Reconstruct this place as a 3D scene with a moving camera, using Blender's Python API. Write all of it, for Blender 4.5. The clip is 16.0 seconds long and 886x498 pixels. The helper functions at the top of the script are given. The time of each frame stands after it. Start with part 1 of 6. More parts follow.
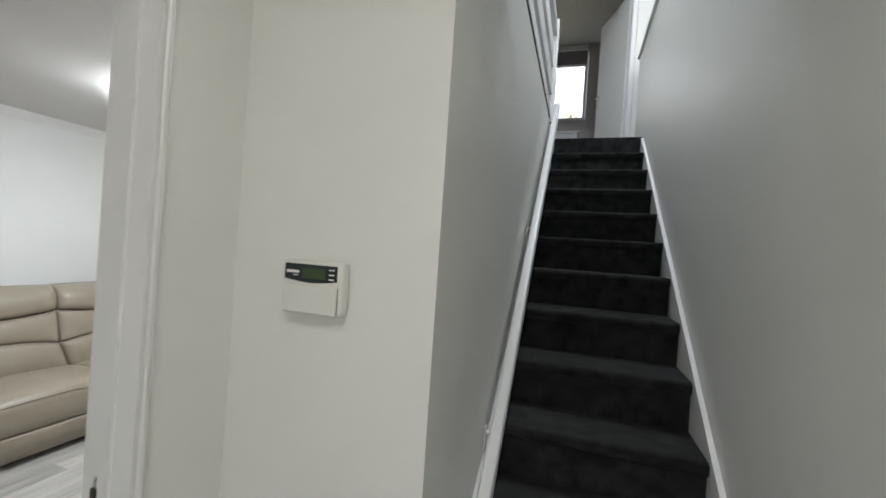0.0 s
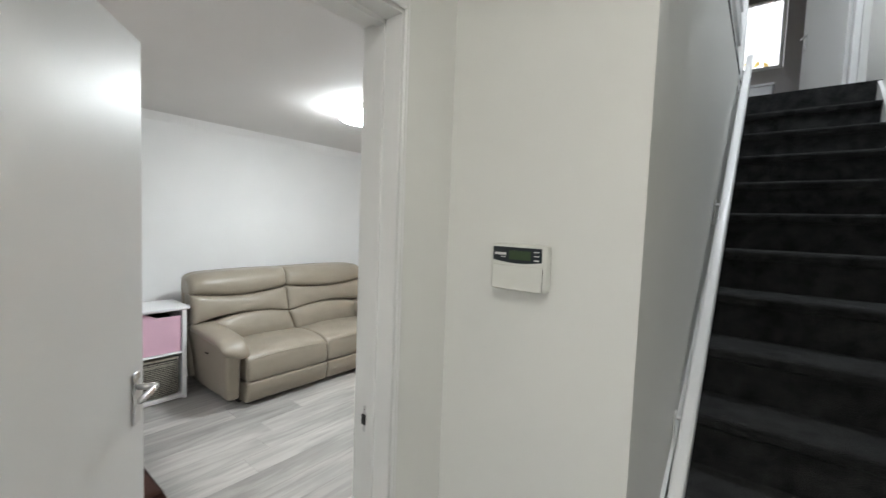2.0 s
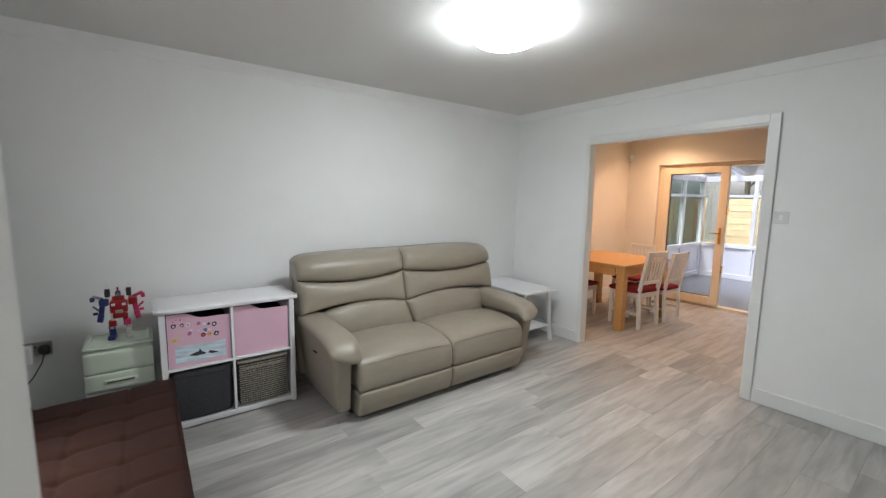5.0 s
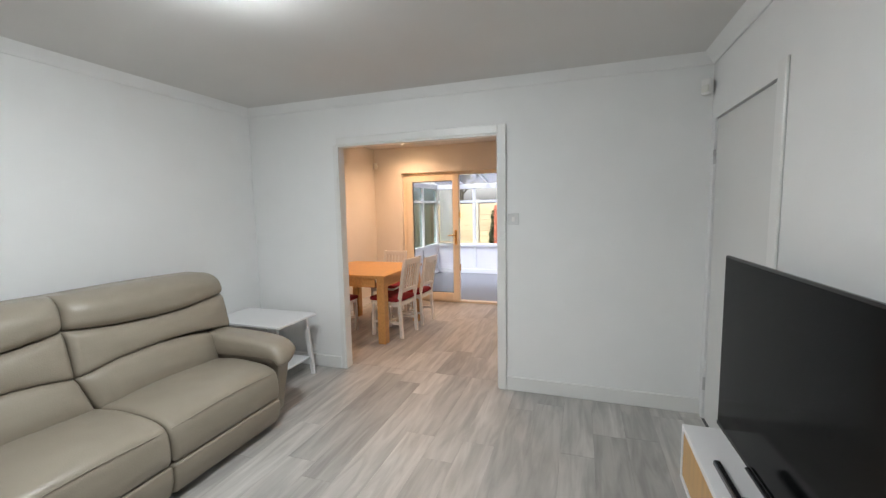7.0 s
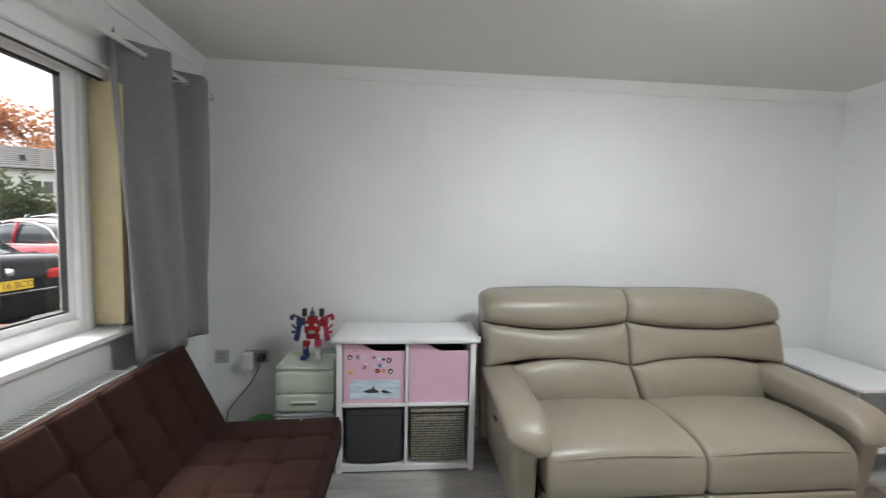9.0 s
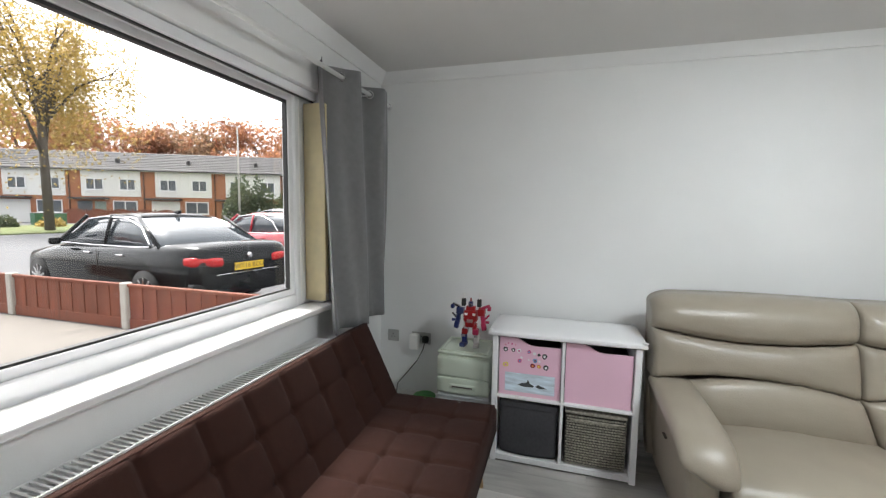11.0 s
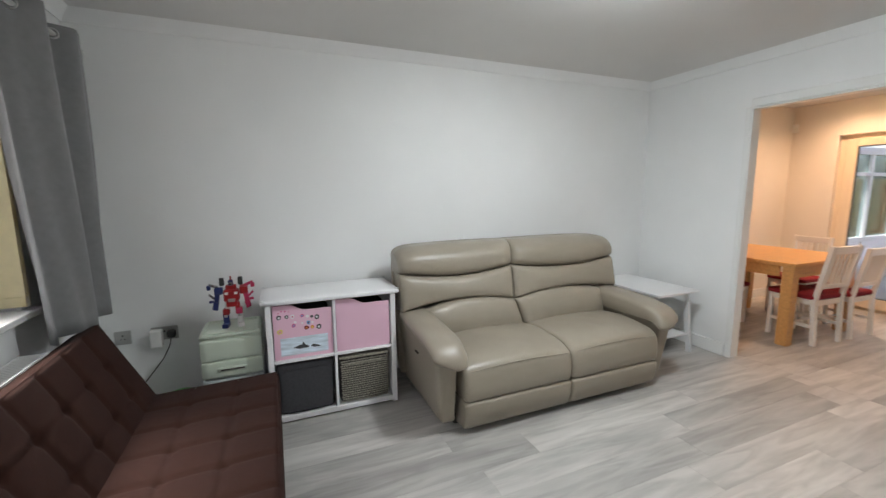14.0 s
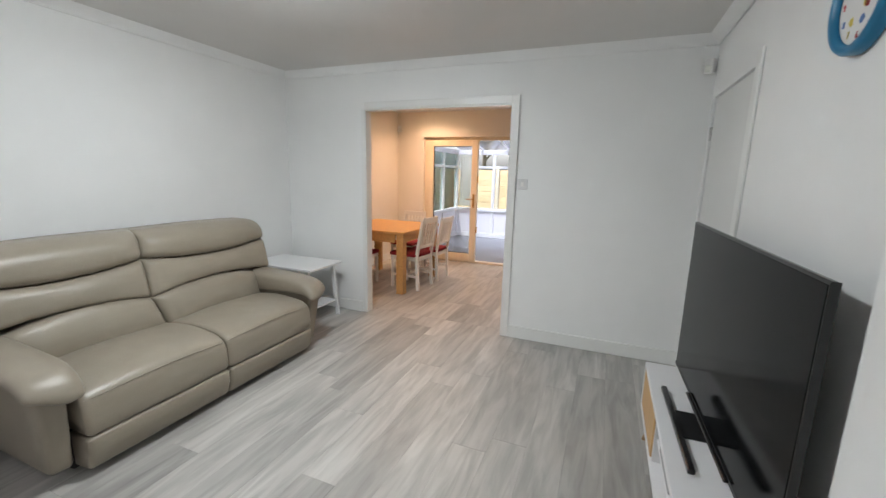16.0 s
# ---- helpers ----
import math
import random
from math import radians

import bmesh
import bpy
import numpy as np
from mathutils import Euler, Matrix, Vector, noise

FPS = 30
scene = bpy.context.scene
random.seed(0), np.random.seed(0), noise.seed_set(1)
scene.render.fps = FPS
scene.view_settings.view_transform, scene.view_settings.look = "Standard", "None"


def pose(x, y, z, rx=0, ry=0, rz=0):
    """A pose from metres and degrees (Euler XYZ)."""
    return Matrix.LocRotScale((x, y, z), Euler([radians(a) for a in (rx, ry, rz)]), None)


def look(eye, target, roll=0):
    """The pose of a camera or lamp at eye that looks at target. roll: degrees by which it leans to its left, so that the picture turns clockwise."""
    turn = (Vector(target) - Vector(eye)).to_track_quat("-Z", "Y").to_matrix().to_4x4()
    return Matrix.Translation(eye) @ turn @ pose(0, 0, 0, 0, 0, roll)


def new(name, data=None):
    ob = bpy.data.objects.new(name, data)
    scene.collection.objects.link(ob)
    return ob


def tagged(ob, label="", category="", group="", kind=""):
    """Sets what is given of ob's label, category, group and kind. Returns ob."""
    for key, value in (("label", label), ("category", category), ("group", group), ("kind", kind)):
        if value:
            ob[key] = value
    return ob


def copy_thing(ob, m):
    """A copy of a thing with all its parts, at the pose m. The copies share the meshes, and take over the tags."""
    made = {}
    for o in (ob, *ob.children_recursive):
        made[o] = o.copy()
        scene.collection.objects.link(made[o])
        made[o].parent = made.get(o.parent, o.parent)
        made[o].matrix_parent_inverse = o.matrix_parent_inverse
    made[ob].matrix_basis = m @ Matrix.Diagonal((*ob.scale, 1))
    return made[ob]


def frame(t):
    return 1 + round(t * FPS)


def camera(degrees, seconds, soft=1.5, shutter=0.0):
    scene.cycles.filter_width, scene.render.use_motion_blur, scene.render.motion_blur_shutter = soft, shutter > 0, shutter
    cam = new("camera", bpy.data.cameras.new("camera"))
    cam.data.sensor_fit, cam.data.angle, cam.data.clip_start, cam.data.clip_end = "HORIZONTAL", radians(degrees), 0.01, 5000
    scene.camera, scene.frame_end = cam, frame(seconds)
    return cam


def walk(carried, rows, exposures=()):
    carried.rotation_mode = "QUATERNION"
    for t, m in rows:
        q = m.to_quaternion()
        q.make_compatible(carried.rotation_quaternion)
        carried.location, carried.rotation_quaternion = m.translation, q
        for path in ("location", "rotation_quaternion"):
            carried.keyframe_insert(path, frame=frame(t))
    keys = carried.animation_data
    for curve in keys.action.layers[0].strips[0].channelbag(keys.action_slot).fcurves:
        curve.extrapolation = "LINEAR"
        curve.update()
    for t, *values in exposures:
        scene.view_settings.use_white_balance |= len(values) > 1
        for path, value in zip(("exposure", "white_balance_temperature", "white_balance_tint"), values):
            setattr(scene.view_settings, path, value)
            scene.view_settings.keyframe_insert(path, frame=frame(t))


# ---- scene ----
from mathutils.bvhtree import BVHTree
cam = camera(95.3, 16.0, soft=1.3, shutter=0.25)
PATH = [
    (0, (4.166, 0.122, 1.532), (3.537, 2.021, 1.532), 3.9),
    (0.5, (4.174, 0.138, 1.57), (3.712, 2.08, 1.691), 3.2),
    (1, (4.167, 0.09, 1.566), (3.515, 1.979, 1.661), 2.9),
    (1.5, (4.13, 0.032, 1.531), (3.153, 1.777, 1.515), 2.9),
    (2, (4.098, -0.028, 1.529), (2.86, 1.539, 1.407), 2.2),
    (2.5, (4.108, -0.118, 1.523), (2.69, 1.276, 1.314), 1.3),
    (3, (4.092, -0.091, 1.52), (2.578, 1.194, 1.275), 1.2),
    (3.5, (3.92, 0.07, 1.485), (2.322, 1.244, 1.228), 1.3),
    (3.7, (3.837, 0.15, 1.494), (2.205, 1.276, 1.232), 1.1),
    (5.8, (2.991, 0.659, 1.435), (1.53, 2.011, 1.239), -0.1),
    (6, (2.958, 0.734, 1.452), (1.763, 2.327, 1.26), 0.2),
    (6.5, (2.913, 0.84, 1.463), (2.264, 2.722, 1.265), -0.3),
    (7, (2.882, 0.893, 1.455), (2.234, 2.774, 1.253), -1.1),
    (7.5, (2.82, 0.978, 1.451), (1.634, 2.583, 1.319), -0.3),
    (8, (2.743, 1.023, 1.43), (1.07, 2.111, 1.308), 0.5),
    (8.5, (2.654, 0.958, 1.429), (0.749, 1.555, 1.296), 0.6),
    (9, (2.627, 0.865, 1.423), (0.639, 1.038, 1.294), 1.2),
    (9.5, (2.607, 0.778, 1.397), (0.617, 0.631, 1.254), 1.4),
    (10, (2.606, 0.759, 1.394), (0.663, 0.312, 1.231), 1.3),
    (10.2, (2.611, 0.758, 1.415), (0.696, 0.214, 1.228), 1.2),
    (12.3, (2.669, 0.967, 1.448), (0.757, 0.41, 1.268), 0.7),
    (12.5, (2.658, 0.939, 1.374), (0.684, 0.646, 1.252), 1.4),
    (13, (2.652, 0.8, 1.407), (0.688, 1.12, 1.209), 1.2),
    (13.5, (2.848, 0.699, 1.34), (0.922, 1.194, 1.126), 0.3),
    (14, (2.889, 0.56, 1.402), (1.063, 1.326, 1.116), -0.5),
    (14.5, (2.904, 0.444, 1.458), (1.3, 1.587, 1.11), 0.2),
    (15, (2.955, 0.467, 1.447), (1.677, 1.963, 1.089), 1.0),
    (15.5, (3.024, 0.538, 1.454), (2.07, 2.255, 1.081), 1.2),
    (16, (3.061, 0.568, 1.436), (2.328, 2.392, 1.067), 1.4),
]

# ---- world, sun, lamps ----
EXPO = [(0, 2.2), (1.5, 2.35), (2.5, 2.25), (3.7, 2.1), (5.8, 1.95), (6.5, 1.95), (7, 2.08), (8, 2.1), (10, 2.15), (13, 2.22), (14, 2.12), (14.5, 2.15), (15.5, 2.08), (16, 2.08)]
walk(cam, [(t, look(eye, target, roll)) for t, eye, target, roll in PATH], EXPO)

world = bpy.data.worlds.new("overcast_sky")
scene.world = world
world.use_nodes = True
wn, wl = world.node_tree.nodes, world.node_tree.links
sky = wn.new("ShaderNodeTexSky")
sky.sky_type, sky.sun_disc = "NISHITA", False
sky.sun_elevation, sky.sun_rotation = radians(60), radians(200)
sky.air_density, sky.dust_density = 1.0, 4.0
grey = wn.new("ShaderNodeHueSaturation")
grey.inputs["Saturation"].default_value = 0.12
wl.new(sky.outputs[0], grey.inputs["Color"])
wl.new(grey.outputs[0], wn["Background"].inputs["Color"])
wn["Background"].inputs["Strength"].default_value = 0.15


def lamp(name, kind, energy, m, color=(1, 1, 1), **more):
    data = bpy.data.lights.new(name, kind)
    data.energy, data.color = energy, color
    ob = new(name, data)
    ob.matrix_world = m
    return ob, data


sun, sun_data = lamp("sun", "SUN", 1.5, look((0, 0, 24), (4, 12, 0)), (1.0, 0.97, 0.93))
sun_data.angle = radians(20)

LIVING_LAMP = 21.5      # emission strength of the ceiling lamp's diffuser
SPOT_W = 10.0
HALL_LAMP = 6.4         # the same for the smaller lamps in the hall and over the stairs, both unseen
LANDING_FILL = 27.0

# ---- materials ----


def mat(name, color, rough=0.5, metal=0.0, vary=0.06, scale=6.0, bump=0.0, bump_scale=60.0, coat=0.0, spec=0.5,
        stretch=(1, 1, 1), per_object=0.0, sheen=0.0, dirt=None, dirt_amount=0.0):
    m = bpy.data.materials.new(name)
    m.use_nodes = True
    n, l = m.node_tree.nodes, m.node_tree.links
    b = n["Principled BSDF"]
    co = n.new("ShaderNodeTexCoord")
    mp = n.new("ShaderNodeMapping")
    mp.inputs["Scale"].default_value = stretch
    l.new(co.outputs["Object"], mp.inputs["Vector"])
    big = n.new("ShaderNodeTexNoise")
    big.inputs["Scale"].default_value, big.inputs["Detail"].default_value = scale, 6
    l.new(mp.outputs[0], big.inputs["Vector"])
    ramp = n.new("ShaderNodeValToRGB")
    dark = [max(0, c * (1 - vary)) for c in color]
    light = [min(1, c * (1 + vary)) for c in color]
    ramp.color_ramp.elements[0].position, ramp.color_ramp.elements[1].position = 0.3, 0.7
    ramp.color_ramp.elements[0].color, ramp.color_ramp.elements[1].color = (*dark, 1), (*light, 1)
    l.new(big.outputs["Fac"], ramp.inputs["Fac"])
    out = ramp.outputs[0]
    if per_object:
        info = n.new("ShaderNodeObjectInfo")
        hs = n.new("ShaderNodeHueSaturation")
        rng = n.new("ShaderNodeMapRange")
        rng.inputs["To Min"].default_value, rng.inputs["To Max"].default_value = 1 - per_object, 1 + per_object
        l.new(info.outputs["Random"], rng.inputs["Value"])
        l.new(rng.outputs[0], hs.inputs["Value"])
        l.new(out, hs.inputs["Color"])
        out = hs.outputs[0]
    if dirt:
        nz = n.new("ShaderNodeTexNoise")
        nz.inputs["Scale"].default_value, nz.inputs["Detail"].default_value = scale * 0.35, 8
        l.new(co.outputs["Object"], nz.inputs["Vector"])
        r2 = n.new("ShaderNodeMapRange")
        r2.inputs["From Min"].default_value, r2.inputs["From Max"].default_value = 0.5, 0.75
        r2.inputs["To Max"].default_value = dirt_amount
        l.new(nz.outputs["Fac"], r2.inputs["Value"])
        mx = n.new("ShaderNodeMix")
        mx.data_type = "RGBA"
        l.new(r2.outputs[0], mx.inputs["Factor"])
        l.new(out, mx.inputs["A"])
        mx.inputs["B"].default_value = (*dirt, 1)
        out = mx.outputs["Result"]
    l.new(out, b.inputs["Base Color"])
    b.inputs["Metallic"].default_value = metal
    b.inputs["Specular IOR Level"].default_value = spec
    b.inputs["Coat Weight"].default_value = coat
    b.inputs["Sheen Weight"].default_value = sheen
    rr = n.new("ShaderNodeMapRange")
    rr.inputs["To Min"].default_value, rr.inputs["To Max"].default_value = max(0.02, rough - 0.07), min(1, rough + 0.07)
    l.new(big.outputs["Fac"], rr.inputs["Value"])
    l.new(rr.outputs[0], b.inputs["Roughness"])
    if bump:
        fine = n.new("ShaderNodeTexNoise")
        fine.inputs["Scale"].default_value, fine.inputs["Detail"].default_value = bump_scale, 4
        l.new(mp.outputs[0], fine.inputs["Vector"])
        bp = n.new("ShaderNodeBump")
        bp.inputs["Strength"].default_value, bp.inputs["Distance"].default_value = bump, 0.01
        l.new(fine.outputs["Fac"], bp.inputs["Height"])
        l.new(bp.outputs[0], b.inputs["Normal"])
    return m


def glow(name, color, strength):
    m = bpy.data.materials.new(name)
    m.use_nodes = True
    b = m.node_tree.nodes["Principled BSDF"]
    b.inputs["Base Color"].default_value = (*color, 1)
    b.inputs["Emission Color"].default_value = (*color, 1)
    b.inputs["Emission Strength"].default_value = strength
    return m


def glass(name, color=(1, 1, 1), rough=0.0, clear=0.92):
    """Thin pane: mostly clear, with a Fresnel gloss."""
    m = bpy.data.materials.new(name)
    m.use_nodes = True
    n, l = m.node_tree.nodes, m.node_tree.links
    n.remove(n["Principled BSDF"])
    tr, gl, mx = n.new("ShaderNodeBsdfTransparent"), n.new("ShaderNodeBsdfGlossy"), n.new("ShaderNodeMixShader")
    lw = n.new("ShaderNodeLayerWeight")
    pw = n.new("ShaderNodeMath")
    pw.operation = "POWER"
    pw.inputs[1].default_value = 4.0
    fr = n.new("ShaderNodeMapRange")
    fr.inputs["To Min"].default_value, fr.inputs["To Max"].default_value = 0.03, 0.6
    l.new(lw.outputs["Facing"], pw.inputs[0])
    l.new(pw.outputs[0], fr.inputs["Value"])
    tr.inputs["Color"].default_value = (*[c * clear for c in color], 1)
    gl.inputs["Roughness"].default_value = rough
    l.new(fr.outputs[0], mx.inputs["Fac"])
    l.new(tr.outputs[0], mx.inputs[1])
    l.new(gl.outputs[0], mx.inputs[2])
    out = mx.outputs[0]
    l.new(out, n["Material Output"].inputs["Surface"])
    return m


M_WALL = mat("white_wall_paint", (0.84, 0.845, 0.84), 0.6, vary=0.015, scale=3, bump=0.08, bump_scale=180)
M_HALL = mat("off_white_hall_paint", (0.79, 0.79, 0.755), 0.40, vary=0.015, scale=2.5, bump=0.04, bump_scale=150)
M_DINE = mat("cream_dining_paint", (0.80, 0.75, 0.68), 0.6, vary=0.02, scale=3, bump=0.06, bump_scale=180)
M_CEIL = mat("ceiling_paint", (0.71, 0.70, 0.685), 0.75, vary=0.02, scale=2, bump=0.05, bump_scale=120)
M_GLOSS = mat("white_gloss_paint", (0.80, 0.80, 0.785), 0.34, vary=0.008, scale=5)
M_DOOR = mat("white_door_paint", (0.72, 0.72, 0.705), 0.40, vary=0.01, scale=2, bump=0.03, bump_scale=30, stretch=(1, 1, 0.15))
M_UPVC = mat("white_upvc", (0.84, 0.85, 0.86), 0.25, vary=0.015, scale=4)
M_SILL = mat("white_sill_laminate", (0.82, 0.82, 0.82), 0.2, vary=0.02, scale=6, coat=0.3)
M_OAKDOOR = mat("oak_foil_frame", (0.80, 0.68, 0.52), 0.35, vary=0.08, scale=8, stretch=(1, 1, 0.1))
M_CARPET = mat("charcoal_carpet", (0.023, 0.024, 0.0235), 0.97, vary=0.65, scale=16, bump=1.0, bump_scale=300, sheen=0.10, spec=0.05)


def let_through(m, amount):
    """Thin cloth: part of the light passes it, scattered."""
    n, l = m.node_tree.nodes, m.node_tree.links
    b = n["Principled BSDF"]
    tl, ms = n.new("ShaderNodeBsdfTranslucent"), n.new("ShaderNodeMixShader")
    l.new(b.inputs["Base Color"].links[0].from_socket, tl.inputs["Color"])
    ms.inputs["Fac"].default_value = amount
    l.new(b.outputs[0], ms.inputs[1])
    l.new(tl.outputs[0], ms.inputs[2])
    l.new(ms.outputs[0], n["Material Output"].inputs["Surface"])


def leather():
    """Taupe hide: fine grain, and a soft change of tone from panel to panel."""
    m = mat("taupe_leather", (0.300, 0.262, 0.208), 0.36, vary=0.05, scale=4.3, bump=0.10, bump_scale=150)
    n, l = m.node_tree.nodes, m.node_tree.links
    b = n["Principled BSDF"]
    for key in ("Base Color", "Roughness"):
        l.remove(b.inputs[key].links[0])
    b.inputs["Roughness"].default_value = 0.36
    nz = n.new("ShaderNodeTexNoise")
    nz.inputs["Scale"].default_value, nz.inputs["Detail"].default_value = 5.0, 2
    hs = n.new("ShaderNodeHueSaturation")
    rg = n.new("ShaderNodeMapRange")
    rg.inputs["To Min"].default_value, rg.inputs["To Max"].default_value = 0.92, 1.08
    l.new(nz.outputs["Fac"], rg.inputs["Value"])
    l.new(rg.outputs[0], hs.inputs["Value"])
    hs.inputs["Color"].default_value = (0.300, 0.262, 0.208, 1)
    l.new(hs.outputs[0], b.inputs["Base Color"])
    return m


M_LEATHER = leather()
M_SEAM_SHADE = mat("dark_seam_and_shade", (0.06, 0.05, 0.04), 0.8)
M_BASE = mat("black_plinth", (0.03, 0.03, 0.03), 0.7)
M_FUTON = mat("brown_felt_fabric", (0.036, 0.0145, 0.0105), 0.95, vary=0.12, scale=30, bump=0.5, bump_scale=420, sheen=0.03, spec=0.15)
M_WHITE = mat("white_laminate", (0.82, 0.82, 0.83), 0.35, vary=0.01, scale=5)
M_PINK = mat("pink_card", (0.78, 0.50, 0.62), 0.6, vary=0.02, scale=6)
M_CHARBOX = mat("charcoal_fabric_and_box_shade", (0.052, 0.052, 0.058), 0.9, vary=0.15, scale=60, bump=0.4, bump_scale=400)
M_MINT = mat("mint_plastic", (0.62, 0.69, 0.58), 0.35, vary=0.02, scale=5)
M_CLEAR = mat("frosted_plastic", (0.62, 0.66, 0.66), 0.3, vary=0.03)
M_CURTAIN = mat("grey_curtain", (0.21, 0.21, 0.215), 0.85, vary=0.06, scale=30, bump=0.25, bump_scale=350, sheen=0.2)
M_CREAM = mat("cream_blind_slat", (0.82, 0.74, 0.50), 0.7, vary=0.05, scale=20, bump=0.15, bump_scale=300)
let_through(M_CREAM, 0.45)
M_OAK = mat("oak_veneer", (0.54, 0.295, 0.105), 0.4, vary=0.14, scale=6, stretch=(8, 1, 8), bump=0.05)
M_LEGWOOD = mat("pale_wood_leg", (0.60, 0.38, 0.17), 0.45, vary=0.1, scale=10, stretch=(3, 3, 0.3))
M_CHAIR = mat("white_painted_wood", (0.80, 0.77, 0.72), 0.4, vary=0.02, scale=8)
M_RED = mat("red_seat_fabric", (0.26, 0.012, 0.02), 0.9, vary=0.12, scale=40, bump=0.3, bump_scale=300)
M_BLACK = mat("black_gloss_plastic", (0.012, 0.012, 0.013), 0.18, vary=0.1)
M_BLACKM = mat("black_matt_plastic", (0.02, 0.02, 0.02), 0.5, vary=0.1)
M_SCREEN = mat("dark_screen", (0.004, 0.0045, 0.005), 0.12, vary=0.05, spec=0.07)
M_METAL = mat("brushed_steel", (0.62, 0.62, 0.62), 0.28, 1.0, vary=0.05)
M_BRASS = mat("brass", (0.70, 0.45, 0.16), 0.25, 1.0, vary=0.05)
M_KEYPAD = mat("cream_plastic", (0.74, 0.74, 0.69), 0.4, vary=0.015)
M_LCD = mat("green_lcd", (0.045, 0.075, 0.035), 0.2, vary=0.05)
M_BLUE = mat("blue_plastic", (0.02, 0.19, 0.36), 0.3, vary=0.03)
M_FACE = mat("white_card", (0.82, 0.81, 0.79), 0.5, vary=0.01)
M_RADW = mat("white_radiator_enamel", (0.80, 0.80, 0.79), 0.3, vary=0.01)
M_STEELPLATE = mat("brushed_steel_plate", (0.46, 0.46, 0.45), 0.35, 0.6, vary=0.05)
M_GREY = mat("grey_floor_vinyl", (0.20, 0.205, 0.215), 0.35, vary=0.08, scale=8)
M_PANELW = mat("white_panel", (0.82, 0.82, 0.86), 0.35, vary=0.01)
M_PURPLEW = mat("grey_bedroom_paint", (0.50, 0.475, 0.48), 0.7, vary=0.02, bump=0.05)
M_TOYRED = mat("red_toy_plastic", (0.30, 0.012, 0.015), 0.3, vary=0.03)
M_TOYBLUE = mat("blue_toy_plastic", (0.015, 0.025, 0.11), 0.3, vary=0.03)
M_TOYPINK = mat("magenta_toy_plastic", (0.42, 0.03, 0.09), 0.3, vary=0.03)
M_GREEN = mat("green_plastic", (0.05, 0.35, 0.06), 0.4, vary=0.03)
M_GLASS = glass("window_glass")
M_FROST = glass("conservatory_side_glass", (0.62, 0.72, 0.72), clear=0.8)
M_LAMP = glow("lamp_diffuser", (0.91, 0.97, 1.0), LIVING_LAMP)
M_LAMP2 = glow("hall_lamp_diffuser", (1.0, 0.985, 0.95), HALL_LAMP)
M_FILL = glow("landing_fill_glow", (0.84, 0.90, 1.0), LANDING_FILL)
M_SPOT = glow("downlight_glow", (1.0, 0.72, 0.40), 30)
M_BASKET = mat("woven_seagrass_basket", (0.32, 0.30, 0.25), 0.9, vary=0.4, scale=70, bump=0.6, bump_scale=260)


def plank_mat():
    m = mat("grey_oak_laminate", (0.455, 0.443, 0.420), 0.38, vary=0.16, scale=2.0, stretch=(3.2, 0.7, 1), bump=0.05,
            bump_scale=30, per_object=0.17, spec=0.35)
    n, l = m.node_tree.nodes, m.node_tree.links
    # fine grain along the boards, offset for each board
    info = next(x for x in n if x.bl_idname == "ShaderNodeObjectInfo")
    mp = next(x for x in n if x.bl_idname == "ShaderNodeMapping")
    co = next(x for x in n if x.bl_idname == "ShaderNodeTexCoord")
    sc = n.new("ShaderNodeVectorMath")
    sc.operation = "SCALE"
    sc.inputs[0].default_value = (37.0, 53.0, 11.0)
    l.new(info.outputs["Random"], sc.inputs["Scale"])
    ad = n.new("ShaderNodeVectorMath")
    l.new(co.outputs["Object"], ad.inputs[0])
    l.new(sc.outputs[0], ad.inputs[1])
    l.new(ad.outputs[0], mp.inputs["Vector"])
    # knots and fine dark streaks on top of the broad tone
    bs = n["Principled BSDF"].inputs["Base Color"]
    src = bs.links[0].from_socket
    m2 = n.new("ShaderNodeMapping")
    m2.inputs["Scale"].default_value = (13, 1.5, 1)
    l.new(ad.outputs[0], m2.inputs["Vector"])
    nz = n.new("ShaderNodeTexNoise")
    nz.inputs["Scale"].default_value, nz.inputs["Detail"].default_value, nz.inputs["Distortion"].default_value = 1.3, 6, 0.9
    l.new(m2.outputs[0], nz.inputs["Vector"])
    rg = n.new("ShaderNodeMapRange")
    rg.inputs["From Min"].default_value, rg.inputs["From Max"].default_value = 0.34, 0.62
    rg.inputs["To Min"].default_value, rg.inputs["To Max"].default_value = 0.76, 1.04
    l.new(nz.outputs["Fac"], rg.inputs["Value"])
    hv = n.new("ShaderNodeHueSaturation")
    l.new(rg.outputs[0], hv.inputs["Value"])
    l.new(src, hv.inputs["Color"])
    l.new(hv.outputs[0], bs)
    return m


M_PLANK = plank_mat()

# ---- mesh helpers ----


def link(name, bm, material, parent=None, label="", smooth=False):
    me = bpy.data.meshes.new(name)
    bmesh.ops.recalc_face_normals(bm, faces=bm.faces)
    if smooth:
        for f in bm.faces:
            f.smooth = True
    bm.to_mesh(me)
    bm.free()
    for m in material if isinstance(material, (list, tuple)) else (material,):
        me.materials.append(m)
    ob = new(name, me)
    if parent:
        ob.parent = parent
    if label:
        ob["label"] = label
    return ob


def part(name, bm, material, parent, label="", smooth=False):
    return link(name, bm, material, parent, label, smooth)


def thing(name, x=0, y=0, z=0, rz=0, label="", category="", group="", kind=""):
    ob = new(name)
    ob.matrix_world = pose(x, y, z, 0, 0, rz)
    ob.empty_display_size = 0.1
    return tagged(ob, label, category, group, kind)


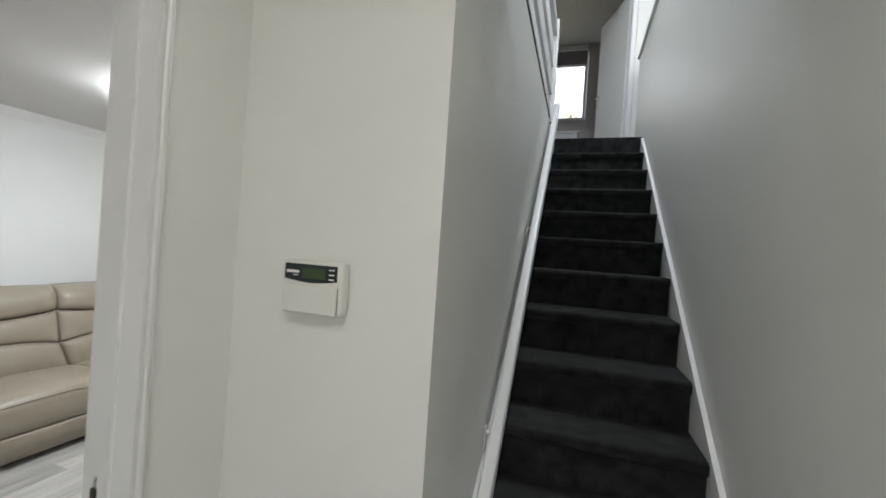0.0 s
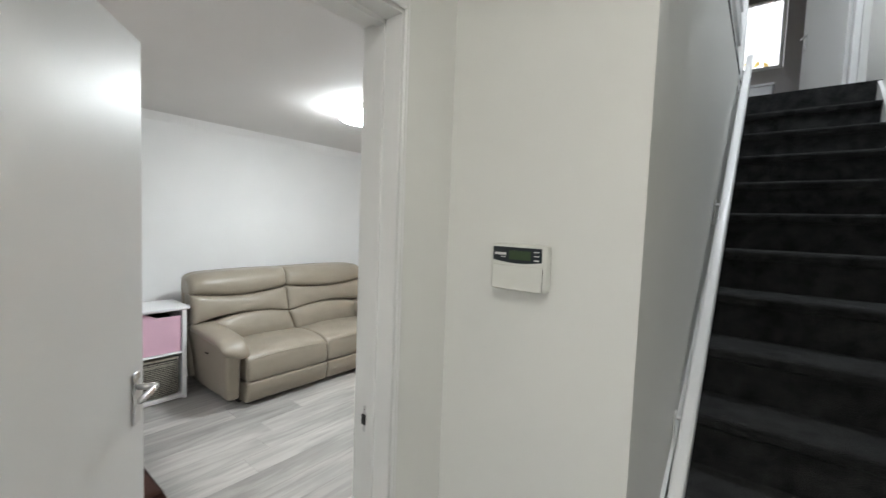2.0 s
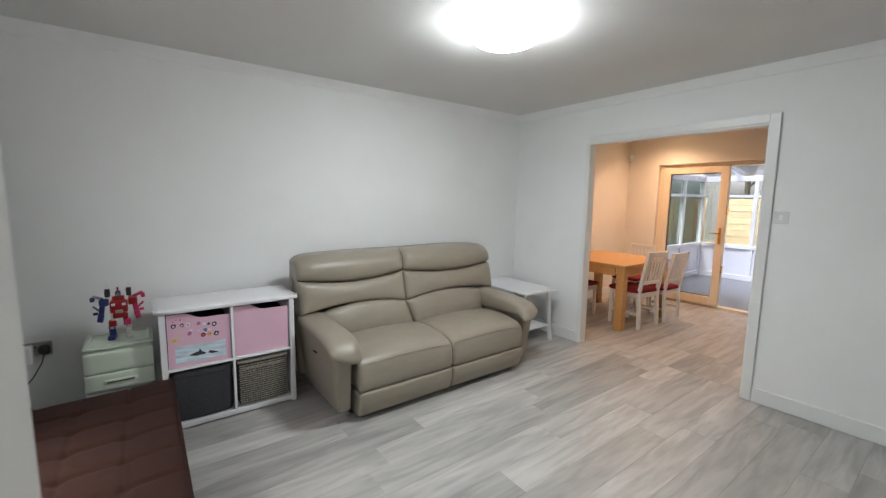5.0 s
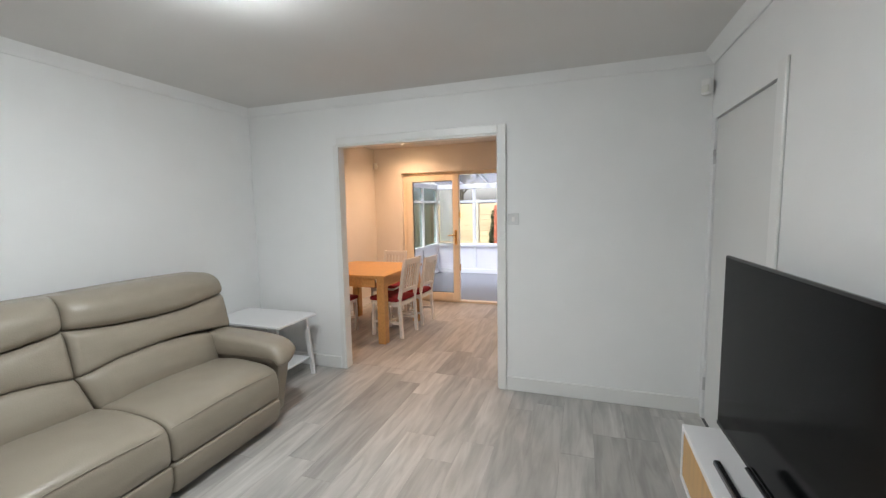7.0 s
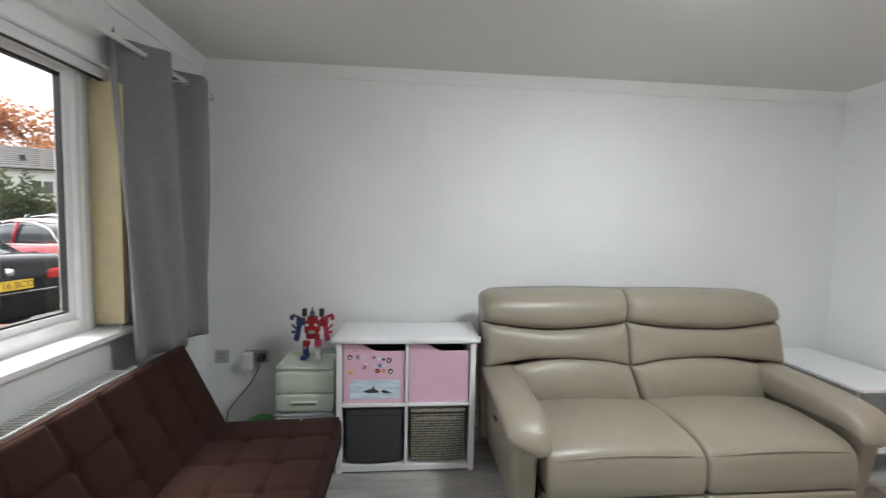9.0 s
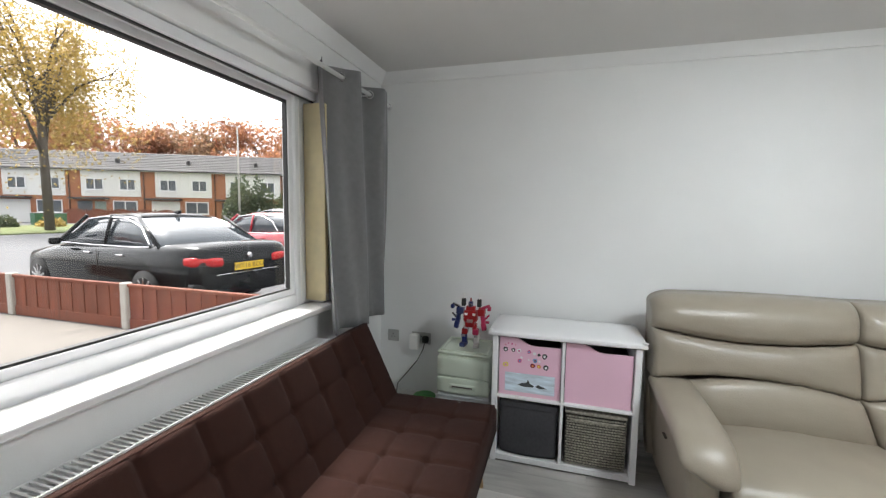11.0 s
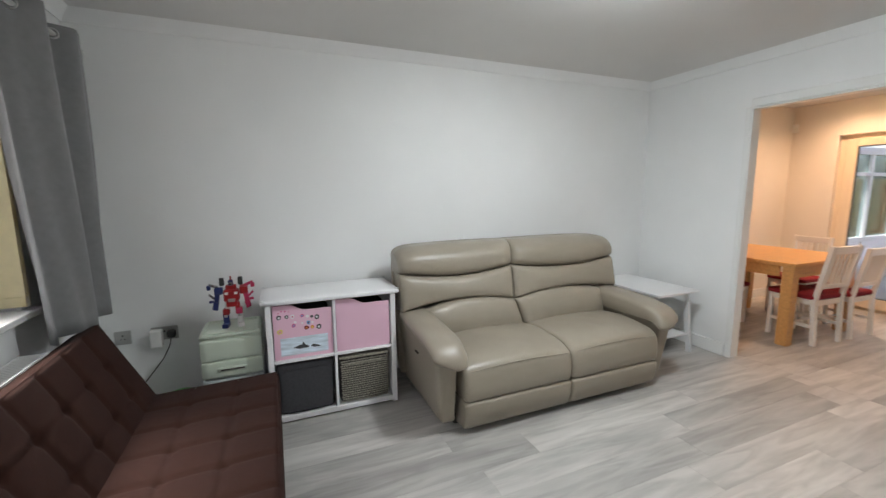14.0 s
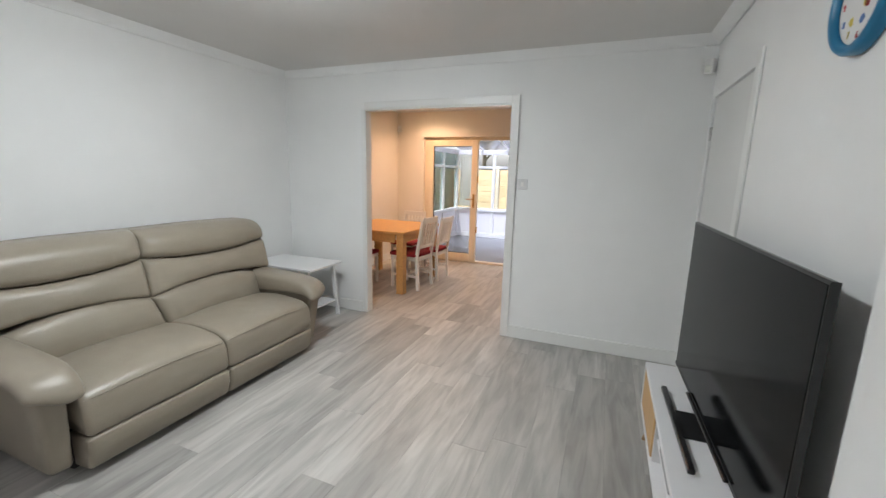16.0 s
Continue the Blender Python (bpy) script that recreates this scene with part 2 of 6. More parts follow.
def box(x0, x1, y0, y1, z0, z1, bevel=0.0, bm=None, m=None, seg=1):
    own = bmesh.new()
    r = bmesh.ops.create_cube(own, size=1)
    for v in r["verts"]:
        v.co = Vector(((x0 + x1) / 2 + v.co.x * (x1 - x0), (y0 + y1) / 2 + v.co.y * (y1 - y0), (z0 + z1) / 2 + v.co.z * (z1 - z0)))
    if bevel:
        bmesh.ops.bevel(own, geom=list(own.edges), offset=bevel, segments=seg, affect="EDGES", profile=0.5)
    if m is not None:
        bmesh.ops.transform(own, matrix=m, verts=own.verts)
    if bm is None:
        return own
    merge(bm, own)
    return bm


def merge(bm, other):
    """Adds other to bm and frees it."""
    made = {v: bm.verts.new(v.co) for v in other.verts}
    for f in other.faces:
        nf = bm.faces.new([made[v] for v in f.verts])
        nf.smooth, nf.material_index = f.smooth, f.material_index
    other.free()


def cyl(p, q, r, r2=None, n=16, bm=None):
    """A capped cylinder or cone from p to q."""
    p, q = Vector(p), Vector(q)
    own = bmesh.new()
    bmesh.ops.create_cone(own, cap_ends=True, segments=n, radius1=r, radius2=r if r2 is None else r2, depth=(q - p).length)
    turn = (q - p).to_track_quat("Z", "Y").to_matrix().to_4x4()
    bmesh.ops.transform(own, matrix=Matrix.Translation((p + q) / 2) @ turn, verts=own.verts)
    for f in own.faces:
        f.smooth = len(f.verts) == 4
    if bm is None:
        return own
    merge(bm, own)
    return bm


def soft(sx, sy, sz, r, n=10, shape=None, m=None):
    """A rounded block of that size about the origin, its edges rounded by r; shape(v) bends it further."""
    bm = bmesh.new()
    at = {}

    def corner(*p):
        if p not in at:
            at[p] = bm.verts.new([2 * t / (n + 1) - 1 for t in p])
        return at[p]
    for ax in range(3):
        for side in (0, n + 1):
            for i in range(n + 1):
                for j in range(n + 1):
                    quad = [[i, j], [i + 1, j], [i + 1, j + 1], [i, j + 1]]
                    for q in quad:
                        q.insert(ax, side)
                    bm.faces.new([corner(*q) for q in quad])
    h = Vector((sx / 2, sy / 2, sz / 2))
    for v in bm.verts:
        # spread the cuts so that the rounded rims get enough of them
        c = Vector([math.copysign(abs(t) ** 0.75, t) for t in v.co])
        p = Vector((c.x * h.x, c.y * h.y, c.z * h.z))
        core = Vector([max(-(a - r), min(a - r, t)) for a, t in zip(h, p)])
        d = p - core
        if d.length > 1e-6:
            d = d.normalized() * r
        v.co = core + d
        if shape:
            v.co = shape(v.co.copy())
    if m is not None:
        bmesh.ops.transform(bm, matrix=m, verts=bm.verts)
    for f in bm.faces:
        f.smooth = True
    return bm


def prism(outline, depth, axis="y", at=0.0, bevel=0.0):
    """A flat outline [(u, v), ...] pushed out along an axis: x gives (y, z), y gives (x, z), z gives (x, y)."""
    bm = bmesh.new()

    def place(u, v, w):
        return {"x": (w, u, v), "y": (u, w, v), "z": (u, v, w)}[axis]
    a = [bm.verts.new(place(u, v, at)) for u, v in outline]
    b = [bm.verts.new(place(u, v, at + depth)) for u, v in outline]
    bm.faces.new(a)
    bm.faces.new(list(reversed(b)))
    for i in range(len(a)):
        j = (i + 1) % len(a)
        bm.faces.new((a[i], b[i], b[j], a[j]))
    if bevel:
        bmesh.ops.bevel(bm, geom=list(bm.edges), offset=bevel, segments=1, affect="EDGES", profile=0.5)
    return bm


def structure(name, bm, material, label="", category=""):
    return tagged(link(name, bm, material), label, category, kind="structure")


def curve(name, points, r, material, parent=None, cyclic=False, label=""):
    """A round cable or tube through points, as a mesh."""
    cu = bpy.data.curves.new(name, "CURVE")
    cu.dimensions, cu.bevel_depth, cu.bevel_resolution = "3D", r, 3
    sp = cu.splines.new("POLY")
    sp.points.add(len(points) - 1)
    for p, c in zip(sp.points, points):
        p.co = (*c, 1)
    sp.use_cyclic_u = cyclic
    tmp = bpy.data.objects.new("tmp", cu)
    me = bpy.data.meshes.new_from_object(tmp)
    bpy.data.objects.remove(tmp)
    me.name = name
    me.materials.append(material)
    for p in me.polygons:
        p.use_smooth = True
    ob = new(name, me)
    if parent:
        ob.parent = parent
    if label:
        ob["label"] = label
    return ob


def text(name, body, size, m, material, parent=None):
    """Letters in Blender's own font, turned into a mesh; m is the pose, relative to the parent."""
    cu = bpy.data.curves.new(name, "FONT")
    cu.body, cu.size, cu.extrude, cu.align_x, cu.align_y = body, size, 0.0008, "CENTER", "CENTER"
    tmp = bpy.data.objects.new("tmp", cu)
    me = bpy.data.meshes.new_from_object(tmp)
    bpy.data.objects.remove(tmp)
    me.materials.append(material)
    ob = new(name, me)
    if parent:
        ob.parent = parent
    ob.matrix_local = m
    return ob

# ---- structure: living room ----
XL, XR, YW, YB, ZC = -0.10, 3.67, -0.45, 4.0, 2.40
XD, XH, JOG, KEY = 3.27, 3.395, 0.995, 0.885
XS, XT = 3.905, 4.625          # faces of the walls beside the stairs
LAND = 2.56                    # height of the landing
D0, D1, DH = -0.08, 0.668, 2.02     # hall door: its opening along y, its height
O0, O1, OH = 0.86, 2.26, 2.0        # opening to the dining room along x
W0, W1, WZ0, WZ1 = 0.66, 2.74, 0.90, 2.07   # window opening


def boxes(*rows):
    bm = bmesh.new()
    for r in rows:
        box(*r, bm=bm)
    return bm


structure("wall_west", boxes((XL - 0.2, XL, -0.78, 4.06, 0, 2.55)), M_WALL, "white painted plaster wall behind the sofa", "wall")
structure("wall_north", boxes((XL - 0.2, O0 - 0.022, YB, 4.06, 0, 2.55), (O1 + 0.022, 3.79, YB, 4.06, 0, 2.55), (O0 - 0.022, O1 + 0.022, YB, 4.06, OH + 0.022, 2.55)),
          M_WALL, "white painted wall with a wide opening to the dining room", "wall")
structure("wall_south", boxes((XL, W0, YW - 0.17, YW, 0, 2.55), (W1, XD, YW - 0.17, YW, 0, 2.55), (W0, W1, YW - 0.17, YW, 0, WZ0), (W0, W1, YW - 0.17, YW, WZ1, 2.55)),
          M_WALL, "white painted wall round the front window", "wall")
structure("wall_east_1", boxes((XR, XR + 0.12, JOG, 3.05, 0, 2.55), (XR, XR + 0.12, 3.93, YB, 0, 2.55), (XR, XR + 0.12, 3.05, 3.93, 1.985, 2.55), (XD + 0.06, XR, JOG - 0.055, JOG, 0, 2.55)),
          M_WALL, "white painted wall behind the television", "wall")
structure("wall_east_2", boxes((XD, XD + 0.06, YW, D0 - 0.03, 0, 2.55), (XD, XD + 0.06, D1 + 0.03, JOG, 0, 2.55), (XD, XD + 0.06, D0 - 0.03, D1 + 0.03, DH + 0.03, 2.55)),
          M_WALL, "white painted wall round the hall door", "wall")
structure("wall_hall_1", boxes((XD + 0.06, XH, -0.8, D0 - 0.03, 0, 2.37), (XD + 0.06, XH, D1 + 0.03, JOG - 0.055, 0, 2.37), (XD + 0.06, XH, D0 - 0.03, D1 + 0.03, DH + 0.03, 2.37)),
          M_HALL, "cream painted hall wall round the open door", "wall")
structure("wall_hall_2", boxes((XH, XS, KEY, JOG - 0.055, 0, 2.37), (XR + 0.12, XS, JOG - 0.055, 3.75, 0, 2.56)),
          M_HALL, "cream painted hall wall with the alarm keypad", "wall")
structure("wall_hall_3", boxes((XT, XT + 0.12, -0.8, 4.40, 0, 3.50)), M_HALL, "grey-white painted wall along the stairs", "wall")
structure("wall_hall_4", boxes((XD, 3.65, -0.9, -0.8, 0, 2.37), (4.52, XT + 0.12, -0.9, -0.8, 0, 2.37), (3.65, 4.52, -0.9, -0.8, 2.05, 2.37)), M_HALL, "cream painted wall at the front of the hall", "wall")
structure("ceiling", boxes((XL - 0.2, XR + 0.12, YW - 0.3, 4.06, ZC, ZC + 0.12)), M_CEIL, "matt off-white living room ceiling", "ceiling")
structure("ceiling_hall", boxes((XD + 0.02, XT, -0.9, 1.405, 2.37, 2.62)), M_HALL, "cream hall ceiling ending at the stairwell", "ceiling")

# doorway lining and casings of the dining opening
structure("trim_opening", boxes((O0 - 0.022, O0, YB - 0.006, 4.086, 0, OH), (O1, O1 + 0.022, YB - 0.006, 4.086, 0, OH), (O0 - 0.022, O1 + 0.022, YB - 0.006, 4.086, OH, OH + 0.022)),
          M_GLOSS, "white gloss lining of the dining room opening", "door frame")
bm = box(O1 + 0.008, O1 + 0.072, YB - 0.02, YB - 0.0065, 0, OH + 0.075, 0.004)
box(O0 - 0.01, O1 + 0.008, YB - 0.02, YB - 0.0065, OH + 0.012, OH + 0.075, 0.004, bm=bm)
box(O0 - 0.048, O0 - 0.01, YB - 0.014, YB - 0.0065, 0, OH + 0.012, 0.003, bm=bm)
structure("trim_casing", bm, M_GLOSS, "white gloss architrave beside the opening", "architrave")

# hall door: lining, stops and casings
lin = boxes((XD - 0.004, XH + 0.004, D0 - 0.03, D0, 0, DH), (XD - 0.004, XH + 0.004, D1, D1 + 0.03, 0, DH), (XD - 0.004, XH + 0.004, D0 - 0.03, D1 + 0.03, DH, DH + 0.03))
box(XD + 0.045, XD + 0.075, D0, D0 + 0.012, 0, DH, bm=lin)
box(XD + 0.045, XD + 0.075, D1 - 0.005, D1, 0, DH, bm=lin)
box(XD + 0.045, XD + 0.075, D0, D1, DH - 0.012, DH, bm=lin)
structure("trim_door_lining", lin, M_GLOSS, "white gloss door lining", "door frame")
for side, x0, x1 in (("hall", XH + 0.0045, XH + 0.018), ("room", XD - 0.018, XD - 0.0045)):
    bm = box(x0, x1, D0 - 0.075, D0 - 0.008, 0, DH + 0.075, 0.005)
    wide = 0.075 if side == "room" else 0.022
    box(x0, x1 if side == "room" else XH + 0.010, D1 + 0.008, D1 + wide, 0, DH + 0.075, 0.004, bm=bm)
    box(x0, x1, D0 - 0.008, D1 + 0.008, DH + 0.008, DH + 0.075, 0.005, bm=bm)
    structure("trim_door_" + side, bm, M_GLOSS, "white gloss architrave round the hall door", "architrave")

# strike plate on the latch jamb
strike = thing("strike_plate", 3.315, D1 - 0.0005, 1.01, label="small steel strike plate on the white door lining", category="strike plate")
part("plate", box(-0.012, 0.012, -0.003, 0, -0.035, 0.035, 0.001), M_METAL, strike)
part("keep", box(-0.014, 0.002, -0.008, -0.003, -0.014, 0.014, 0.002), M_BLACKM, strike)

# cornice: a cove along all walls
COVE = [(0, 0), (0, -0.060), (0.002, -0.060), (0.002, -0.064), (0.012, -0.064), (0.014, -0.058)] + [(0.016 + 0.052 * (k / 8) ** 1.3, -0.056 + 0.054 * k / 8) for k in range(9)] + [(0.070, 0)]


def cove(name, p, q, inward):
    """A cove moulding from p to q under the ceiling; inward points into the room."""
    p, q, w = Vector((*p, ZC)), Vector((*q, ZC)), Vector((*inward, 0))
    bm = bmesh.new()
    a = [bm.verts.new(p + w * u + Vector((0, 0, v))) for u, v in COVE]
    b = [bm.verts.new(q + w * u + Vector((0, 0, v))) for u, v in COVE]
    for i in range(len(a)):
        k = (i + 1) % len(a)
        bm.faces.new((a[i], a[k], b[k], b[i]))
    bm.faces.new(a)
    bm.faces.new(list(reversed(b)))
    structure(name, bm, M_WALL, "white plaster cove cornice", "cornice")


cove("trim_cornice_west", (XL, YW), (XL, YB), (1, 0))
cove("trim_cornice_north", (XL, YB), (XR, YB), (0, -1))
cove("trim_cornice_east", (XR, JOG), (XR, YB), (-1, 0))
cove("trim_cornice_south", (XL, YW), (XD, YW), (0, 1))


def skirting(name, x0, x1, y0, y1, h=0.11):
    structure(name, box(x0, x1, y0, y1, 0, h, 0.004), M_GLOSS, "white gloss skirting board", "skirting board")


skirting("baseboard_west", XL, XL + 0.018, YW, YB)
skirting("baseboard_north_1", XL + 0.018, O0 - 0.05, YB - 0.018, YB)
skirting("baseboard_north_2", O1 + 0.074, XR, YB - 0.018, YB)
skirting("baseboard_east", XR - 0.018, XR, JOG, 2.95)
skirting("baseboard_south", XL + 0.018, XD, YW, YW + 0.018)

# under-stairs cupboard door with its casing
door = thing("door_cupboard", XR, 3.49, 0, label="plain white painted cupboard door, closed, steel hinges", category="door")
part("door_leaf", box(0.012, 0.05, -0.432, 0.432, 0.008, 1.978, 0.002), M_DOOR, door)
part("hinge", box(-0.002, 0.03, 0.436, 0.446, 1.70, 1.79, 0.001), M_METAL, door, "bright steel hinge")
part("hinge", box(-0.002, 0.03, 0.436, 0.446, 0.20, 0.29, 0.001), M_METAL, door, "bright steel hinge")
tagged(door, kind="structure")
bm = box(XR - 0.014, XR, 2.955, 3.035, 0, 2.045, 0.004)
structure("trim_cupboard", bm, M_GLOSS, "white architrave beside the cupboard door", "architrave")
structure("wall_cupboard_back", boxes((XR + 0.06, XR + 0.1, 3.03, 3.95, 0, 2.0)), M_WALL, "white cupboard lining", "wall")

# open hall door: hinged at the near jamb, standing half open into the living room
leaf_dir = math.degrees(math.atan2(0.335 - D0, 2.70 - (XD + 0.01)))
hdoor = thing("door_hall", XD + 0.012, D0 + 0.004, 0, leaf_dir, "white painted flush door standing half open", "door", kind="structure")
part("door_leaf", box(0, 0.728, 0.0, 0.038, 0.012, 2.008, 0.002), M_DOOR, hdoor)
for zc in (0.22, 1.80):
    part("hinge", box(-0.006, 0.004, 0.002, 0.036, zc - 0.045, zc + 0.045, 0.001), M_METAL, hdoor, "steel hinge")
for sgn, y0 in ((-1, -0.001), (1, 0.039)):
    hd = part("handle", box(0.652, 0.692, min(y0, y0 + sgn * 0.006), max(y0, y0 + sgn * 0.006), 0.93, 1.08, 0.003), M_METAL, hdoor, "brushed steel lever handle plate")
    lv = cyl((0.675, y0, 1.035), (0.675, y0 + sgn * 0.048, 1.035), 0.009)
    merge(lv, soft(0.115, 0.016, 0.018, 0.007, 4, m=pose(0.625, y0 + sgn * 0.05, 1.035)))
    part("lever", lv, M_METAL, hd, smooth=True)
part("latch_plate", box(0.7275, 0.7295, 0.009, 0.029, 0.97, 1.05, 0.0005), M_METAL, hdoor)
part("latch", box(0.729, 0.738, 0.013, 0.025, 1.0, 1.02, 0.002), M_METAL, hdoor)

# ---- window, sill, blind and curtain ----
win = thing("window_1", 0, YW - 0.13, 0, label="large white plastic front window, overcast street beyond", category="window", kind="structure")


def frame_bar(x0, x1, z0, z1, y0=-0.035, y1=0.035, bevel=0.006):
    return box(x0, x1, y0, y1, z0, z1, bevel)


GX0, GX1, GZ0, GZ1 = 0.80, 2.60, 1.01, 2.005
part("window_frame", frame_bar(W0 + 0.001, GX0 - 0.03, WZ0, WZ1), M_UPVC, win)
part("window_frame", frame_bar(GX1 + 0.03, W1 - 0.001, WZ0, WZ1), M_UPVC, win)
part("window_frame", frame_bar(GX0 - 0.03, GX1 + 0.03, WZ0, GZ0 - 0.03), M_UPVC, win)
part("window_frame", frame_bar(GX0 - 0.03, GX1 + 0.03, GZ1 + 0.03, WZ1), M_UPVC, win)
bead = box(GX0 - 0.03, GX0, -0.02, 0.02, GZ0 - 0.03, GZ1 + 0.03)
box(GX1, GX1 + 0.03, -0.02, 0.02, GZ0 - 0.03, GZ1 + 0.03, bm=bead)
box(GX0, GX1, -0.02, 0.02, GZ0 - 0.03, GZ0, bm=bead)
box(GX0, GX1, -0.02, 0.02, GZ1, GZ1 + 0.03, bm=bead)
part("glazing_bead", bead, M_UPVC, win)
gasket = box(GX0, GX0 + 0.006, -0.012, 0.012, GZ0, GZ1)
box(GX1 - 0.006, GX1, -0.012, 0.012, GZ0, GZ1, bm=gasket)
box(GX0 + 0.006, GX1 - 0.006, -0.012, 0.012, GZ0, GZ0 + 0.008, bm=gasket)
box(GX0 + 0.006, GX1 - 0.006, -0.012, 0.012, GZ1 - 0.012, GZ1, bm=gasket)
part("gasket", gasket, M_BLACKM, win, "black rubber glazing gasket")
pane = part("pane", box(GX0 + 0.004, GX1 - 0.004, -0.003, 0.003, GZ0 + 0.004, GZ1 - 0.004), M_GLASS, win)
pane.visible_shadow = False
part("window_sill", box(W0 - 0.06, W1 + 0.06, 0.036, 0.185, WZ0 - 0.012, WZ0 + 0.016, 0.006, seg=2), M_SILL, win, "shiny white window board")

blind = thing("vertical_blind", W0, YW - 0.05, WZ1, label="cream fabric vertical blind drawn aside under a white headrail", category="blind")
part("headrail", box(0.004, W1 - W0 - 0.004, -0.022, 0.022, -0.045, -0.004, 0.003), M_UPVC, blind, "white headrail")
part("track", box(0.01, W1 - W0 - 0.01, -0.006, 0.006, -0.052, -0.045), M_BLACKM, blind, "dark slot of the track")
for i in range(9):
    x = 0.006 + i * 0.0036
    slat = part("slat", box(x, x + 0.0015, -0.040, 0.085, -1.10, -0.06), M_CREAM, blind, "cream fabric slat")
    part("weight", box(x - 0.0005, x + 0.0022, -0.040, 0.085, -1.135, -1.092, 0.0008), M_FACE if i % 2 else M_CREAM, slat, "white bottom weight")
curve("cord", [(0.085, -0.035, -0.05), (0.086, -0.036, -0.6), (0.085, -0.036, -1.12)], 0.0022, M_FACE, blind, label="thin white cord")

ROD_Y, ROD_Z = -0.36, 2.165
rod = thing("curtain_rod", 0.0, ROD_Y, ROD_Z, label="white metal curtain pole above the window", category="curtain pole")
part("pole", cyl((-0.02, 0, 0), (3.1, 0, 0), 0.012), M_GLOSS, rod, smooth=True)
part("finial", cyl((-0.05, 0, 0), (-0.02, 0, 0), 0.018), M_METAL, rod, smooth=True)
for x in (0.30, 1.75, 2.9):
    part("bracket", box(x - 0.008, x + 0.008, YW - ROD_Y, 0.006, -0.02, -0.0125, 0.002), M_GLOSS, rod)


def curtain(x0, x1, folds, name="curtain"):
    """A hanging eyelet curtain: a waving sheet with thickness, along the pole."""
    cu = thing(name, 0, ROD_Y, 0, label="plain grey eyelet curtain gathered beside the window", category="curtain")
    bm = bmesh.new()
    nx, nz = 90, 24
    rows = []
    for k in range(nz + 1):
        t = k / nz
        row = []
        for i in range(nx + 1):
            s = i / nx
            ph = s * folds * 2 * math.pi
            amp = 0.070 * (1 - 0.20 * t) + 0.006 * math.sin(9 * s + 4 * t)
            x = x0 + (x1 - x0) * s + 0.02 * t * math.sin(5 * s + 1.3)
            y = amp * math.sin(ph + 0.35 * math.sin(3.1 * t)) + 0.011 * math.sin(ph * 3.3 + 2.5 * t) + 0.065 * t * t * s
            z = ROD_Z + 0.045 - t * (ROD_Z + 0.045 - 0.745 - 0.03 * s)
            row.append(bm.verts.new((x, y, z)))
        rows.append(row)
    for k in range(nz):
        for i in range(nx):
            bm.faces.new((rows[k][i], rows[k][i + 1], rows[k + 1][i + 1], rows[k + 1][i])).smooth = True
    cloth = part("cloth", bm, M_CURTAIN, cu, smooth=True)
    md = cloth.modifiers.new("thickness", "SOLIDIFY")
    md.thickness = 0.003
    for i in range(folds * 2):
        s = i / (folds * 2) + 0.001
        ring = bmesh.new()
        x = x0 + (x1 - x0) * s
        slope = 1 if i % 2 == 0 else -1
        bmesh.ops.create_cone(ring, segments=20, radius1=0.026, radius2=0.026, depth=0.006, cap_ends=False)
        bmesh.ops.transform(ring, matrix=pose(x, 0, ROD_Z, 90, 0, 0 + 70 * slope), verts=ring.verts)
        ob = part("eyelet", ring, M_METAL, cu, "steel eyelet", smooth=True)
        ob.modifiers.new("thickness", "SOLIDIFY").thickness = 0.006
    return cu


curtain(0.09, 0.785, 2)

# radiator under the window
rad = thing("radiator", 0.80, YW + 0.025, 0.14, label="white double panel radiator under the window", category="radiator")
RL = 1.62
part("front_panel", box(0, RL, 0.085, 0.098, 0, 0.60, 0.004), M_RADW, rad)
part("back_panel", box(0, RL, 0.012, 0.024, 0, 0.60, 0.004), M_RADW, rad)
part("end_cover", box(-0.004, -0.0002, 0.005, 0.10, 0.02, 0.615, 0.0015), M_RADW, rad)
part("end_cover", box(RL + 0.0002, RL + 0.004, 0.005, 0.10, 0.02, 0.615, 0.0015), M_RADW, rad)
grille = box(0, RL, 0.006, 0.012, 0.605, 0.618)
box(0, RL, 0.092, 0.10, 0.605, 0.618, bm=grille)
for i in range(int(RL / 0.018)):
    x = 0.008 + i * 0.018
    box(x, x + 0.007, 0.012, 0.092, 0.610, 0.617, bm=grille)
part("top_grille", grille, M_RADW, rad, "slotted top grille")
for i in range(24):
    x = 0.04 + i * 0.066
    part("rib", box(x, x + 0.03, 0.098, 0.103, 0.03, 0.57, 0.002), M_RADW, rad)
for x in (0.2, RL - 0.2):
    part("wall_bracket", box(x, x + 0.03, -0.025, 0.012, 0.1, 0.5, 0.002), M_RADW, rad)

